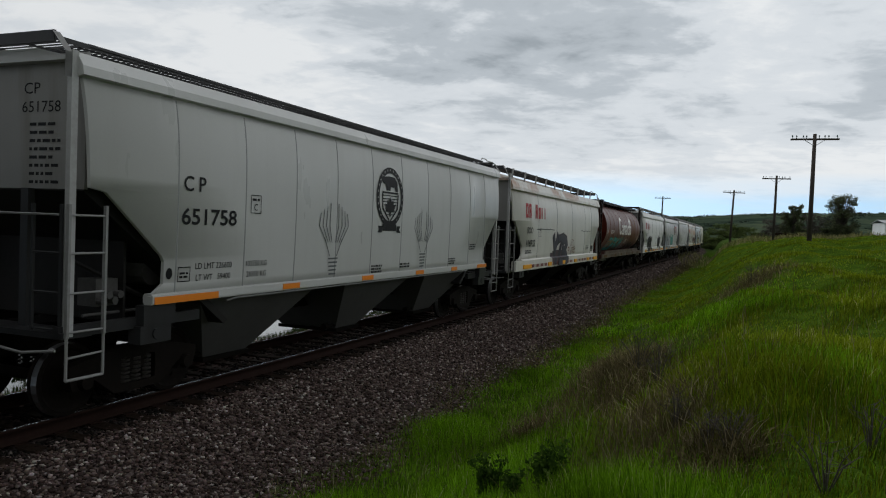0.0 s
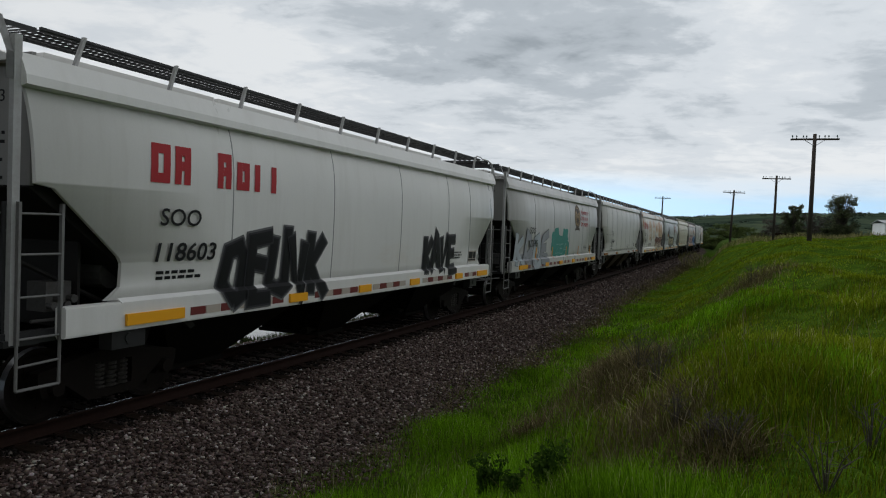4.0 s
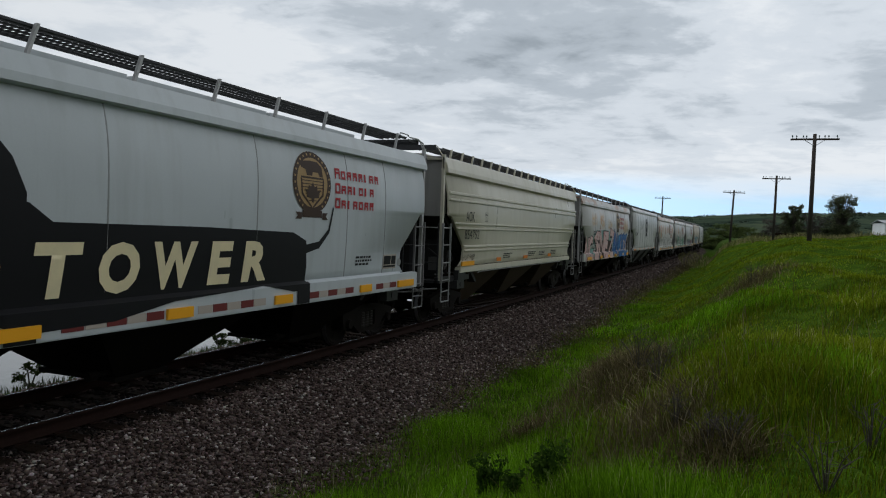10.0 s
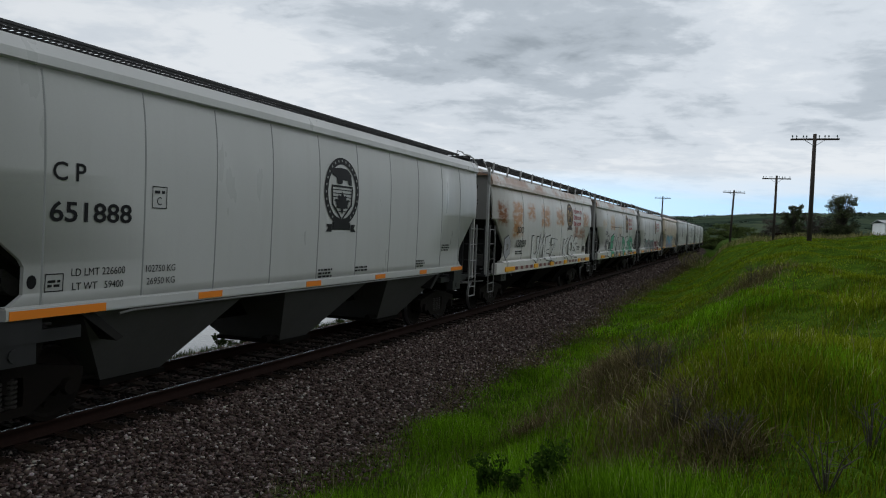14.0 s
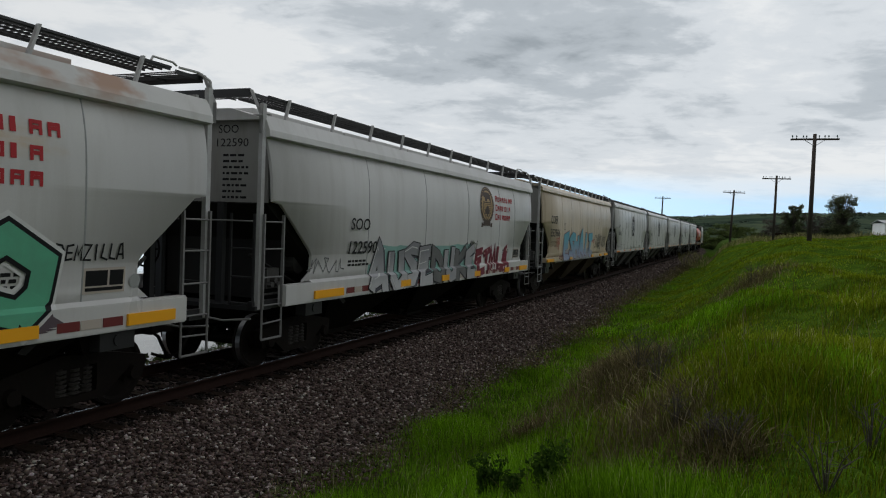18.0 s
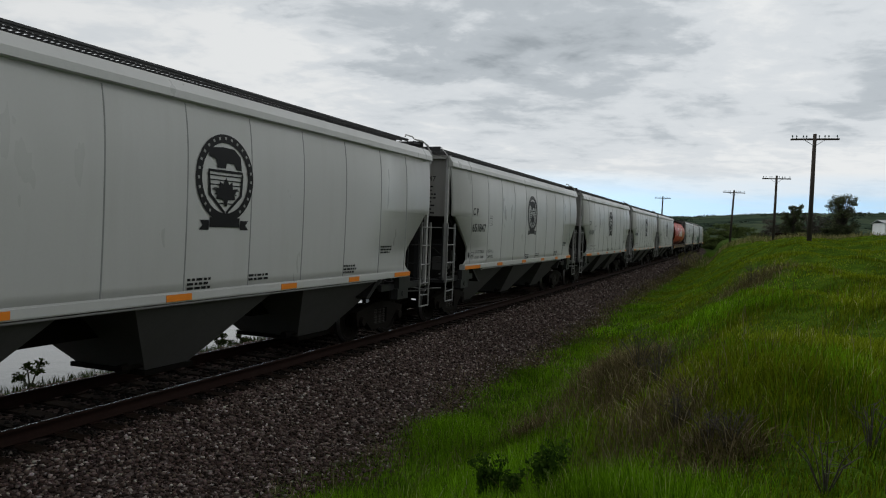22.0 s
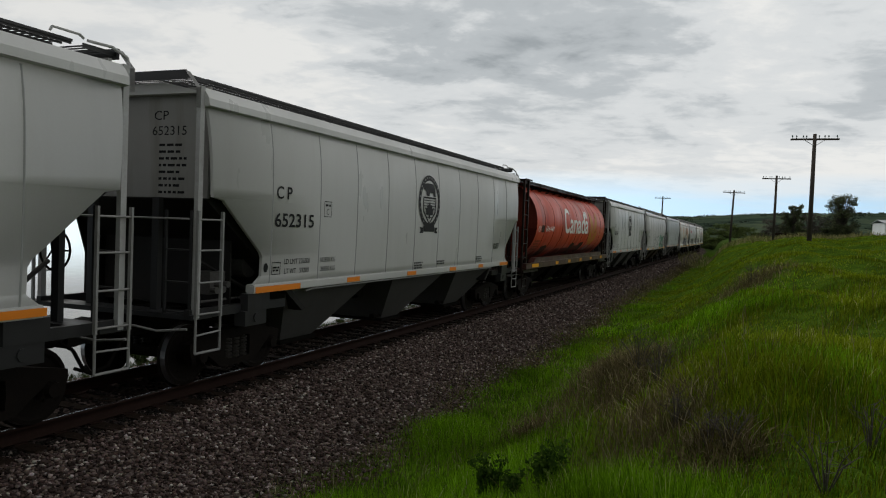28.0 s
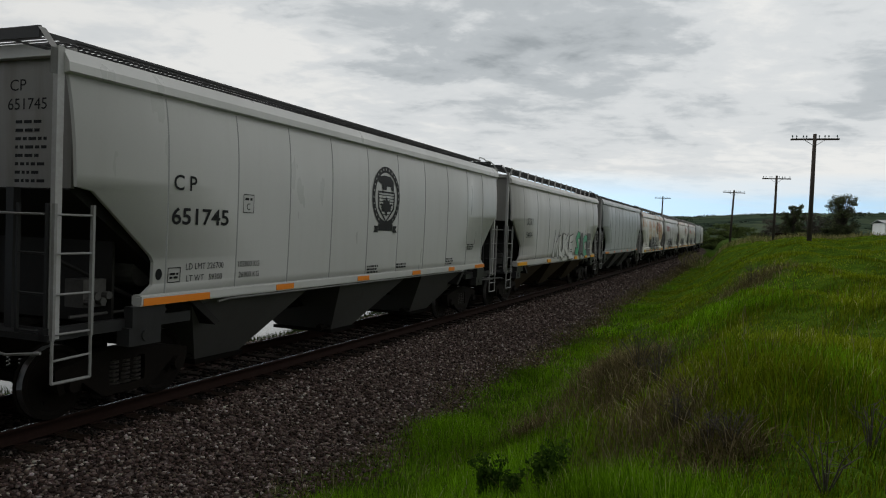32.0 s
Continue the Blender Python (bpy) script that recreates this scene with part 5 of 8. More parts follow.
P_RUSTY = stained("rusting_white_paint", 11.0, (0.60, 0.58, 0.545), ((0.9, 1.9, 3.3, 3.8, 1.2, BURNT), (2.4, 3.4, 3.3, 3.75, 1.0, OCHRE), (5.0, 6.8, 2.95, 3.8, 1.4, OCHRE), (5.1, 6.0, 3.2, 3.75, 1.0, BURNT), (5.2, 6.9, 2.3, 2.8, 1.1, OCHRE), (7.6, 8.9, 3.3, 3.8, 1.3, BURNT), (7.8, 9.2, 2.4, 3.1, 0.9, OCHRE), (9.9, 11.7, 2.95, 3.65, 1.4, OCHRE), (10.0, 11.4, 3.1, 3.5, 0.9, BURNT), (12.0, 13.6, 2.7, 3.8, 1.8, BURNT), (12.2, 13.5, 2.25, 2.8, 1.5, BURNT), (13.6, 15.1, 2.3, 3.7, 1.2, OCHRE), (13.7, 14.9, 2.8, 3.6, 1.3, BURNT)), gain=1.0)
P_SAND = car_paint("sand_beige_paint", (0.53, 0.50, 0.40), 0.2, seed=17.0)
P_TAN = car_paint("dusty_tan_paint", (0.50, 0.41, 0.30), 0.4, seed=20.0)
P_BROWN = car_paint("oxide_brown_paint", (0.105, 0.036, 0.027), 0.3, seed=23.0, specular=0.3, rough=0.42)
P_ORANGE = car_paint("faded_orange_red_paint", (0.56, 0.060, 0.024), 0.5, seed=26.0, specular=0.3, rough=0.42, bands=((1.2, 1.75, 0.40, 0.85, (1, 0.5, 1.2), (0.05, 0.018, 0.014)), (1.6, 3.9, 0.55, 0.45, (1, 1.6, 0.35), (0.16, 0.03, 0.018))))
P_DUSK = car_paint("mid_grey_paint", (0.36, 0.38, 0.39), 0.2, seed=29.0)
P_CTRIM = car_paint("dark_brown_trim", (0.018, 0.010, 0.008), 0.3, specular=0.08)
P_SILLRED = car_paint("sooty_red_sill_paint", (0.055, 0.021, 0.017), 0.4, seed=34.0, specular=0.3)
P_SOOT = car_paint("sooty_red_end_paint", (0.15, 0.028, 0.017), 0.5, seed=33.0, specular=0.1)
P_DULL = plain("grimed_reflector", (0.13, 0.075, 0.02), 0.6)
P_OCHRE = plain("worn_brown_reflector", (0.26, 0.115, 0.035), 0.5)
# discharge hoppers: body paint with the shade below the sills mixed in
P_UNDERGREY = shader("shaded_hopper_grey", (0.085, 0.084, 0.082), 0.65, specular=0.1, grain=(14, 0.3), coarse=(1.0, 0.5), tint=(0.06, 0.058, 0.055))
P_UNDERTAN = shader("shaded_hopper_tan", (0.050, 0.036, 0.022), 0.7, specular=0.1, grain=(14, 0.3), coarse=(1.0, 0.5), tint=(0.024, 0.017, 0.011))

A_SEAMS = (1.55, 2.99, 4.35, 5.70, 7.10, 8.50, 9.95, 11.4, 12.85, 14.1)
A_PLATES = [(1.16, 1.25, 1.395, 1.49, M_ORANGE), (4.02, 0.50, 1.41, 1.50, M_ORANGE), (6.75, 0.48, 1.41, 1.50, M_ORANGE), (9.35, 0.45, 1.41, 1.50, M_ORANGE), (11.6, 0.4, 1.41, 1.5, M_ORANGE), (13.6, 0.8, 1.41, 1.50, M_ORANGE)]
B_PLATES = [(1.35, 1.0, 1.19, 1.33, M_YELLOW), (4.85, 0.52, 1.19, 1.33, M_YELLOW), (7.25, 0.48, 1.19, 1.33, M_YELLOW), (9.65, 0.48, 1.19, 1.33, M_YELLOW), (12.5, 0.46, 1.19, 1.33, M_YELLOW), (14.2, 0.8, 1.19, 1.33, M_YELLOW)]
B_PLATES += [(2.50 + 0.315 * k, 0.30, 1.205, 1.315, (M_RED, M_WHITE)[k % 2]) for k in range(37) if not any(abs(2.65 + 0.315 * k - c) < 0.42 for c in (5.11, 7.49, 9.89, 12.73))]
TEMPLATES = {
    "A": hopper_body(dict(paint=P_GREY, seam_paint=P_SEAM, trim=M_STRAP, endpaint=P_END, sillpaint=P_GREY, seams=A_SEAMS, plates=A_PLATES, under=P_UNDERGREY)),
    "B": hopper_body(dict(paint=P_WHITE, seam_paint=P_SEAM, trim=M_STRAP, rung=M_RUNG, endpaint=P_END, sillpaint=P_WHITE, walk="high", high=3.90, swell=0.15, fascia=(3.84, 4.17), crown=0.13, sill=(1.13, 1.48), sill_y=0.50, sill_x=1.64,
                          lad=(0.03, 0.50), truck=1.75, jack=1.55, seams=(3.4, 6.3, 9.2, 12.0, 13.6), plates=B_PLATES, posts=10, pipe=False), 15.75),
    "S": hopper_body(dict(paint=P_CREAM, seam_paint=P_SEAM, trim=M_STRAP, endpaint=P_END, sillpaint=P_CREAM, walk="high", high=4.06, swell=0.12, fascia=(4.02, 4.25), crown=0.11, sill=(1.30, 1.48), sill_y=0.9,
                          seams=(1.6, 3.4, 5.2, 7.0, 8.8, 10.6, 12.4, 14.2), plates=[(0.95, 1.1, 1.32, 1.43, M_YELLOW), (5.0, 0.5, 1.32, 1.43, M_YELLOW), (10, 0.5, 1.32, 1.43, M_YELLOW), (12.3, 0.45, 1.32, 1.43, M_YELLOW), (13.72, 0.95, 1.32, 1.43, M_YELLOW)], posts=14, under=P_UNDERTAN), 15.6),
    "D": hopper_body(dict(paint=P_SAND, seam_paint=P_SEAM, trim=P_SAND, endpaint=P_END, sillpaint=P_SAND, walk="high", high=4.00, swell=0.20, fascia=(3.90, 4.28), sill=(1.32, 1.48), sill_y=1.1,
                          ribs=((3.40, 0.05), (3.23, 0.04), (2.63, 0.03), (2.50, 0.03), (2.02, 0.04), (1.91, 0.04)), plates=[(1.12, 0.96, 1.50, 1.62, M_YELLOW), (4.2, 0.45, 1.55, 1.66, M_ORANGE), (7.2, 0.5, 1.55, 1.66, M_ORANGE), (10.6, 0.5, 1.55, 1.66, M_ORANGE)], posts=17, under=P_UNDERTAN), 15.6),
    "C": cylinder_body(P_BROWN, P_CTRIM),
}
LENGTH = {"A": 15.5, "B": 15.75, "S": 15.6, "D": 15.6, "C": 15.96}
PITCH = {"A": 16.89, "B": 17.10, "S": 17.08, "D": 17.02, "C": 17.10}
FRONTS = (-10.61, 6.28, 23.17, 40.26, 57.35, 74.46, 91.56, 108.65, 125.81, 142.91, 159.93, 177.05, 193.88, 210.98, 228.08, 245.23, 262.26, 279.11, 296.02, 312.91, 329.86, 346.81, 363.93, 380.84, 397.84)


def repaint(car, swaps):
    """Gives a copy its own paint: swaps maps the template's paints to the car's."""
    for o in car.children_recursive:
        if o.type != "MESH":
            continue
        for slot in o.material_slots:
            if slot.material in swaps:
                target = swaps[slot.material]
                slot.link = "OBJECT"
                slot.material = target


# the train in order: kind, paint, words; the first stands ahead of the lead car in view
TRAIN = [
    ("A", P_GREY, "light grey covered hopper car with a black round emblem"),
    ("A", P_GREY, "light grey covered hopper car with black emblem and chalked bulb drawings"),
    ("B", P_WHITE, "faded white covered hopper car with red lettering and rust"),
    ("C", P_BROWN, "dark brown cylindrical hopper car with white lettering and teal graffiti"),
    ("B", P_BRIGHT, "bright white covered hopper car with red lettering and black graffiti"),
    ("B", P_WHITE2, "pale grey covered hopper car with teal and orange graffiti"),
    ("S", P_CREAM, "clean cream covered hopper car with many vertical weld seams"),
    ("B", P_RUSTY, "badly rusted white covered hopper car with brown graffiti"),
    ("B", P_FROST, "pale blue-grey covered hopper car with a painted long black dog"),
    ("D", P_SAND, "sand-beige ribbed covered hopper car with black numbers"),
    ("B", P_STAIN, "rust-stained grey covered hopper car with pink and blue graffiti"),
    ("A", P_GREY, "light grey covered hopper car with a black round emblem"),
    ("B", P_STREAK, "rust-streaked pale covered hopper car with grey graffiti"),
    ("B", P_TRACE, "stained grey covered hopper car with green and white graffiti"),
    ("B", P_WHITE2, "pale grey covered hopper car with silver and maroon graffiti"),
    ("S", P_TAN, "dusty tan covered hopper car with pale blue graffiti"),
    ("A", P_GREY, "light grey covered hopper car with a black round emblem"),
    ("A", P_GREY, "light grey covered hopper car with a black round emblem"),
    ("A", P_GREY, "light grey covered hopper car with a black round emblem"),
    ("A", P_GREY, "light grey covered hopper car with a black round emblem"),
    ("A", P_GREY, "light grey covered hopper car with a black round emblem"),
    ("C", P_ORANGE, "faded orange-red cylindrical hopper car with white lettering and wheat emblem"),
    ("A", P_GREY, "light grey covered hopper car with a black round emblem"),
    ("S", P_WHITE2, "pale grey covered hopper car with white and green graffiti"),
    ("A", P_DUSK, "plain grey covered hopper car"),
    ("B", P_RUSTY, "rusted white covered hopper car with dark graffiti"),
    ("B", P_WHITE2, "pale grey covered hopper car"),
    ("B", P_WHITE, "faded white covered hopper car"),
    ("B", P_STAIN, "stained grey covered hopper car"),
    ("A", P_DUSK, "plain grey covered hopper car"),
    ("S", P_CREAM, "cream covered hopper car"),
    ("A", P_GREY, "light grey covered hopper car"),
    ("B", P_WHITE2, "pale grey covered hopper car"),
    ("A", P_GREY, "light grey covered hopper car"),
    ("B", P_WHITE, "faded white covered hopper car"),
    ("A", P_GREY, "light grey covered hopper car"),
    ("B", P_STAIN, "stained grey covered hopper car"),
]
TRAVEL = (431.264, -186.805, 502.409, -867.576, 691.523, -212.978)


def travelled(t):
    """Metres that the train has gone at t seconds: it slows gently."""
    return sum(c * (t / 32.0) ** (k + 1) for k, c in enumerate(TRAVEL))


CARS = []


def make_train():
    front = 0.0
    used = set()
    for i, (kind, paint, words) in enumerate(TRAIN):
        front = FRONTS[i] if i < len(FRONTS) else front
        base = TEMPLATES[kind]
        if kind in used:
            car = copy_thing(base, Matrix.Identity(4))
            for o in car.children_recursive:
                if o.name.split(".")[0] == "mark":
                    bpy.data.objects.remove(o)
        else:
            used.add(kind)
            car = base
        CARS.append((car, kind, paint, front + LENGTH[kind] / 2))
        tagged(car, words, "hopper car", "cars of the freight train")
        front += PITCH[kind]
    own = {"A": P_GREY, "B": P_WHITE, "S": P_CREAM, "D": P_SAND, "C": P_BROWN}
    for car, kind, paint, _ in CARS:
        if paint is not own[kind]:
            repaint(car, {own[kind]: paint})
        if paint is P_BROWN:
            repaint(car, {M_YELLOW: P_DULL})
        elif paint is P_CREAM:
            repaint(car, {M_YELLOW: P_OCHRE})
        elif paint is P_TAN:
            repaint(car, {P_SEAM: paint})


make_train()


# ---- lettering, emblems and graffiti on the car sides ----
SIDE = {"A": (1.50, 4.12, 1.60, 0.10), "B": (1.50, 3.90, 1.60, 0.15), "S": (1.50, 4.06, 1.60, 0.12), "D": (1.50, 4.00, 1.60, 0.20)}


def skin(kind, z):
    """How far out the side stands at a height."""
    if kind == "C":
        t = (z - 2.80) / 1.52
        t = min(0.999, abs(t)) ** (1 / 0.95)
        return 1.62 * math.sqrt(max(0.0, 1 - t * t)) ** 0.95
    low, high, w, swell = SIDE[kind]
    if kind == "B" and z < 1.52:
        top = bulge(1.52, low, high, w, swell)
        return 1.642 if z < 1.472 else 1.642 + (top + 0.004 - 1.642) * (z - 1.472) / 0.048
    if z < low:
        return 1.605
    return bulge(z, low, high, w, swell)


def lay(bm, kind, y0, z0, off):
    """Wraps a flat sheet drawn in (u, v) round the side of a car."""
    vs = [v.co.y for v in bm.verts]
    if not vs:
        return bm
    lo, hi = min(vs), max(vs)
    step = 0.13 if kind == "C" else 0.21
    cuts = [lo + k * step for k in range(1, int((hi - lo) / step) + 1)]
    if kind == "B":
        cuts += [1.472 - z0, 1.520 - z0]
    elif kind != "C" and lo < 1.5 - z0 < hi:
        cuts += [1.4999 - z0, 1.5001 - z0]
    foot = FOOT[kind] - z0
    if lo < foot:
        bmesh.ops.bisect_plane(bm, geom=bm.verts[:] + bm.edges[:] + bm.faces[:], plane_co=(0, foot, 0), plane_no=(0, 1, 0), clear_inner=True)
    for c in cuts:
        if lo < c < hi:
            bmesh.ops.bisect_plane(bm, geom=bm.verts[:] + bm.edges[:] + bm.faces[:], plane_co=(0, c, 0), plane_no=(0, 1, 0))
    for v in bm.verts:
        u, w, lift = v.co
        v.co = (skin(kind, z0 + w) + off + lift, y0 + u, z0 + w)
    return bm


# where the paintable side ends below
FOOT = {"A": 1.40, "B": 1.14, "S": 1.31, "D": 1.34, "C": 1.53}
LETTER_CACHE = {}


def letters(text, height, width=None, slant=0.0, bold=0.0):
    """Flat lettering in the built-in font: cap height, and the whole width if given."""
    key = (text, height, width, slant, bold)
    if key not in LETTER_CACHE:
        cu = bpy.data.curves.new("lettering", "FONT")
        cu.body, cu.size, cu.shear, cu.offset, cu.resolution_u = text, 1.0, slant, bold, 3
        ob = bpy.data.objects.new("lettering", cu)
        me = bpy.data.meshes.new_from_object(ob)
        bpy.data.objects.remove(ob)
        bpy.data.curves.remove(cu)
        co = np.array([v.co for v in me.vertices])
        x0, x1 = co[:, 0].min(), co[:, 0].max()
        y1 = co[:, 1].max() if text[0].isdigit() or text[0].isupper() else 0.7
        sy = height / max(0.1, y1)
        sx = (width / (x1 - x0)) if width else sy
        for v in me.vertices:
            v.co = ((v.co.x - x0) * sx, v.co.y * sy, 0)
        LETTER_CACHE[key] = me
    bm = bmesh.new()
    bm.from_mesh(LETTER_CACHE[key])
    return bm


def rect(bm, u0, u1, v0, v1):
    bm.faces.new([bm.verts.new(p) for p in ((u0, v0, 0), (u1, v0, 0), (u1, v1, 0), (u0, v1, 0))])
    return bm


def poly(bm, pts):
    bm.faces.new([bm.verts.new((u, v, 0)) for u, v in pts])
    return bm


def brand_word(car, kind, L, y, z, word, height, width, stroke, slant=0.0):
    """A brand word as a row of plain hollow blocks, one for each letter; the first stands taller."""
    step = width / len(word)
    rg = random.Random(len(word) * 7)
    for k, ch in enumerate(word):
        if ch == " ":
            continue
        h = height if k == 0 or (ch.isupper() and not word.isupper()) else height * 0.82
        w = step * (0.80 if k == 0 else 0.70) * (0.45 if ch in "Iil" else 1.0)
        bm = bmesh.new()
        if ch in "Iil":
            rect(bm, 0, max(w, stroke), 0, h)
        else:
            rect(bm, 0, stroke, 0, h)
            rect(bm, w - stroke, w, 0, h)
            rect(bm, stroke, w - stroke, h - stroke, h)
            m = h * rg.choice((0.0, 0.36, 0.45))
            rect(bm, stroke, w - stroke, m, m + stroke)
        for v in bm.verts:
            v.co.x += v.co.y * slant
        mark(car, "brand_block", bm, kind, y + k * step + step * 0.1, z, 0.010, M_SCARLET, L)


def small_print(rows, width, height, seed, lead=1.7):
    """Unreadable small print as rows of bars."""
    bm = bmesh.new()
    rg = random.Random(seed)
    for r in range(rows):
        u = 0.0
        v = -r * height * lead
        while u < width * rg.uniform(0.7, 1.0):
            w = height * rg.uniform(1.2, 3.6)
            rect(bm, u, min(width, u + w), v, v + height)
            u += w + height * 0.8
    return bm


def ellipse(bm, cu, cv, a, b, n=32):
    return poly(bm, [(cu + a * math.cos(k * math.tau / n), cv + b * math.sin(k * math.tau / n)) for k in range(n)])


def annulus(bm, a, b, a2, b2, n=36):
    o = [bm.verts.new((a * math.cos(k * math.tau / n), b * math.sin(k * math.tau / n), 0)) for k in range(n)]
    i = [bm.verts.new((a2 * math.cos(k * math.tau / n), b2 * math.sin(k * math.tau / n), 0)) for k in range(n)]
    for k in range(n):
        bm.faces.new((o[k], o[(k + 1) % n], i[(k + 1) % n], i[k]))
    return bm


SMALL_MARKS = {"load_limit", "light_weight", "small_print", "stencil", "graffiti_highlight", "graffiti_speck", "graffiti_shade", "tag", "soot_mark"}


def mark(car, name, bm, kind, y, z, off, mat, L, label=""):
    ob = part(name, lay(bm, kind, y - L / 2, z, off), mat, car, label)
    if name in SMALL_MARKS:
        tagged(ob, kind="stuff")
    return ob


EMBLEM_PALE = plain("pale_emblem_lettering", (0.26, 0.26, 0.25), 0.5)


def emblem(car, kind, L, y, z, w, h, ink, ground=None):
    """A round badge in plain shapes: ring, shield with bars, ribbon."""
    a, b = w / 2, h * 0.46
    if ground:
        mark(car, "emblem_field", ellipse(bmesh.new(), 0, 0, a, b), kind, y, z, 0.006, ground, L)
    mark(car, "emblem_ring", annulus(bmesh.new(), a, b, a * 0.80, b * 0.80), kind, y, z, 0.010, ink, L)
    bm = bmesh.new()
    rect(bm, -0.60 * a, 0.60 * a, 0.12 * b, 0.18 * b)
    for k in range(7):
        v = 0.05 - 0.105 * k
        hw = 0.54 * (1 - max(0, k - 2) * 0.15)
        rect(bm, -hw * a, hw * a, (v - 0.014) * b, (v + 0.014) * b)
    tagged(mark(car, "emblem_bars", bm, kind, y, z, 0.010, ink, L), kind="stuff")
    bm = bmesh.new()
    for sg in (1, -1):
        poly(bm, [(sg * 0.62 * a, 0.115 * b), (sg * 0.55 * a, 0.115 * b), (sg * 0.50 * a, -0.36 * b), (sg * 0.02 * a, -0.76 * b), (sg * 0.02 * a, -0.84 * b), (sg * 0.58 * a, -0.40 * b)])
    mark(car, "emblem_shield", bm, kind, y, z, 0.0105, ink, L)
    # a blunt standing shape over the shield, a leaf-like patch on it
    bm = poly(bmesh.new(), [(-0.62 * a, 0.56 * b), (-0.50 * a, 0.66 * b), (-0.10 * a, 0.70 * b), (0.30 * a, 0.68 * b), (0.52 * a, 0.52 * b), (0.56 * a, 0.20 * b), (0.36 * a, 0.22 * b), (0.30 * a, 0.34 * b), (0.02 * a, 0.34 * b), (-0.02 * a, 0.22 * b), (-0.30 * a, 0.22 * b), (-0.34 * a, 0.40 * b), (-0.56 * a, 0.46 * b)])
    mark(car, "emblem_figure", bm, kind, y, z, 0.010, ink, L)
    leaf = [(0.0, 0.02), (0.10, -0.14), (0.22, -0.08), (0.24, -0.24), (0.42, -0.22), (0.30, -0.38), (0.34, -0.48), (0.08, -0.50), (0.04, -0.64)]
    bm = poly(bmesh.new(), [(u * a, v * b) for u, v in leaf] + [(-u * a, v * b) for u, v in leaf[:0:-1]])
    mark(car, "emblem_leaf", bm, kind, y, z, 0.0125, ink, L)
    bm = bmesh.new()
    poly(bm, [(-0.52 * a, -1.12 * b), (0.52 * a, -1.12 * b), (0.52 * a, -0.90 * b), (-0.52 * a, -0.90 * b)])
    for sg in (1, -1):
        poly(bm, [(sg * 0.54 * a, -1.18 * b), (sg * 0.86 * a, -1.18 * b), (sg * 0.74 * a, -1.07 * b), (sg * 0.84 * a, -0.96 * b), (sg * 0.54 * a, -0.96 * b)])
    mark(car, "emblem_ribbon", bm, kind, y, z, 0.010, ink, L)
    # the ring's lettering, as plain bars
    bm = bmesh.new()
    for k in range(23):
        t = radians(-55 + k * 290 / 22)
        c, s, w = math.cos(t), math.sin(t), 0.032
        poly(bm, [(a * (r * c - e * w * s), b * (r * s + e * w * c)) for r, e in ((0.875, -1), (0.94, -1), (0.94, 1), (0.875, 1))])
    tagged(mark(car, "emblem_lettering", bm, kind, y, z, 0.013, ground or EMBLEM_PALE, L), kind="stuff")


def stroke_shape(bm, a, b, w0, w1):
    """A straight tapering stroke from a to b."""
    a, b = Vector((*a, 0)), Vector((*b, 0))
    d = (b - a).normalized()
    n = Vector((-d.y, d.x, 0))
    bm.faces.new([bm.verts.new(p) for p in (a - n * w0 - d * w0 * 0.6, a + n * w0 * 0.8, b + n * w1 + d * w1 * 0.7, b - n * w1 * 0.9)])


def ribbon(bm, pts, w, lift=0.0, grow=0.0):
    """A broad stroke along a line of points, mitred at the bends, square at the ends."""
    p = [Vector((x, y, 0)) for x, y in pts]
    n = len(p)
    left, right = [], []
    for i in range(n):
        a = (p[i] - p[i - 1]).normalized() if i else (p[1] - p[0]).normalized()
        b = (p[i + 1] - p[i]).normalized() if i < n - 1 else a
        t = a + b
        t = t.normalized() if t.length > 0.3 else a
        side = Vector((-t.y, t.x, 0))
        k = (w + grow) / max(0.62, side.dot(Vector((-a.y, a.x, 0))))
        q = p[i] - t * (w * 0.35 + grow) if i == 0 else p[i] + t * (w * 0.35 + grow) if i == n - 1 else p[i]
        up = Vector((0, 0, lift + 0.00012 * i))
        left.append(bm.verts.new(q + side * k + up))
        right.append(bm.verts.new(q - side * k + up))
    for i in range(n - 1):
        bm.faces.new((left[i], left[i + 1], right[i + 1], right[i]))


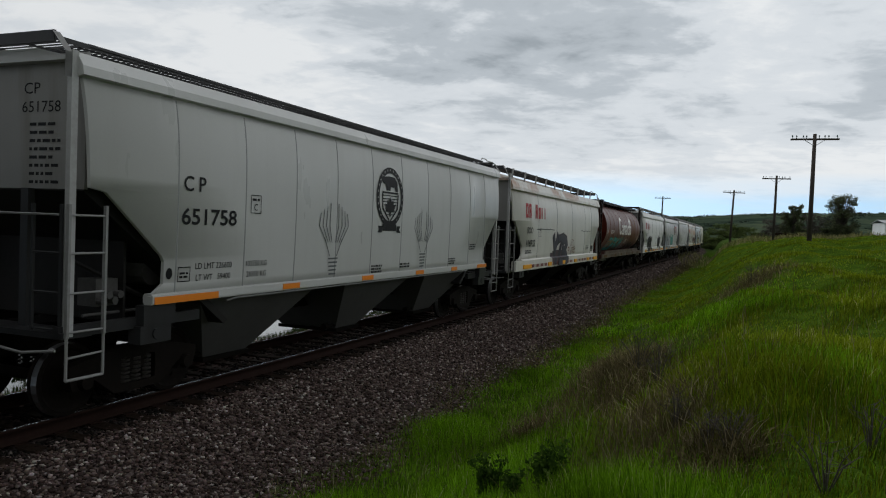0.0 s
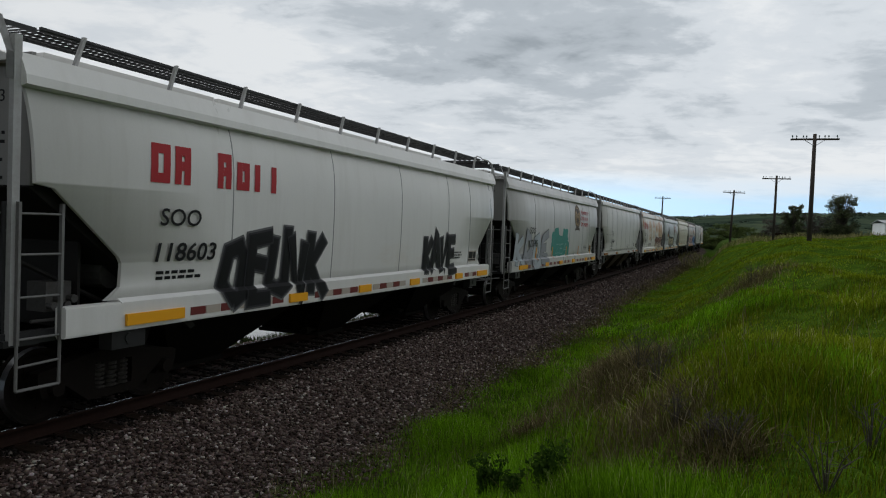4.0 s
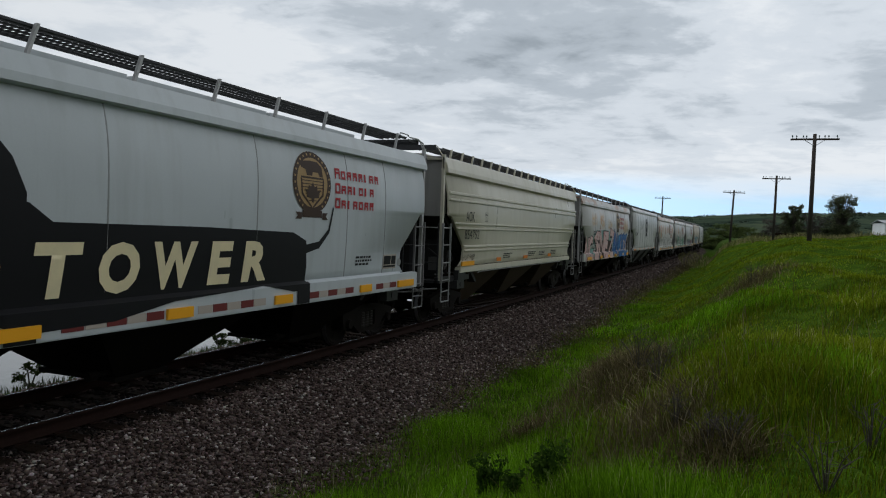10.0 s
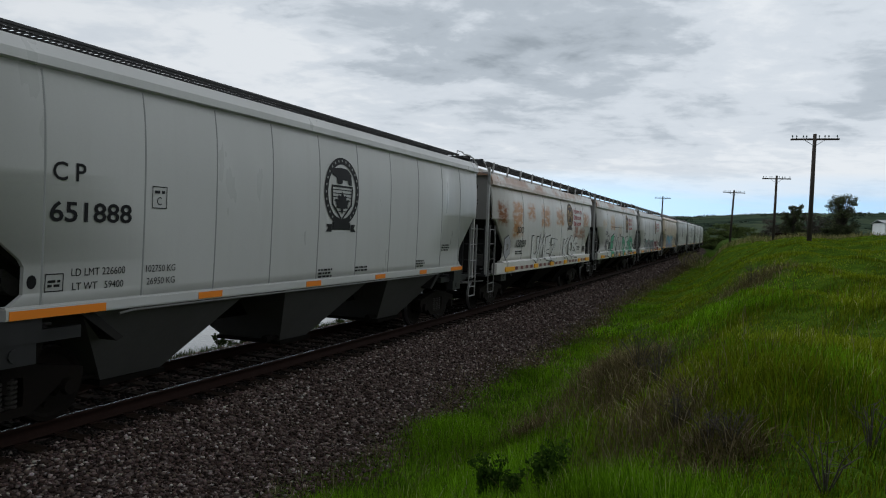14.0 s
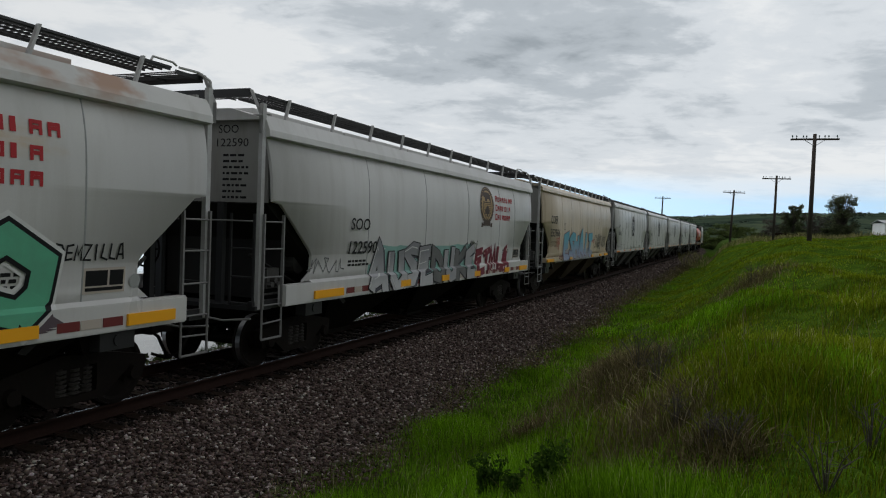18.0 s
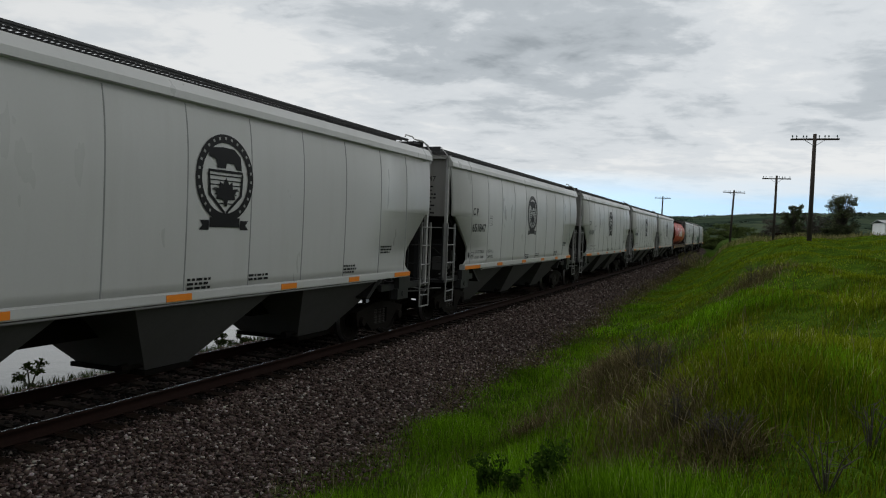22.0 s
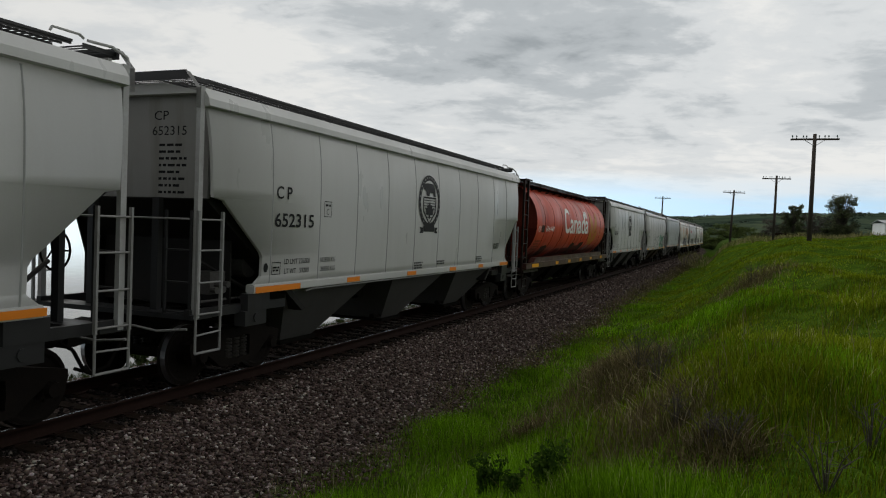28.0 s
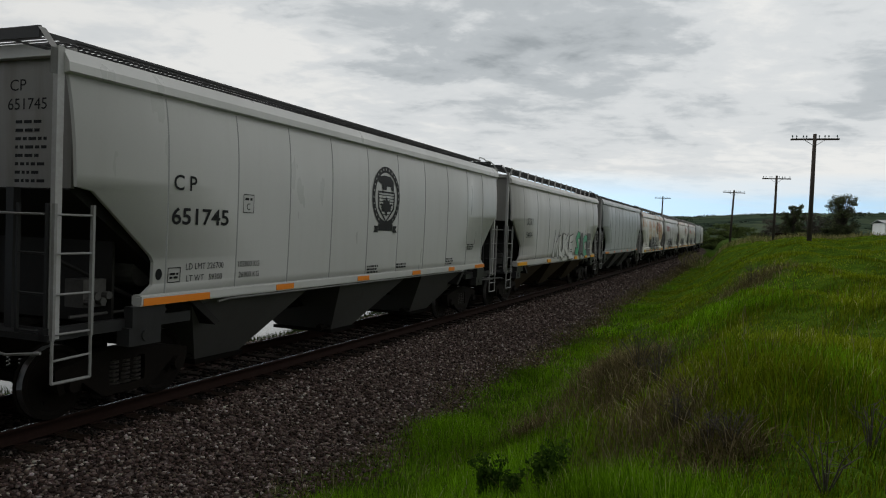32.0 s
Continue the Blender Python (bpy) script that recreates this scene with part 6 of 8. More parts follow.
GLYPHS = {
    "A": (((0, 0), (0.40, 1), (0.62, 1), (1, 0)), ((0.18, 0.34), (0.84, 0.34))),
    "B": (((0.05, 0), (0.05, 1), (0.7, 0.98), (0.9, 0.78), (0.55, 0.54), (0.98, 0.28), (0.7, 0.0), (0.05, 0.02)),),
    "C": (((1, 0.86), (0.5, 1), (0.05, 0.72), (0.05, 0.28), (0.5, 0), (1, 0.12)),),
    "D": (((0.05, 0), (0.05, 1), (0.62, 0.95), (1, 0.6), (0.92, 0.25), (0.55, 0), (0.05, 0.02)),),
    "E": (((1, 1), (0.12, 0.94), (0.08, 0.05), (1, 0)), ((0.1, 0.5), (0.82, 0.54))),
    "F": (((1, 1), (0.1, 0.94), (0.05, 0)), ((0.1, 0.5), (0.8, 0.52))),
    "H": (((0.05, 0), (0.08, 1)), ((0.95, 0), (0.92, 1)), ((0.05, 0.48), (0.95, 0.54))),
    "I": (((0.5, 0), (0.5, 1)),),
    "J": (((0.2, 1), (0.95, 1), (0.8, 0.2), (0.45, 0), (0.05, 0.2)),),
    "K": (((0.08, 0), (0.08, 1)), ((0.95, 1), (0.2, 0.46), (1, 0))),
    "L": (((0.25, 1), (0.05, 0.06), (1, 0.02)),),
    "M": (((0, 0), (0.15, 1), (0.5, 0.35), (0.85, 1), (1, 0)),),
    "N": (((0.02, 0), (0.08, 1), (0.88, 0.04), (0.98, 1)),),
    "O": (((0.5, 0.02), (0.06, 0.3), (0.12, 0.8), (0.55, 1), (0.95, 0.7), (0.9, 0.25), (0.5, 0.02)),),
    "P": (((0.08, 0), (0.08, 1), (0.75, 0.96), (0.95, 0.7), (0.7, 0.46), (0.1, 0.46)),),
    "R": (((0.08, 0), (0.08, 1), (0.78, 0.96), (0.9, 0.7), (0.35, 0.5), (1, 0)),),
    "S": (((1, 0.92), (0.5, 1), (0.08, 0.76), (0.88, 0.36), (0.6, 0.02), (0, 0.08)),),
    "T": (((0, 0.96), (1, 1)), ((0.5, 0.95), (0.48, 0))),
    "U": (((0.05, 1), (0.08, 0.2), (0.5, 0), (0.92, 0.2), (0.95, 1)),),
    "V": (((0.02, 1), (0.5, 0), (0.98, 1)),),
    "W": (((0, 1), (0.2, 0), (0.5, 0.7), (0.8, 0), (1, 1)),),
    "X": (((0.02, 1), (0.98, 0)), ((0.05, 0), (0.95, 1))),
    "Y": (((0.02, 1), (0.5, 0.5), (0.98, 1)), ((0.5, 0.5), (0.45, 0))),
    "Z": (((0.02, 0.95), (0.98, 1), (0.05, 0.05), (1, 0)),),
}


def wild(car, kind, L, word, y0, y1, z0, z1, fills, edge, seed, thick=0.17, rim=0.045, halo=None, shade=None, glint=None, specks=None, jag=0.06, cloud=None):
    """A graffiti word in heavy spray letters: drop shadow, halo, outline, fill, highlights and bubbles in layers."""
    rg = random.Random(seed)
    n, h = len(word), z1 - z0
    cw = (y1 - y0) / n
    if cloud:
        spray_cloud(car, kind, L, y0 - 0.25, y1 + 0.2, z0, z1 + 0.22, cloud, seed)
    for i, ch in enumerate(word):
        tilt, up = rg.uniform(-0.10, 0.14), rg.uniform(-0.05, 0.07) * h
        grow_x = rg.uniform(0.96, 1.10)
        lines = []
        for line in GLYPHS[ch]:
            lines.append([(cw * (i + 0.5 + (u - 0.5) * 0.80 * grow_x + tilt * (v - 0.5) + rg.uniform(-jag, jag)), h * (0.09 + 0.82 * v) + up + rg.uniform(-jag, jag) * h) for u, v in line])
        w = min(thick * cw * 0.80, thick * h * 0.66)
        lift = 0.014 * (i % 2)
        layers = [("graffiti_outline", edge, rim, 0.0135, (0, 0)), ("graffiti_letter", fills[i % len(fills)], 0.0, 0.019, (0, 0))]
        if halo:
            layers.insert(0, ("graffiti_halo", halo, rim * 2.0, 0.0092, (0, 0)))
        if shade:
            layers.insert(0, ("graffiti_shade", shade, rim, 0.0066, (cw * 0.10, -h * 0.06)))
        for name, mat, grow, off, (du, dv) in layers:
            bm = bmesh.new()
            for k, line in enumerate(lines):
                ribbon(bm, [(u + du, v + dv) for u, v in line], w, 0.0008 * k + (0.0004 * i if name in ("graffiti_halo", "graffiti_shade") else 0.0), grow)
            mark(car, name, bm, kind, y0, z0, off + (lift if name in ("graffiti_outline", "graffiti_letter") else 0.0), mat, L)
        if glint:
            bm = bmesh.new()
            for k, line in enumerate(lines):
                ribbon(bm, [(u - w * 0.62, v + w * 0.25) for u, v in line[:3]], 0.010, 0.0008 * k)
            mark(car, "graffiti_highlight", bm, kind, y0, z0, 0.0235 + lift, glint, L)
        if specks:
            bm = bmesh.new()
            for k in range(3):
                line = rg.choice(lines)
                u, v = rg.choice(line)
                r = rg.uniform(0.25, 0.5) * w
                ellipse(bm, u + rg.uniform(-0.3, 0.3) * w, v + rg.uniform(-0.3, 0.3) * w, r, r, 12)
                for q in list(bm.verts)[-12:]:
                    q.co.z = 0.0008 * k
            mark(car, "graffiti_speck", bm, kind, y0, z0, 0.0240 + lift, specks, L)


def spray_cloud(car, kind, L, y0, y1, z0, z1, mat, seed):
    """A ragged patch of background spray."""
    rg = random.Random(seed + 400)
    w, h, n = y1 - y0, z1 - z0, 60
    pts = []
    for k in range(n):
        t = k * math.tau / n
        r = 1 + rg.uniform(-0.09, 0.07) + 0.05 * math.sin(5 * t + seed)
        pts.append((w / 2 + w * 0.5 * math.copysign(abs(math.cos(t)) ** 0.4, math.cos(t)) * r, h / 2 + h * 0.5 * math.copysign(abs(math.sin(t)) ** 0.4, math.sin(t)) * r))
    mark(car, "paint_cloud", poly(bmesh.new(), pts), kind, y0, z0, 0.003 + 0.0009 * (seed % 4), mat, L)


def tag(car, kind, L, text, y, z, h, w, mat, seed, thin=0.014):
    """A quick hand-drawn tag: thin loose letters."""
    rg = random.Random(seed)
    n = len(text)
    step = w / n
    bm = bmesh.new()
    k = 0
    for i, ch in enumerate(text):
        for line in GLYPHS.get(ch, ()):
            pts = [(step * (i + 0.08 + 0.84 * u + 0.15 * v + rg.uniform(-0.06, 0.06)), h * (v + rg.uniform(-0.08, 0.08))) for u, v in line]
            ribbon(bm, pts, thin, 0.0006 * (k % 8))
            k += 1
    mark(car, "tag", bm, kind, y, z, 0.009, mat, L)


def scribble(car, kind, L, y0, y1, z0, z1, mat, seed, n=26, w=0.010):
    """A thin marker tag."""
    rg = random.Random(seed)
    bm = bmesh.new()
    p = (0.0, (z1 - z0) * 0.3)
    for k in range(n):
        q = (min(y1 - y0, max(0, (y1 - y0) * (k + 1) / n + rg.uniform(-0.12, 0.12))), rg.uniform(0, z1 - z0))
        before = len(bm.verts)
        stroke_shape(bm, p, q, w, w)
        for v in list(bm.verts)[before:]:
            v.co.z = 0.0005 * (k % 9)
        p = q
    mark(car, "tag", bm, kind, y0, z0, 0.010, mat, L)


def frame_box(car, kind, L, y, z, w, h, mat, text=""):
    bm = bmesh.new()
    s = 0.012
    for r in ((0, w, 0, s), (0, w, h - s, h), (0, s, s, h - s), (w - s, w, s, h - s)):
        rect(bm, *r)
    mark(car, "stencil_box", bm, kind, y, z, 0.010, mat, L)
    mark(car, "stencil", letters(text, h * 0.36, h * 0.3) if text else small_print(2, w * 0.7, h * 0.14, int(y * 100)), kind, y + w * 0.32 if text else y + w * 0.15, z + h * 0.16 if text else z + h * 0.5, 0.010, mat, L)
    if text:
        mark(car, "stencil", small_print(1, w * 0.66, h * 0.13, 3), kind, y + w * 0.17, z + h * 0.68, 0.010, mat, L)


def sticker(car, kind, L, y, z):
    """The black service stencil panel near the trailing end."""
    bm = bmesh.new()
    rect(bm, 0, 0.62, 0, 0.30)
    mark(car, "stencil_panel", bm, kind, y, z, 0.008, M_WHITE, L)
    bm = bmesh.new()
    rect(bm, 0.03, 0.35, 0.09, 0.27)
    rect(bm, 0.38, 0.59, 0.09, 0.27)
    rect(bm, 0.03, 0.59, 0.03, 0.07)
    mark(car, "stencil", bm, kind, y, z, 0.011, M_INK, L)
    mark(car, "stencil", ellipse(bmesh.new(), 0.78, 0.12, 0.09, 0.09, 16), kind, y, z, 0.010, P_SEAM, L)


def end_number(car, L, number, owner="CP"):
    """The car's number and rows of print on the leading end wall."""
    y = -L / 2 + 0.16 - 0.004
    bm = letters(number, 0.13, 0.62) if number else small_print(1, 0.6, 0.12, 2)
    co = [(bm, 0.45, 3.70)]
    co.append((letters(owner, 0.13, 0.13 * len(owner)), 0.48, 3.92))
    co.append((small_print(8, 0.50, 0.036, 5, 2.7), 0.58, 3.54))
    for b, x, z in co:
        for v in b.verts:
            v.co = (x + v.co.x, y, z + v.co.y)
        tagged(part("end_lettering", b, M_INK, car), kind="stuff")


SKETCH = plain("chalk_grey_line", (0.12, 0.125, 0.13), 0.7)


def grey_hopper_marks(car, number, weights, sketches=False):
    L, k = 15.5, "A"
    mark(car, "reporting_mark", letters("C P", 0.20, 0.44, 0.0, 0.012), k, 1.64, 2.88, 0.010, M_INK, L)
    mark(car, "number", letters(number, 0.22, 1.16, 0.0, 0.016) if number else small_print(1, 1.1, 0.2, 9), k, 1.61, 2.43, 0.010, M_INK, L)
    frame_box(car, k, L, 3.10, 2.62, 0.26, 0.28, M_INK, "C")
    a, b, c, d = weights
    mark(car, "load_limit", letters("LD LMT " + a, 0.085, 0.78), k, 1.92, 1.82, 0.010, M_INK, L)
    mark(car, "light_weight", letters("LT WT   " + b, 0.085, 0.74), k, 1.94, 1.66, 0.010, M_INK, L)
    mark(car, "load_limit", letters(c + " KG", 0.085, 0.52), k, 3.04, 1.82, 0.010, M_INK, L)
    mark(car, "light_weight", letters(d + " KG", 0.085, 0.50), k, 3.06, 1.66, 0.010, M_INK, L)
    frame_box(car, k, L, 1.58, 1.66, 0.24, 0.20, M_INK)
    mark(car, "stencil", ellipse(bmesh.new(), 0, 0, 0.06, 0.075, 14), k, 1.42, 1.78, 0.010, M_INK, L)
    for y, z, r in ((7.15, 1.66, 3), (8.5, 1.66, 2), (11.4, 1.70, 3), (12.9, 2.05, 3)):
        mark(car, "small_print", small_print(r, 0.5, 0.035, int(y * 7)), k, y, z, 0.010, M_INK, L)
    emblem(car, k, L, 7.88, 3.10, 1.28, 1.36, M_INK)
    end_number(car, L, number)
    if sketches:
        for y in (5.6, 9.7):
            bm = bmesh.new()
            for sg in (1, -1):
                for i in range(4):
                    stroke_shape(bm, (sg * (0.06 + 0.07 * i), 0.25), (sg * (0.16 + 0.12 * i), 0.55), 0.012, 0.012)
                    stroke_shape(bm, (sg * (0.16 + 0.12 * i), 0.55), (sg * (0.14 + 0.11 * i), 0.95 - 0.06 * i), 0.012, 0.012)
                stroke_shape(bm, (sg * 0.12, 0.0), (sg * 0.30, 0.30), 0.012, 0.012)
            for i in range(5):
                rect(bm, -0.17 + 0.012 * i, 0.17 - 0.012 * i, -0.06 - 0.07 * i, -0.03 - 0.07 * i)
            mark(car, "chalk_drawing", bm, k, y, 1.92, 0.010, SKETCH, L)


def white_hopper_marks(car, number, brand, kind="B", L=15.75, ink=M_INK, y=2.62, weights=None):
    if number:
        mark(car, "reporting_mark", letters("SOO", 0.22, 0.78, 0.12, 0.012), kind, y, 2.41, 0.036, ink, L)
        mark(car, "number", letters(number, 0.24, 1.18, 0.18, 0.018), kind, y - 0.06, 1.95, 0.036, ink, L)
        end_number(car, L, number, "SOO")
    if weights:
        mark(car, "load_limit", letters("Ld Lmt  " + weights[0] + " LO", 0.085, 1.05, 0.15), kind, y - 0.08, 1.76, 0.010, ink, L)
        mark(car, "light_weight", letters("Lt Wt     " + weights[1], 0.085, 0.85, 0.15), kind, y - 0.10, 1.61, 0.010, ink, L)
    else:
        mark(car, "small_print", small_print(2, 0.85, 0.042, len(number)), kind, y, 1.78, 0.010, ink, L)
    if brand == "badge":
        emblem(car, kind, L, 10.75, 3.20, 1.22, 1.16, M_BROWNINK, M_GOLD)
        for k, word in enumerate(("CANADIAN", "PACIFIC", "RAILWAY")):
            brand_word(car, kind, L, 11.50, 3.33 - 0.27 * k, word, 0.19, 0.225 * len(word), 0.042)
    elif brand == "wordmark":
        brand_word(car, kind, L, y - 0.2, 2.95, "CP Rail", 0.50, 3.0, 0.125, 0.06)
    sticker(car, kind, L, 13.6, 1.60)
    mark(car, "small_print", small_print(3, 0.7, 0.04, 8), kind, 12.4, 1.85, 0.010, ink, L)


def tint(name, c, top=None, z0=0.0, z1=1.0):
    """Sprayed paint, uneven in density; with a second colour it fades from one to the other up the side."""
    m = plain(name, c, 0.55)
    nt = m.node_tree
    b = nt.nodes["Principled BSDF"]
    tc = nt.nodes.new("ShaderNodeTexCoord")
    n = nt.nodes.new("ShaderNodeTexNoise")
    n.inputs["Scale"].default_value, n.inputs["Detail"].default_value, n.inputs["Roughness"].default_value = 2.6, 6.0, 0.65
    nt.links.new(tc.outputs["Object"], n.inputs["Vector"])
    r = nt.nodes.new("ShaderNodeMapRange")
    r.inputs["From Min"].default_value, r.inputs["From Max"].default_value = 0.42, 0.75
    r.inputs["To Max"].default_value = 0.6
    nt.links.new(n.outputs["Fac"], r.inputs["Value"])
    x = nt.nodes.new("ShaderNodeMix")
    x.data_type = "RGBA"
    x.inputs["A"].default_value = (*c, 1)
    nt.links.new(r.outputs[0], x.inputs["Factor"])
    grey = sum(c) / 3
    x.inputs["B"].default_value = (*(v * 0.62 + grey * 0.16 for v in c), 1)
    last = x.outputs["Result"]
    if top:
        z = nt.nodes.new("ShaderNodeSeparateXYZ")
        nt.links.new(tc.outputs["Object"], z.inputs[0])
        a = nt.nodes.new("ShaderNodeMath")
        a.operation = "MULTIPLY_ADD"
        a.inputs[1].default_value = 0.3
        nt.links.new(n.outputs["Fac"], a.inputs[0])
        nt.links.new(z.outputs[2], a.inputs[2])
        f = nt.nodes.new("ShaderNodeMapRange")
        f.inputs["From Min"].default_value, f.inputs["From Max"].default_value = z0 + 0.15, z1 + 0.15
        nt.links.new(a.outputs[0], f.inputs["Value"])
        y = nt.nodes.new("ShaderNodeMix")
        y.data_type = "RGBA"
        nt.links.new(f.outputs[0], y.inputs["Factor"])
        nt.links.new(last, y.inputs["A"])
        y.inputs["B"].default_value = (*top, 1)
        last = y.outputs["Result"]
    nt.links.new(last, b.inputs["Base Color"])
    return m


G_TEAL = tint("teal_spray", (0.04, 0.235, 0.20))
G_TEAL2 = tint("pale_teal_spray", (0.075, 0.34, 0.33))
G_PINK = tint("dusty_pink_spray", (0.57, 0.39, 0.36))
G_BLUE = tint("deep_blue_spray", (0.03, 0.12, 0.33))
G_SKY = tint("pale_blue_spray", (0.17, 0.33, 0.44))
G_GREEN = tint("sea_green_spray", (0.10, 0.36, 0.22))
G_CHROME = tint("silver_spray", (0.30, 0.30, 0.31))
G_DARK = tint("charcoal_spray", (0.035, 0.035, 0.04))
G_SLATE = tint("slate_spray", (0.06, 0.06, 0.075))
G_WHITE = tint("white_spray", (0.58, 0.58, 0.56))
G_WINE = tint("maroon_spray", (0.16, 0.02, 0.035))
G_RUST = tint("brick_brown_spray", (0.19, 0.065, 0.035))
G_SAND = tint("pale_sand_spray", (0.45, 0.37, 0.25))
G_CREAM = tint("cream_spray", (0.72, 0.62, 0.38))
G_RED = tint("red_spray", (0.40, 0.04, 0.03))
G_MINT = tint("mint_haze_spray", (0.20, 0.36, 0.32))
G_AMBER = tint("amber_spray", (0.62, 0.28, 0.03))
G_TAN = tint("dog_tan_spray", (0.42, 0.17, 0.07))
G_SMUDGE = tint("grey_smudge", (0.13, 0.13, 0.13))
G_HAZE = tint("thin_grey_spray", (0.27, 0.28, 0.30))
G_PALEHAZE = tint("thin_blue_grey_spray", (0.36, 0.40, 0.43))
G_FADE = tint("brown_over_sand_spray", (0.50, 0.41, 0.28), (0.15, 0.05, 0.03), 1.55, 1.95)
G_AQUA = tint("blue_over_lavender_spray", (0.27, 0.31, 0.42), (0.10, 0.30, 0.38), 1.5, 2.2)
G_STEEL = tint("silver_fade_spray", (0.42, 0.42, 0.43), (0.20, 0.20, 0.21), 1.3, 1.9)
G_BRUISE = tint("dark_brown_shade_spray", (0.055, 0.032, 0.028))
G_ROSE = tint("rose_spot_spray", (0.40, 0.14, 0.15))
G_CYAN = tint("cyan_spot_spray", (0.06, 0.26, 0.42))
G_PLUM = tint("plum_smoke_spray", (0.10, 0.075, 0.085))


def painted_dog(car):
    """A long low dog in plain flat shapes, with one word along its body."""
    k, L = "B", 15.75
    bm = bmesh.new()
    body = [(4.72, 1.42), (5.2, 1.24), (6.4, 1.26), (7.4, 1.42), (9.4, 1.50), (10.2, 1.36), (10.62, 1.38), (10.66, 1.75), (10.6, 2.20), (10.2, 2.34), (8.0, 2.40), (5.55, 2.42), (5.25, 2.62), (4.55, 2.62), (4.66, 2.0)]
    poly(bm, [(u - 4.7, v - 1.3) for u, v in body])
    mark(car, "painted_dog_body", bm, k, 4.7, 1.3, 0.008, M_INK, L, "black painted dog body")
    bm = bmesh.new()
    head = [(3.28, 2.52), (3.36, 2.70), (3.72, 2.88), (4.02, 2.98), (4.10, 3.22), (4.45, 3.42), (4.80, 3.34), (5.05, 3.08), (5.22, 2.72), (5.22, 2.44), (4.98, 2.36), (4.60, 2.44), (4.10, 2.40), (3.60, 2.36)]
    poly(bm, [(u - 4, v - 2.5) for u, v in head])
    mark(car, "painted_dog_head", bm, k, 4.0, 2.5, 0.010, M_INK, L)
    bm = bmesh.new()
    poly(bm, [(-0.62, -0.04), (-0.5, 0.06), (-0.1, 0.14), (0.25, 0.10), (0.55, -0.02), (0.30, -0.12), (-0.3, -0.10)])
    poly(bm, [(0.62, -0.16), (0.85, -0.20), (0.95, -0.55), (0.80, -0.95), (0.66, -0.60)])
    mark(car, "painted_dog_muzzle", bm, k, 4.0, 2.5, 0.013, G_TAN, L)
    mark(car, "painted_dog_eye", ellipse(bmesh.new(), 0, 0, 0.06, 0.05, 12), k, 4.38, 2.93, 0.014, M_WHITE, L)
    bm = bmesh.new()
    for a, b, w in (((10.5, 2.05), (11.0, 2.12), 0.09), ((11.0, 2.12), (11.32, 2.36), 0.06), ((11.32, 2.36), (11.46, 2.78), 0.035)):
        stroke_shape(bm, (a[0] - 10, a[1] - 2), (b[0] - 10, b[1] - 2), w, w * 0.7)
    mark(car, "painted_dog_tail", bm, k, 10.0, 2.0, 0.008, M_INK, L)
    bm = bmesh.new()
    for u in (4.95, 10.3):
        rect(bm, u - 5.0, u - 4.62, 0.0, 0.36)
    mark(car, "painted_dog_leg", bm, k, 5.0, 1.14, 0.012, M_INK, L)
    x = 5.32
    for ch, w in zip("TOWER", (0.64, 0.64, 0.82, 0.54, 0.62)):
        mark(car, "graffiti_word", letters(ch, 0.58, w, 0.10, 0.045), k, x, 1.62, 0.016, G_CREAM, L)
        x += w + 0.225


def wheat(car, L, y, z, w, h, mat, line=False):
    """An ear of wheat: two pairs of broad pointed leaves about a bare stem."""
    low = [(0.035, 0.03), (0.26, 0.10), (0.44, 0.22), (0.50, 0.36), (0.50, 0.56), (0.36, 0.46), (0.16, 0.36), (0.035, 0.24)]
    high = [(0.035, 0.34), (0.20, 0.43), (0.40, 0.56), (0.49, 0.70), (0.48, 1.0), (0.30, 0.88), (0.12, 0.70), (0.035, 0.52)]
    for sg in (1, -1):
        for leaf in (low, high):
            bm = bmesh.new()
            pts = [(sg * u * w, v * h) for u, v in leaf]
            if line:
                ribbon(bm, pts + pts[:1], 0.014)
            else:
                poly(bm, pts)
            mark(car, "wheat_leaf", bm, "C", y, z, 0.010, mat, L)


G_FADEDGOLD = tint("faded_wheat_gold", (0.135, 0.055, 0.018))
G_WHEAT = tint("wheat_gold", (0.50, 0.22, 0.05))
G_CHAR = tint("burnt_patch", (0.035, 0.016, 0.012))
G_FADEDLINE = tint("faded_cream_line", (0.60, 0.32, 0.22))
G_SOOTRED = tint("sooted_red_patch", (0.10, 0.022, 0.014))


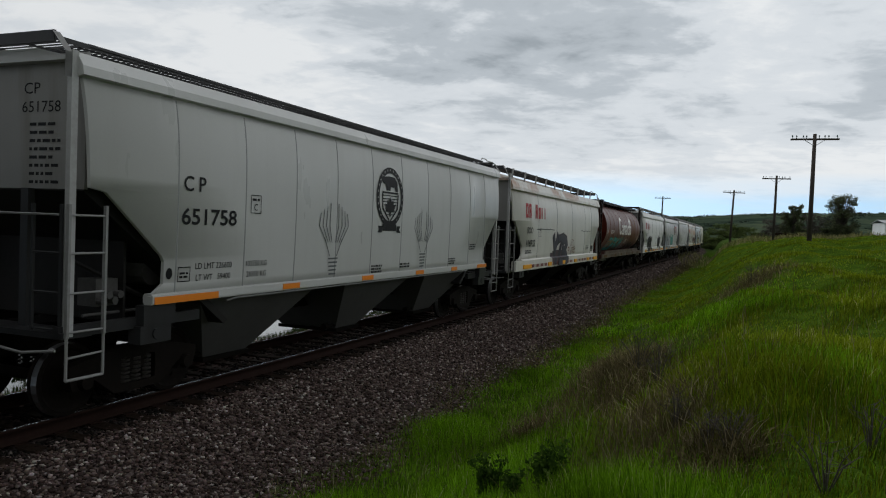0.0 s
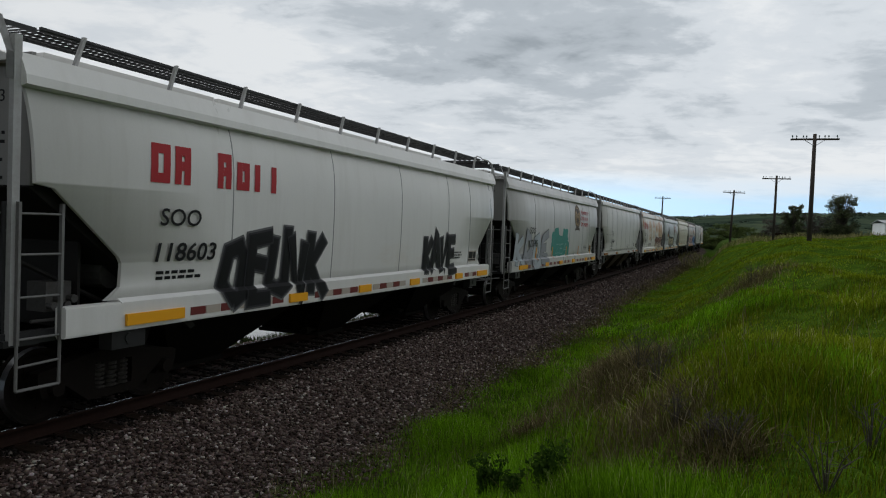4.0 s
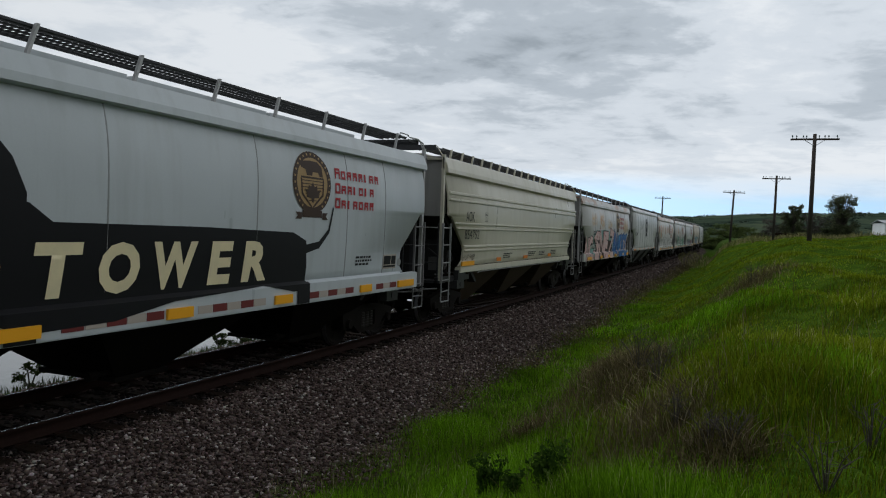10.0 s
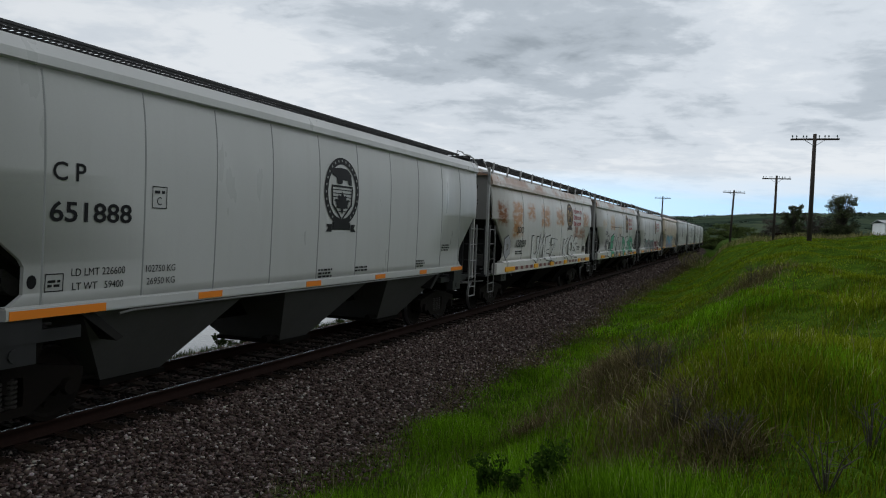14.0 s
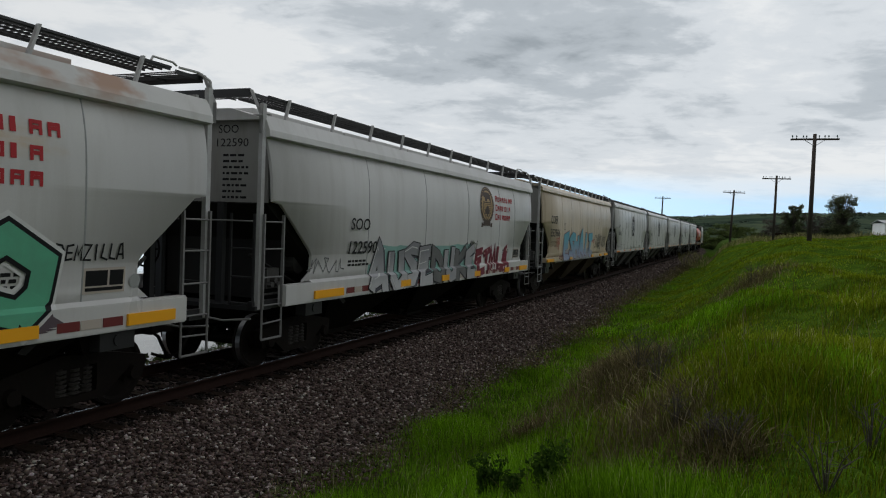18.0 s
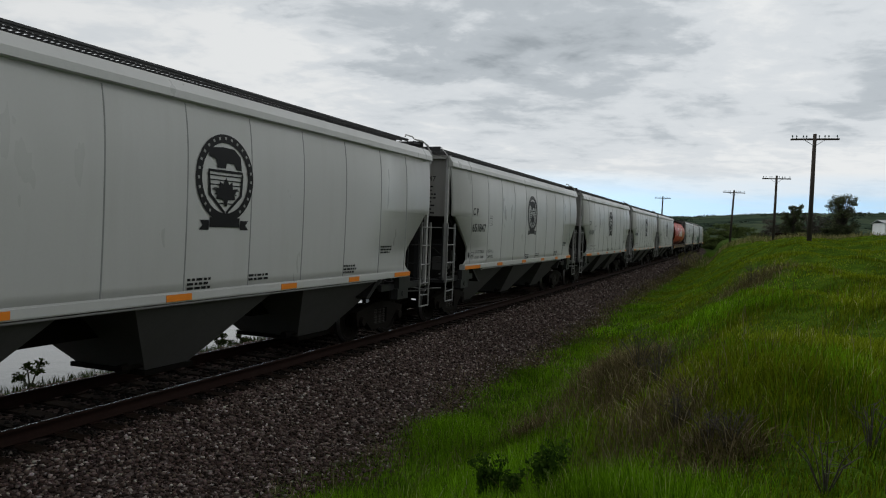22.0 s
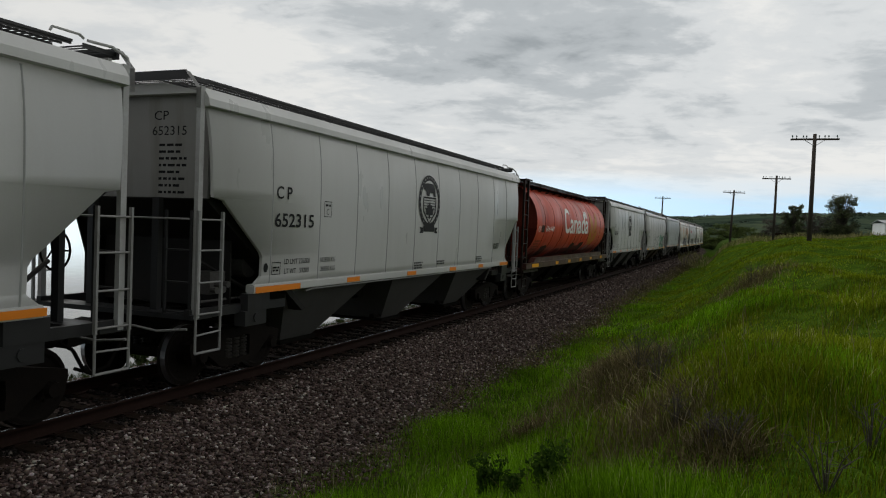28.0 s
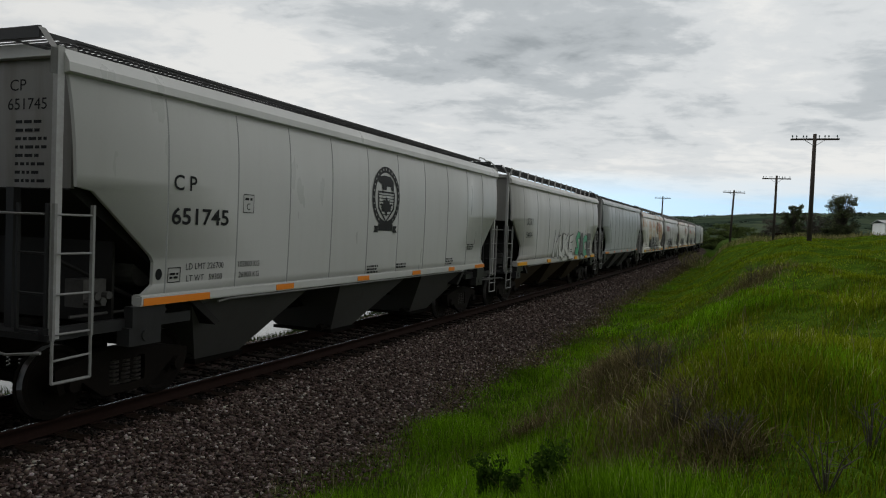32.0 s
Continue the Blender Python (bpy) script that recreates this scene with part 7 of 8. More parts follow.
def cylinder_marks(car, number, brown):
    L, k = 14.1, "C"
    mark(car, "reporting_mark", letters("CP", 0.20, 0.36), k, 0.25, 2.48, 0.010, M_CREAM, L)
    bm = bmesh.new()
    rect(bm, 0, 0.42, 0, 0.26)
    mark(car, "paint_patch", bm, k, 0.70, 2.46, 0.010, G_RUST if brown else G_CHAR, L)
    mark(car, "number", letters(number, 0.20, 1.30), k, 1.36, 2.50, 0.010, M_CREAM, L)
    x = 4.52
    for ch, w, h in zip("Canada", (0.96, 0.74, 0.78, 0.74, 0.80, 0.78), (1.06, 0.62, 0.62, 0.62, 0.92, 0.62)):
        me = letters(ch, h, w, 0.0, 0.016)
        vs = [v.co.y for v in me.verts]
        k2 = h / (max(vs) - min(vs))
        lo = min(vs)
        for v in me.verts:
            v.co.y = (v.co.y - lo) * k2
        mark(car, "country_lettering", me, k, x, 2.44, 0.010, M_CREAM, L)
        x += w + 0.055
    bm = bmesh.new()
    for a, b in ((0, 0.16), (0.46, 0.62)):
        rect(bm, a, b, 0.0, 0.34)
    poly(bm, [(0.31, 0.02), (0.40, 0.12), (0.42, 0.22), (0.31, 0.32), (0.20, 0.22), (0.22, 0.12)])
    mark(car, "flag_device", bm, k, x - 0.90, 3.16, 0.010, M_CREAM, L)
    wheat(car, L, 10.95, 1.80, 1.85, 1.75, G_FADEDGOLD if brown else G_WHEAT)
    if not brown:
        wheat(car, L, 12.8, 1.80, 1.5, 1.75, G_FADEDLINE, True)
    mark(car, "small_print", small_print(4, 0.8, 0.06, 12), k, 0.25, 2.10, 0.010, G_RUST, L)


def marks():
    car = [c[0] for c in CARS]
    w1 = ("226600", "59400", "102750", "26950")
    grey_hopper_marks(car[0], "", w1)
    grey_hopper_marks(car[1], "651758", w1, True)
    for i, n, w in ((11, "651888", w1), (16, "652411", w1), (17, "651847", w1), (18, "651859", w1), (19, "", w1), (20, "652315", ("226800", "59200", "102850", "26850")), (22, "651745", ("226700", "59300", "102800", "26900"))):
        grey_hopper_marks(car[i], n, w)
    B, L = "B", 15.75
    c = car[2]
    white_hopper_marks(c, "116932", "wordmark", y=1.75)
    frame_box(c, B, L, 3.5, 2.30, 0.28, 0.30, M_INK, "C")
    wild(c, B, L, "YZB", 5.7, 8.3, 1.16, 2.34, [G_SLATE], M_INK, 5, 0.22, 0.03, halo=G_PLUM, jag=0.04)
    spray_cloud(c, B, L, 5.5, 8.5, 1.16, 1.75, G_PLUM, 6)
    tag(c, B, L, "SPLINTER", 8.45, 1.60, 0.26, 1.5, G_RUST, 71, 0.016)
    tag(c, B, L, "LTS", 8.95, 1.93, 0.24, 0.62, G_RUST, 72, 0.016)
    scribble(c, B, L, 3.1, 5.9, 2.56, 2.60, M_INK, 7, 12, 0.014)
    scribble(c, B, L, 11.1, 13.4, 2.56, 2.60, M_INK, 8, 12, 0.014)
    c = car[3]
    cylinder_marks(c, "607576", True)
    wild(c, "C", 14.1, "ZEKM", 1.7, 6.7, 1.54, 2.28, [G_TEAL2], M_INK, 11, 0.22, 0.035, shade=G_AMBER, glint=G_MINT, jag=0.09)
    for y, z in ((2.75, 1.80), (5.95, 1.85)):
        bm = poly(bmesh.new(), [(0, 0), (0.10, 0), (0.20, 0.50), (0.12, 0.52)])
        mark(c, "paint_bar", bm, "C", y, z, 0.018, G_AMBER, 14.1)
    spray_cloud(c, "C", 14.1, 6.5, 7.2, 1.55, 2.05, G_ROSE, 12)
    tag(c, "C", 14.1, "SIVER JERK", 6.75, 1.56, 0.16, 1.9, M_CREAM, 73, 0.012)
    tag(c, "C", 14.1, "BDES", 7.85, 1.92, 0.24, 0.9, M_CREAM, 74, 0.014)
    wild(c, "C", 14.1, "WMAW", 9.3, 12.3, 1.55, 1.98, [G_CHAR], G_SMUDGE, 13, 0.20, 0.022, jag=0.10)
    tag(c, "C", 14.1, "VUZE", 13.0, 2.12, 0.30, 0.85, M_CREAM, 14, 0.012)
    c = car[4]
    white_hopper_marks(c, "118603", "wordmark", y=1.9)
    wild(c, B, L, "OEUVK", 3.2, 6.0, 1.20, 2.32, [M_INK], G_DARK, 15, 0.21, 0.03, halo=G_SMUDGE, jag=0.08)
    wild(c, B, L, "KAVE", 10.5, 12.5, 1.40, 2.32, [M_INK], G_DARK, 16, 0.21, 0.03, halo=G_SMUDGE, jag=0.08)
    c = car[5]
    white_hopper_marks(c, "122695", "badge")
    spray_cloud(c, B, L, 1.4, 5.7, 1.15, 1.7, G_HAZE, 16)
    wild(c, B, L, "KADE", 0.9, 5.4, 1.16, 2.36, [G_PALEHAZE, G_HAZE, G_PALEHAZE, G_HAZE], G_DARK, 17, 0.20, 0.016, jag=0.10)
    spray_cloud(c, B, L, 6.1, 9.0, 1.52, 2.36, G_TEAL, 18)
    for k, (u0, u1, w0, w1) in enumerate(((5.95, 6.75, 1.75, 2.50), (6.35, 7.15, 1.9, 2.66), (7.85, 8.85, 1.9, 2.64), (8.55, 9.2, 1.5, 2.1))):
        spray_cloud(c, B, L, u0, u1, w0, w1, G_TEAL, 19 + 2 * k)
    tag(c, B, L, "ZEA", 6.7, 1.62, 0.4, 2.0, G_MINT, 29, 0.022)
    for y in (3.64, 6.14, 8.62, 11.1, 13.9):
        bm = rect(bmesh.new(), 0, 0.12, 0, 0.44)
        mark(c, "paint_bar", bm, B, y, 1.46, 0.018, G_AMBER, L)
    c = car[6]
    white_hopper_marks(c, "124486", "", "S", 15.6, y=3.0, weights=("225900", "60100"))
    frame_box(c, "S", 15.6, 9.4, 1.62, 0.9, 0.22, M_INK)
    scribble(c, "S", 15.6, 1.5, 2.9, 2.42, 2.46, G_SMUDGE, 19, 10)
    c = car[7]
    white_hopper_marks(c, "117634", "wordmark", y=1.5)
    frame_box(c, B, L, 2.92, 2.20, 0.30, 0.28, M_INK, "C")
    spray_cloud(c, B, L, 9.4, 14.6, 1.15, 1.55, G_SAND, 19)
    wild(c, B, L, "STEEZ", 9.0, 14.1, 1.18, 2.28, [G_FADE], M_INK, 20, 0.22, 0.06, shade=M_INK, glint=G_WHITE, jag=0.06)
    mark(c, "tag_burst", poly(bmesh.new(), [(0.0, 0.2), (0.25, 0.25), (0.3, 0.5), (0.5, 0.34), (0.8, 0.55), (0.75, 0.3), (1.0, 0.2), (0.75, 0.1), (0.7, -0.08), (0.45, 0.06), (0.2, -0.05)]), B, 8.75, 1.88, 0.009, G_WHITE, L)
    for k, word in enumerate(("20", "years", "of..")):
        mark(c, "tag_word", letters(word, 0.10, 0.1 + 0.05 * len(word)), B, 9.05 + 0.07 * k, 2.14 - 0.12 * k, 0.014, M_INK, L)
    tag(c, B, L, "ESAU", 4.25, 1.60, 0.25, 0.95, M_INK, 21, 0.020)
    tag(c, B, L, "MUL", 5.30, 1.68, 0.20, 0.75, M_INK, 25, 0.018)
    tag(c, B, L, "CUADP", 5.4, 1.98, 0.34, 1.3, M_INK, 22, 0.013)
    scribble(c, B, L, 2.1, 2.9, 1.85, 2.25, G_SMUDGE, 23, 20)
    c = car[8]
    white_hopper_marks(c, "119182", "badge")
    painted_dog(c)
    scribble(c, B, L, 1.6, 2.3, 1.95, 2.30, G_SMUDGE, 24, 14)
    c = car[9]
    D, LD = "D", 15.6
    mark(c, "reporting_mark", letters("AOK", 0.27, 0.70), D, 1.37, 2.70, 0.010, M_INK, LD)
    mark(c, "number", letters("854752", 0.25, 1.18), D, 1.33, 2.22, 0.010, M_INK, LD)
    frame_box(c, D, LD, 2.95, 2.72, 0.25, 0.26, M_INK, "C")
    mark(c, "load_limit", letters("LD LMT 226800", 0.075, 0.96, 0.15), D, 1.30, 1.72, 0.010, M_INK, LD)
    mark(c, "light_weight", letters("LT WT    59200", 0.075, 0.94, 0.15), D, 1.30, 1.58 + 0.06, 0.010, M_INK, LD)
    for y in (5.0, 7.9, 9.4, 11.2):
        mark(c, "small_print", small_print(3, 1.0, 0.035, int(y * 5)), D, y, 1.74, 0.010, M_INK, LD)
    c = car[10]
    white_hopper_marks(c, "120182", "badge", y=2.75)
    spray_cloud(c, B, L, 3.1, 9.3, 1.75, 2.66, G_MINT, 30)
    spray_cloud(c, B, L, 2.3, 3.4, 1.16, 1.75, G_MINT, 28)
    wild(c, B, L, "NC", 1.0, 2.75, 1.16, 2.34, [G_PINK], M_INK, 31, 0.23, 0.035, shade=G_BRUISE, specks=G_ROSE)
    spray_cloud(c, B, L, 3.6, 8.9, 1.18, 2.15, G_BRUISE, 35)
    wild(c, B, L, "SNEZ", 3.2, 9.05, 1.16, 2.62, [G_PINK], M_INK, 32, 0.23, 0.045, shade=G_BRUISE, glint=G_WHITE, specks=G_ROSE, jag=0.07)
    spray_cloud(c, B, L, 9.3, 14.4, 1.3, 2.52, G_PINK, 33)
    wild(c, B, L, "ANEEZ", 9.1, 14.3, 1.16, 2.48, [G_BLUE], M_INK, 34, 0.24, 0.03, halo=G_WHITE, glint=G_SKY, specks=G_CYAN, jag=0.07)
    c = car[12]
    white_hopper_marks(c, "120059", "badge")
    wild(c, B, L, "O", 1.3, 1.95, 1.6, 2.25, [G_CHROME], M_INK, 35, 0.26, 0.03)
    wild(c, B, L, "UMEZ", 4.6, 8.3, 1.40, 2.26, [G_WHITE], M_INK, 36, 0.22, 0.035)
    wild(c, B, L, "KOS", 9.6, 12.5, 1.40, 2.24, [G_WHITE], M_INK, 37, 0.22, 0.035)
    c = car[13]
    white_hopper_marks(c, "119356", "badge", weights=("224700", "61300"))
    spray_cloud(c, B, L, 3.2, 8.7, 1.15, 1.50, M_INK, 38)
    spray_cloud(c, B, L, 3.9, 8.4, 1.35, 2.08, M_INK, 37)
    spray_cloud(c, B, L, 8.9, 13.2, 1.2, 1.6, G_PLUM, 47)
    wild(c, B, L, "LEWIN", 3.5, 8.6, 1.24, 2.36, [G_WHITE, G_GREEN, G_WHITE, G_WHITE, G_WHITE], M_INK, 38, 0.21, 0.055, halo=G_WHITE, shade=M_INK, jag=0.06)
    for u, w, r in ((3.1, 2.0, 0.20), (3.25, 1.72, 0.16), (2.95, 1.80, 0.12), (8.2, 2.42, 0.14), (5.6, 2.45, 0.16), (11.3, 2.38, 0.14)):
        mark(c, "paint_drip", ellipse(bmesh.new(), 0, 0, r, r * 0.8, 14), B, u, w, 0.0022, G_PLUM, L)
    mark(c, "tag_word", letters("FNC", 0.20, 0.42, 0.2, 0.01), B, 8.55, 1.60, 0.020, G_WHITE, L)
    tag(c, B, L, "DEMZILLA", 13.2, 2.0, 0.17, 0.98, M_INK, 75, 0.012)
    wild(c, B, L, "DEMO", 8.95, 13.2, 1.26, 2.28, [G_GREEN, G_WHITE, G_GREEN, G_GREEN], M_INK, 39, 0.22, 0.05, halo=G_WHITE, jag=0.05)
    scribble(c, B, L, 4.8, 9.5, 2.86, 2.90, M_INK, 40, 14, 0.016)
    frame_box(c, B, L, 4.0, 2.2, 0.32, 0.30, M_INK, "C")
    scribble(c, B, L, 0.9, 2.2, 1.7, 2.2, G_SMUDGE, 41, 24)
    c = car[14]
    white_hopper_marks(c, "122590", "badge")
    spray_cloud(c, B, L, 3.7, 9.9, 1.3, 2.10, G_MINT, 41)
    wild(c, B, L, "AUSE", 3.5, 6.7, 1.16, 2.10, [G_STEEL], M_INK, 42, 0.23, 0.022, shade=G_SLATE, glint=G_WHITE, jag=0.09)
    wild(c, B, L, "DUKE", 6.7, 9.8, 1.18, 1.98, [G_SMUDGE, G_CHROME], M_INK, 43, 0.24, 0.022, shade=G_SLATE, jag=0.10)
    spray_cloud(c, B, L, 9.9, 13.0, 1.15, 2.02, G_WHITE, 43)
    wild(c, B, L, "ETMLA", 9.95, 12.95, 1.18, 1.98, [G_WINE], G_WINE, 44, 0.20, 0.012, specks=G_PINK, jag=0.08)
    scribble(c, B, L, 8.9, 10.0, 1.85, 2.2, M_INK, 45, 22)
    scribble(c, B, L, 1.2, 2.5, 1.6, 1.9, G_SMUDGE, 46, 20)
    c = car[15]
    S, LS = "S", 15.6
    mark(c, "reporting_mark", letters("COER", 0.31, 1.15, 0.0, 0.012), S, 1.46, 2.82, 0.010, M_INK, LS)
    mark(c, "number", letters("353966", 0.30, 1.62, 0.0, 0.012), S, 1.44, 2.31, 0.010, M_INK, LS)
    frame_box(c, S, LS, 3.78, 2.60, 0.27, 0.27, M_INK, "C")
    mark(c, "load_limit", letters("LD LMT 215300", 0.08, 0.95), S, 1.55, 2.05, 0.010, M_INK, LS)
    mark(c, "light_weight", letters("LT WT    60700", 0.08, 0.9), S, 1.55, 1.90, 0.010, M_INK, LS)
    spray_cloud(c, S, LS, 4.0, 10.2, 1.32, 1.75, G_HAZE, 46)
    wild(c, S, LS, "ESHAIT", 3.8, 10.0, 1.32, 2.46, [G_AQUA], G_WINE, 47, 0.25, 0.022, jag=0.06)
    tag(c, S, LS, "WNS", 10.15, 2.02, 0.18, 0.55, G_RED, 76, 0.018)
    for k, (word, u, w, hh, ww) in enumerate((("SV", 10.7, 1.74, 0.62, 0.9), ("UUMS", 11.5, 1.72, 0.70, 1.1), ("KUNB", 12.8, 1.78, 0.56, 1.1))):
        tag(c, S, LS, word, u, w, hh, ww, G_DARK, 77 + k, 0.026)
    tag(c, S, LS, "TITP", 2.42, 1.80, 0.44, 0.64, G_RED, 49, 0.020)
    tag(c, S, LS, "HOSU", 3.0, 1.36, 0.14, 0.75, G_WINE, 50, 0.014)
    c = car[21]
    cylinder_marks(c, "606449", False)
    for k, (u0, u1, w0, w1) in enumerate(((1.7, 2.6, 1.54, 1.95), (2.4, 3.6, 1.54, 2.30), (3.3, 4.6, 1.54, 2.0), (4.4, 5.3, 1.54, 1.80), (5.0, 5.8, 1.54, 2.22), (5.6, 7.0, 1.54, 1.82), (6.8, 7.6, 1.54, 2.02), (7.4, 8.8, 1.6, 1.9), (8.6, 9.5, 1.58, 2.06))):
        spray_cloud(c, "C", 14.1, u0, u1, w0, w1, (G_CHAR, G_SOOTRED)[k % 2], 51 + k)
    scribble(c, "C", 14.1, 2.0, 3.2, 1.62, 1.9, G_RUST, 81, 22, 0.010)
    scribble(c, "C", 14.1, 10.2, 11.0, 1.62, 1.9, G_CHROME, 82, 24, 0.016)
    c = car[23]
    mark(c, "reporting_mark", letters("UCRY", 0.24, 0.9), S, 1.9, 2.70, 0.010, M_INK, LS)
    mark(c, "number", letters("5404", 0.22, 0.8), S, 1.9, 2.25, 0.010, M_INK, LS)
    wild(c, S, LS, "MUKE", 6.0, 9.6, 1.45, 2.4, [G_WHITE], M_INK, 52, 0.22, 0.035)
    wild(c, S, LS, "SACE", 10.2, 13.6, 1.45, 2.4, [G_GREEN, G_SMUDGE], G_SMUDGE, 53, 0.22, 0.03)
    c = car[25]
    white_hopper_marks(c, "", "badge")
    wild(c, B, L, "WAREKS", 5.0, 12.0, 1.3, 2.3, [G_DARK, G_CHROME], M_INK, 54)
    for i in (26, 27, 28, 32):
        white_hopper_marks(car[i], "", "badge" if i % 2 else "wordmark")
        wild(car[i], B, L, "KUMA", 4.0, 9.0, 1.3, 2.2, [G_DARK, G_SMUDGE], M_INK, 60 + i)


marks()


# ---- loose ballast, grass, weeds ----
def ballast():
    rng = np.random.default_rng(2)
    t = (1 + 5 ** 0.5) / 2
    ico = np.array([(-1, t, 0), (1, t, 0), (-1, -t, 0), (1, -t, 0), (0, -1, t), (0, 1, t), (0, -1, -t), (0, 1, -t), (t, 0, -1), (t, 0, 1), (-t, 0, -1), (-t, 0, 1)], dtype=float)
    ico /= np.linalg.norm(ico[0])
    tri = np.array([(0, 11, 5), (0, 5, 1), (0, 1, 7), (0, 7, 10), (0, 10, 11), (1, 5, 9), (5, 11, 4), (11, 10, 2), (10, 7, 6), (7, 1, 8), (3, 9, 4), (3, 4, 2), (3, 2, 6), (3, 6, 8), (3, 8, 9), (4, 9, 5), (2, 4, 11), (6, 2, 10), (8, 6, 7), (9, 8, 1)])
    spots = []
    for y0, y1, x0, x1, count, size in ((2.0, 9.0, 0.86, 4.3, 27000, 0.024), (9.0, 18.0, 0.86, 4.2, 30000, 0.025), (18.0, 34.0, 0.86, 4.1, 26000, 0.028), (34.0, 60.0, 0.86, 4.0, 14000, 0.034), (60.0, 125.0, 0.86, 3.9, 8000, 0.05),
                                        (2.0, 24.0, -0.66, 0.66, 5000, 0.03), (2.0, 40.0, -4.0, -0.86, 6000, 0.036)):
        x, y = rng.uniform(x0, x1, count), rng.uniform(y0, y1, count)
        s = size * rng.uniform(0.55, 1.35, count)
        spots.append(np.stack([x, y, s], 1))
    p = np.concatenate(spots)
    edge = verge(p[:, 1]) + 0.10
    p = p[(p[:, 0] < edge + rng.normal(0, 0.18, len(p)))]
    n = len(p)
    z = ground_height(p[:, 0], p[:, 1]) + p[:, 2] * rng.uniform(0.1, 0.9, n)
    shape = ico[None] * rng.uniform(0.45, 1.35, (n, 12, 1)) * (p[:, 2] * 1.0)[:, None, None]
    shape = shape * rng.uniform(0.6, 1.45, (n, 1, 3))
    a = rng.uniform(0, math.tau, n)
    ca, sa = np.cos(a)[:, None], np.sin(a)[:, None]
    vx = shape[:, :, 0] * ca - shape[:, :, 1] * sa + p[:, 0:1]
    vy = shape[:, :, 0] * sa + shape[:, :, 1] * ca + p[:, 1:2]
    vz = shape[:, :, 2] * 0.65 + z[:, None]
    verts = np.stack([vx, vy, vz], 2).reshape(-1, 3)
    verts = verts.reshape(n, 12, 3)
    # stones below the cars get the colour with the shade in it
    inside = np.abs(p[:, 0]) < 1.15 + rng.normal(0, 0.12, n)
    for keep, words, mat in ((~inside, "crushed grey-brown ballast stones along the track", M_STONE), (inside, "ballast stones between the rails, coloured dark for the train's shade", M_SHADESTONE)):
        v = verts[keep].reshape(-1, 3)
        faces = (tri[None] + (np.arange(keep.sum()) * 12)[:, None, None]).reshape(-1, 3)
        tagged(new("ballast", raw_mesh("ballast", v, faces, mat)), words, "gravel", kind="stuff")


def blades(name, label, x, y, height, width, lean, material, seed, bend=0.5):
    """Curved grass blades, three segments each, standing on the ground."""
    rng = np.random.default_rng(seed)
    n = len(x)
    z = ground_height(x, y) - 0.02
    a = rng.uniform(0, math.tau, n)
    out = np.stack([np.cos(a), np.sin(a), np.zeros(n)], 1)
    side = np.stack([-np.sin(a + rng.uniform(-0.8, 0.8, n)), np.cos(a), np.zeros(n)], 1)
    base = np.stack([x, y, z], 1)
    rows = []
    for f, wf in ((0.0, 1.0), (0.45, 0.85), (0.8, 0.5)):
        c = base + out * (lean * height * f ** 2)[:, None] * bend + np.array([0, 0, 1.0]) * (height * f * (1 - 0.18 * lean * f))[:, None]
        rows.append(c - side * (width * wf / 2)[:, None])
        rows.append(c + side * (width * wf / 2)[:, None])
    tip = base + out * (lean * height)[:, None] * bend + np.array([0, 0, 1.0]) * (height * (1 - 0.22 * lean))[:, None]
    v = np.stack(rows + [tip], 1).reshape(-1, 3)
    i = (np.arange(n) * 7)[:, None]
    f3 = np.concatenate([i + np.array(q) for q in ((0, 1, 3), (0, 3, 2), (2, 3, 5), (2, 5, 4), (4, 5, 6))])
    return tagged(new(name, raw_mesh(name, v, f3, material)), label, "grass" if "grass" in name else "weeds", kind="stuff")


def meet_ground(x, y):
    """The spot of the bank that lies along a line of sight."""
    d = VIEW.to_3x3() @ Vector(((x - 784) / F, (441 - y) / F, -1))
    for k in range(1, 4000):
        q = EYE + d * (k * 0.02)
        if q.z < float(ground_height(q.x, q.y)):
            return (q.x, q.y, float(ground_height(q.x, q.y)))
    return (q.x, q.y, q.z)


# where last year's growth stands thickest: place and radius
TANGLES = ((6.75, 12.0, 0.75), (7.15, 10.7, 0.60), (7.6, 9.4, 0.5), (7.95, 8.2, 0.40), (8.2, 7.1, 0.34), (8.5, 6.6, 0.34), (8.1, 6.25, 0.26), (6.3, 13.6, 0.6), (8.85, 26.5, 1.2), (5.6, 11.0, 0.35))


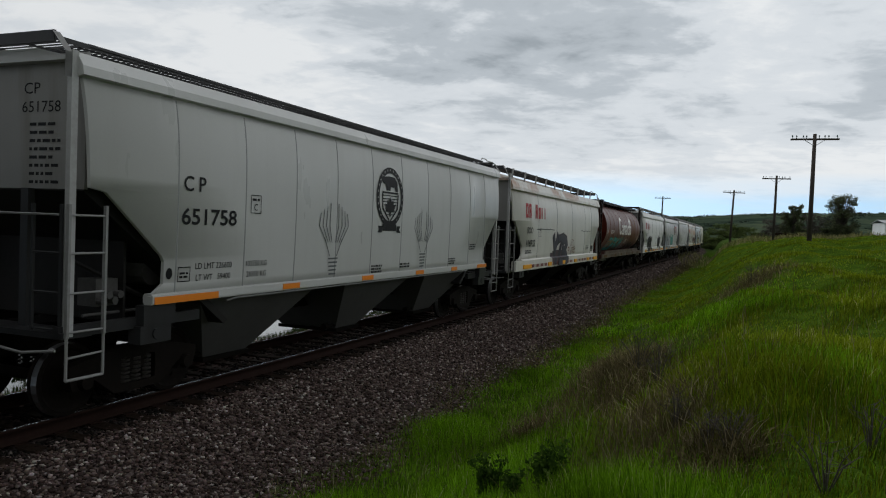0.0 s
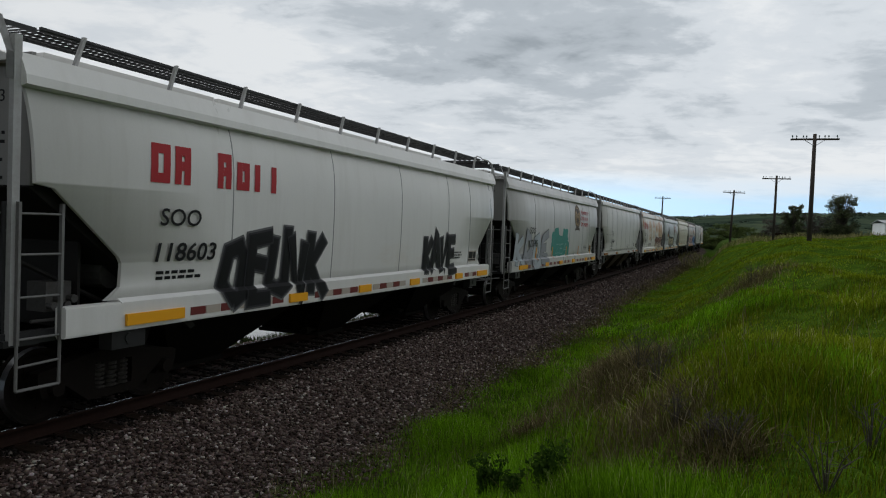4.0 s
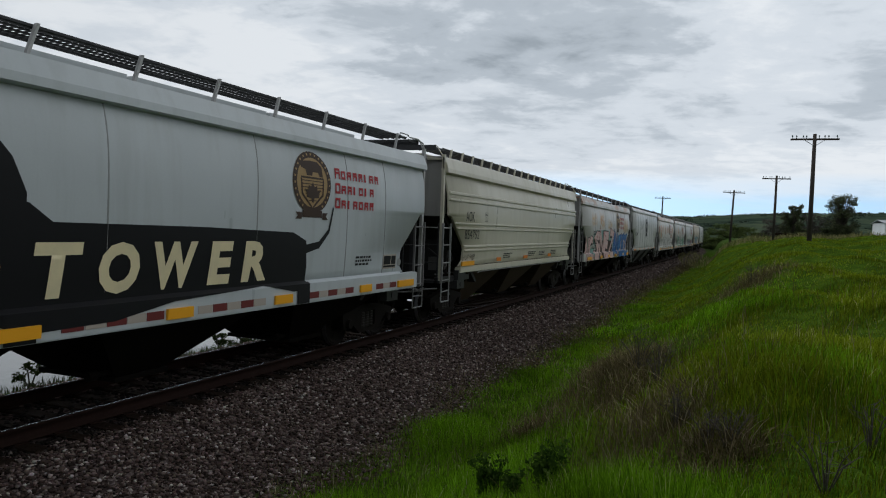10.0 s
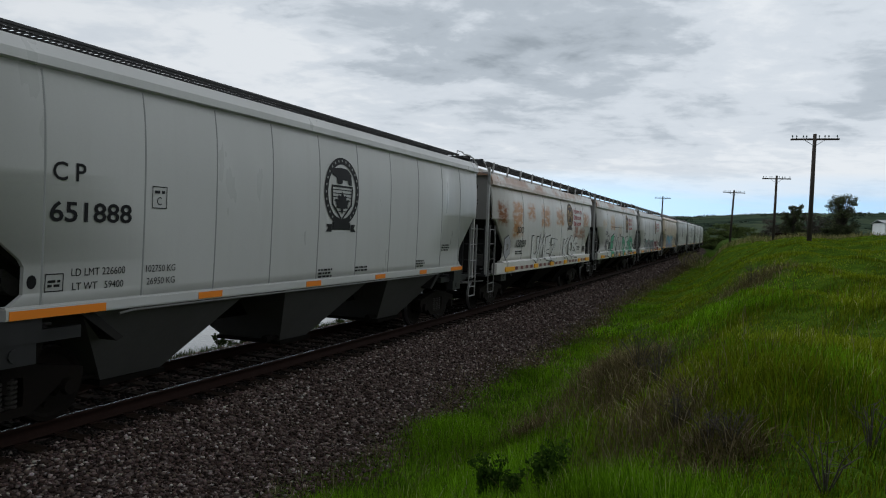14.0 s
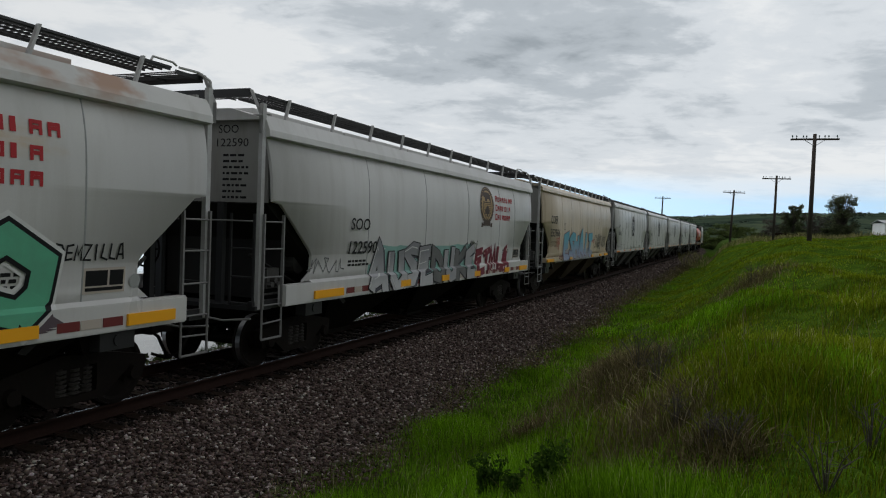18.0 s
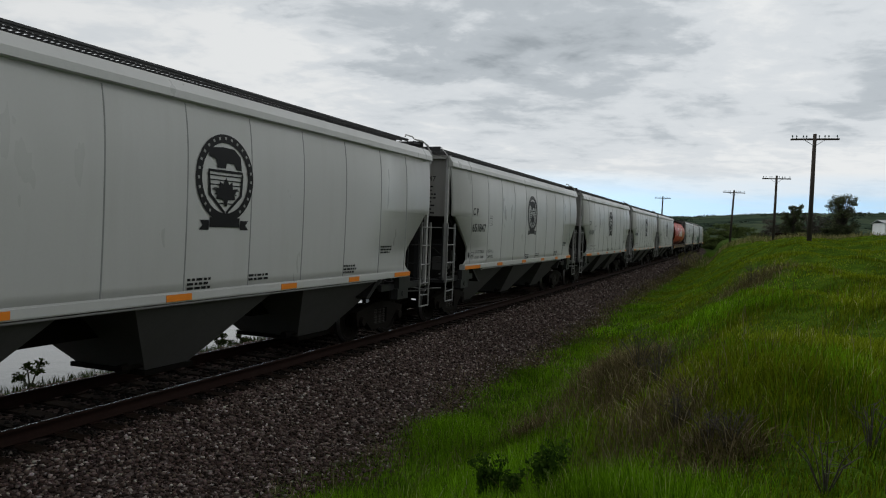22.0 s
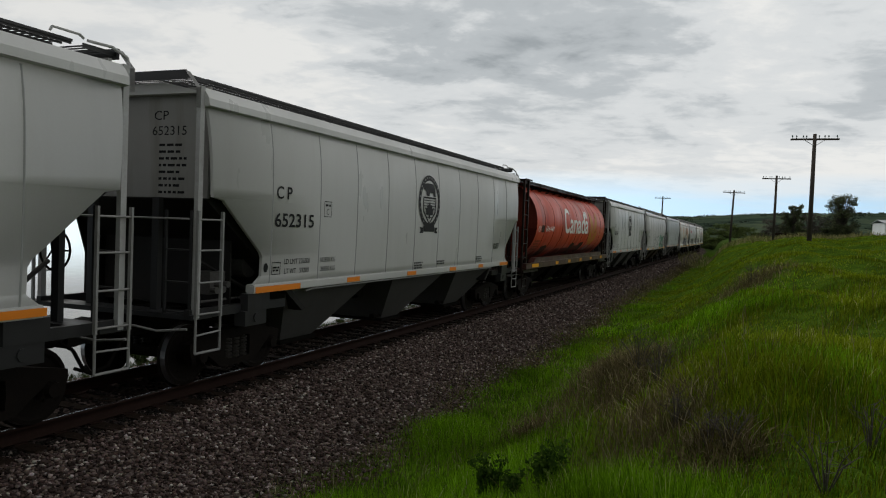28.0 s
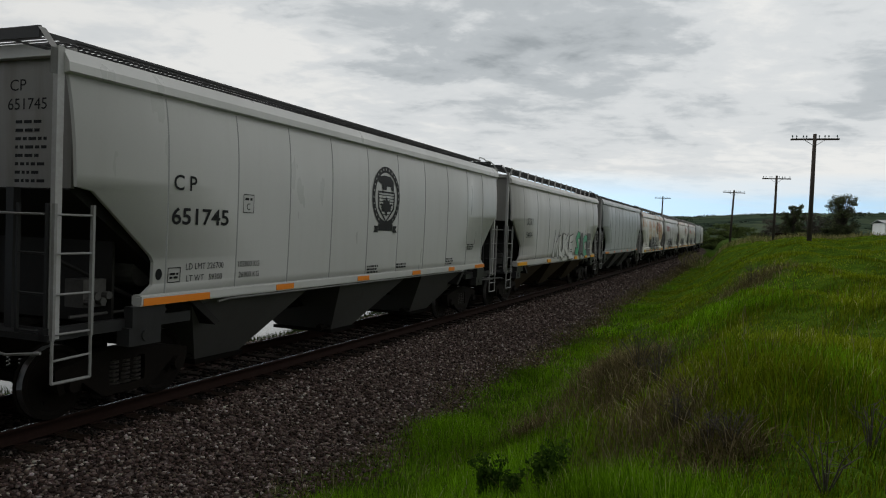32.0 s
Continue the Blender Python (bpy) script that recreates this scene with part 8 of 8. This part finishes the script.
def grass():
    rng = np.random.default_rng(7)
    xs, ys, hs, ws = [], [], [], []
    for y0, y1, x1, count, h, w in ((3.0, 6.0, 9.5, 36000, 0.34, 0.007), (6.0, 12.0, 13.0, 96000, 0.26, 0.008), (12.0, 24.0, 20.0, 84000, 0.20, 0.012), (24.0, 48.0, 34.0, 66000, 0.15, 0.022), (48.0, 110.0, 64.0, 50000, 0.13, 0.045)):
        y = rng.uniform(y0, y1, count)
        lo = verge(y) - 0.25 + np.abs(rng.normal(0, 0.25, count))
        # the view's right-hand limit
        lim = np.minimum(x1, 9.2 + y * 0.25 + 2.0)
        x = lo + (lim - lo) * rng.uniform(0, 1, count)
        clump = 0.62 + 0.55 * np.sin(x * 1.9 + 0.7 * np.sin(y * 1.1)) * np.sin(y * 1.3 + 0.9 * np.sin(x)) + rng.uniform(-0.25, 0.35, count)
        near_edge = np.clip((x - lo) / 0.6, 0.45, 1.0)
        for cx, cy, r in TANGLES:
            clump = clump * (1 - 0.45 * np.exp(-((x - cx) ** 2 + (y - cy) ** 2) / (r * r)))
        xs.append(x), ys.append(y), hs.append(h * np.clip(clump, 0.30, 1.4) * near_edge), ws.append(w * rng.uniform(0.7, 1.3, count))
    x, y, h, w = (np.concatenate(q) for q in (xs, ys, hs, ws))
    lean = rng.uniform(0.15, 1.1, len(x))
    # greener and taller by the verge, yellower on the open meadow
    drift = 0.9 * np.sin(x * 0.55 + 0.4 * np.sin(y * 0.23)) * np.sin(y * 0.31 + 1.2) + 0.4 * np.sin(x * 1.7 + y * 0.8)
    open_land = (x - verge(y) - 3.2) / 3.0 + (y - 9) / 22 + drift + rng.normal(0, 0.45, len(x)) > 0.55
    for keep, name, words, mat, tall, seed in ((~open_land, "verge_grass", "lush green spring grass beside the ballast", M_GRASS, 1.25, 8), (open_land, "meadow_grass", "yellow-green meadow grass on the bank", M_MEADOW, 0.85, 18)):
        blades(name, words, x[keep], y[keep], h[keep] * tall, w[keep], lean[keep], mat, seed)
    # the same meadow behind and beside the camera
    x, y = rng.uniform(3.6, 26, 16000), rng.uniform(-16, 24, 16000)
    keep = (y < 1.5) | (x > 11.2 + y * 0.25)
    x, y = x[keep], y[keep]
    blades("meadow_grass", "yellow-green meadow grass on the bank", x, y, rng.uniform(0.10, 0.26, len(x)), np.full(len(x), 0.016), rng.uniform(0.3, 1.5, len(x)), M_MEADOW, 28)
    # brownish fringe of old growth between gravel and grass
    y = 3.0 + 100 * rng.uniform(0, 1, 15000) ** 1.8
    x = verge(y) + rng.normal(0.12, 0.28, len(y))
    blades("fringe_grass", "brownish thin grass at the edge of the gravel", x, y, rng.uniform(0.06, 0.24, len(x)), 0.005 + y * 0.0005, rng.uniform(0.3, 1.6, len(x)), M_DRY, 29)
    # bleached old stems among the green, thickest on the hummock and along the verge
    px, py, ph = [], [], []
    for cx, cy, sx, sy, count in ((6.4, 11.5, 0.7, 1.7, 2200), (7.3, 8.6, 0.5, 0.8, 700), (5.2, 9.5, 0.7, 2.5, 500), (7.5, 14, 2.0, 5, 500), (8.0, 6.6, 0.4, 0.5, 120), (5.6, 22, 1.0, 4, 400), (4.4, 12, 0.35, 6, 350), (7.2, 6.6, 0.3, 0.4, 160)):
        px.append(rng.normal(cx, sx, count)), py.append(rng.normal(cy, sy, count)), ph.append(rng.uniform(0.18, 0.48, count))
    x, y, h = (np.concatenate(q) for q in (px, py, ph))
    ok = (x > verge(y)) & (y > 3.0)
    x, y, h = x[ok], y[ok], h[ok]
    blades("dry_grass_stems", "bleached dry grass stems standing in the green", x, y, h, np.full(len(x), 0.006), rng.uniform(0.2, 1.6, len(x)), M_DRY, 9, 0.7)
    # brown tangles of last year's weeds, with paler broken stems among them
    for name, words, mat, share, tall, wide, seed in (("brown_weed_tangle", "brown tangle of last year's dead weeds", M_DEAD, 0.8, 0.44, 0.009, 19), ("pale_weed_stems", "pale broken stems among the dead weeds", M_DRY, 0.7, 0.54, 0.010, 23)):
        px, py, ph = [], [], []
        for cx, cy, r in TANGLES:
            count = int(1150 * r * share)
            px.append(rng.normal(cx, r * 0.5, count)), py.append(rng.normal(cy, r * 0.62, count)), ph.append(rng.uniform(0.25, 1.0, count) * tall * min(1.0, 0.55 + r * 0.6))
        x, y, h = (np.concatenate(q) for q in (px, py, ph))
        blades(name, words, x, y, h, np.full(len(x), wide), rng.uniform(0.3, 2.2, len(x)), mat, seed, 0.7)
    # single bleached seed stalks over the whole bank
    y = 4.5 + 24 * rng.uniform(0, 1, 700) ** 1.5
    x = verge(y) + 0.5 + (4.5 + y * 0.30) * rng.uniform(0, 1, 700)
    blades("seed_stalks", "tall bleached seed stalks over the bank", x, y, rng.uniform(0.28, 0.52, len(x)), 0.005 + y * 0.0003, rng.uniform(0.2, 1.0, len(x)), M_DRY, 37, 0.6)
    # pale dry grass along the brow of the bank, before the trees
    y = rng.uniform(84, 128, 9000)
    x = 9.0 + rng.uniform(-0.08, 0.36, 9000) * y
    blades("brow_grass", "pale dry grass along the brow of the bank", x, y, rng.uniform(0.25, 0.75, len(x)), np.full(len(x), 0.05), rng.uniform(0.2, 1.0, len(x)), M_BROW, 41, 0.5)
    # strip of reeds and grass on the lake side, under the cars
    y = rng.uniform(2, 70, 14000)
    x = -rng.uniform(3.3, 5.0, 14000)
    blades("bank_grass", "rough grass on the lake bank", x, y, rng.uniform(0.08, 0.26, len(x)), np.full(len(x), 0.014), rng.uniform(0.3, 1.3, len(x)), M_SHORE, 10)


def weed(at, height, spread, stems, leaves, seed, label, material, size=0.035):
    rng = np.random.default_rng(seed)
    root = thing("weed", label, "weed", "weeds on the bank", at=pose(*at))
    tips, radii = [], []
    bm = bmesh.new()
    for k in range(stems):
        a = k * 2.4 + rng.uniform(-0.5, 0.5)
        tip = Vector((math.cos(a) * spread * rng.uniform(0.2, 1), math.sin(a) * spread * rng.uniform(0.2, 1), height * rng.uniform(0.55, 1.0)))
        mid = tip * 0.5 + Vector((0, 0, height * 0.12))
        bar(bm, (0, 0, -0.05), mid, 0.007, 4, 0.005)
        bar(bm, mid, tip, 0.005, 4, 0.002)
        for j in range(3):
            q = mid.lerp(tip, 0.3 * j + 0.2)
            bar(bm, q, q + Vector((rng.uniform(-1.4, 1.4), rng.uniform(-1.4, 1.4), rng.uniform(-0.1, 1.2))) * height * 0.18, 0.003, 3, 0.0015)
        for f in (0.12, 0.35, 0.6, 0.9):
            tips.append(tuple(Vector((0, 0, 0)).lerp(tip, f) + Vector((0, 0, 0.05))))
            radii.append((height * 0.19, height * 0.19, height * 0.19))
    part("stalk", bm, M_BARK if not leaves else M_WEED, root)
    if leaves:
        v, f = leaf_cloud(tips, radii, leaves, size, rng)
        part("foliage", raw_mesh("foliage", v, f, material), None, root)
    return root


def weeds():
    for x, y, h, sp, stems, n, seed, words in ((968, 884, 0.58, 0.17, 9, 640, 1, "dark leafy green weed in the grass"), (862, 890, 0.48, 0.18, 9, 560, 2, "low leafy green weed in the grass"), (905, 896, 0.34, 0.14, 7, 320, 14, "small leafy green weed in the grass")):
        weed(meet_ground(x, y), h, sp * 1.2, stems, n * 2, seed, words, M_WEED, 0.032)
    for x, y, h, sp, stems, seed in ((1460, 878, 0.42, 0.26, 11, 5), (1130, 660, 0.75, 0.35, 16, 6), (1165, 690, 0.65, 0.35, 16, 7), (1090, 640, 0.60, 0.3, 14, 8), (1290, 800, 0.42, 0.25, 14, 9), (1330, 505, 0.9, 0.5, 16, 10), (1195, 770, 0.5, 0.25, 12, 11), (1255, 800, 0.4, 0.2, 12, 12), (1540, 800, 0.4, 0.2, 8, 13)):
        weed(meet_ground(x, y), h, sp, stems, 0, seed, "dry brown branching weed stalks", M_DRY)


ballast()
grass()
weeds()


# ---- what moves: the train rolls past ----
def motions():
    for car, kind, paint, s0 in CARS:
        rows = []
        for k in range(33):
            c, a = on_track(s0 - travelled(float(k)))
            rows.append((float(k), pose(c.x, c.y, 0, 0, 0, math.degrees(a))))
        walk(car, rows)
    # the wheels roll without slipping
    step = 1 / 30
    turns = [math.degrees(travelled(i * step) / 0.459) for i in range(961)]
    for car, kind, paint, s0 in CARS[:24]:
        for o in car.children_recursive:
            if o.name.startswith("wheelset"):
                y = o.location.y
                walk(o, [(i * step, pose(0, y, 0.459, a, 0, 0)) for i, a in enumerate(turns)])


motions()
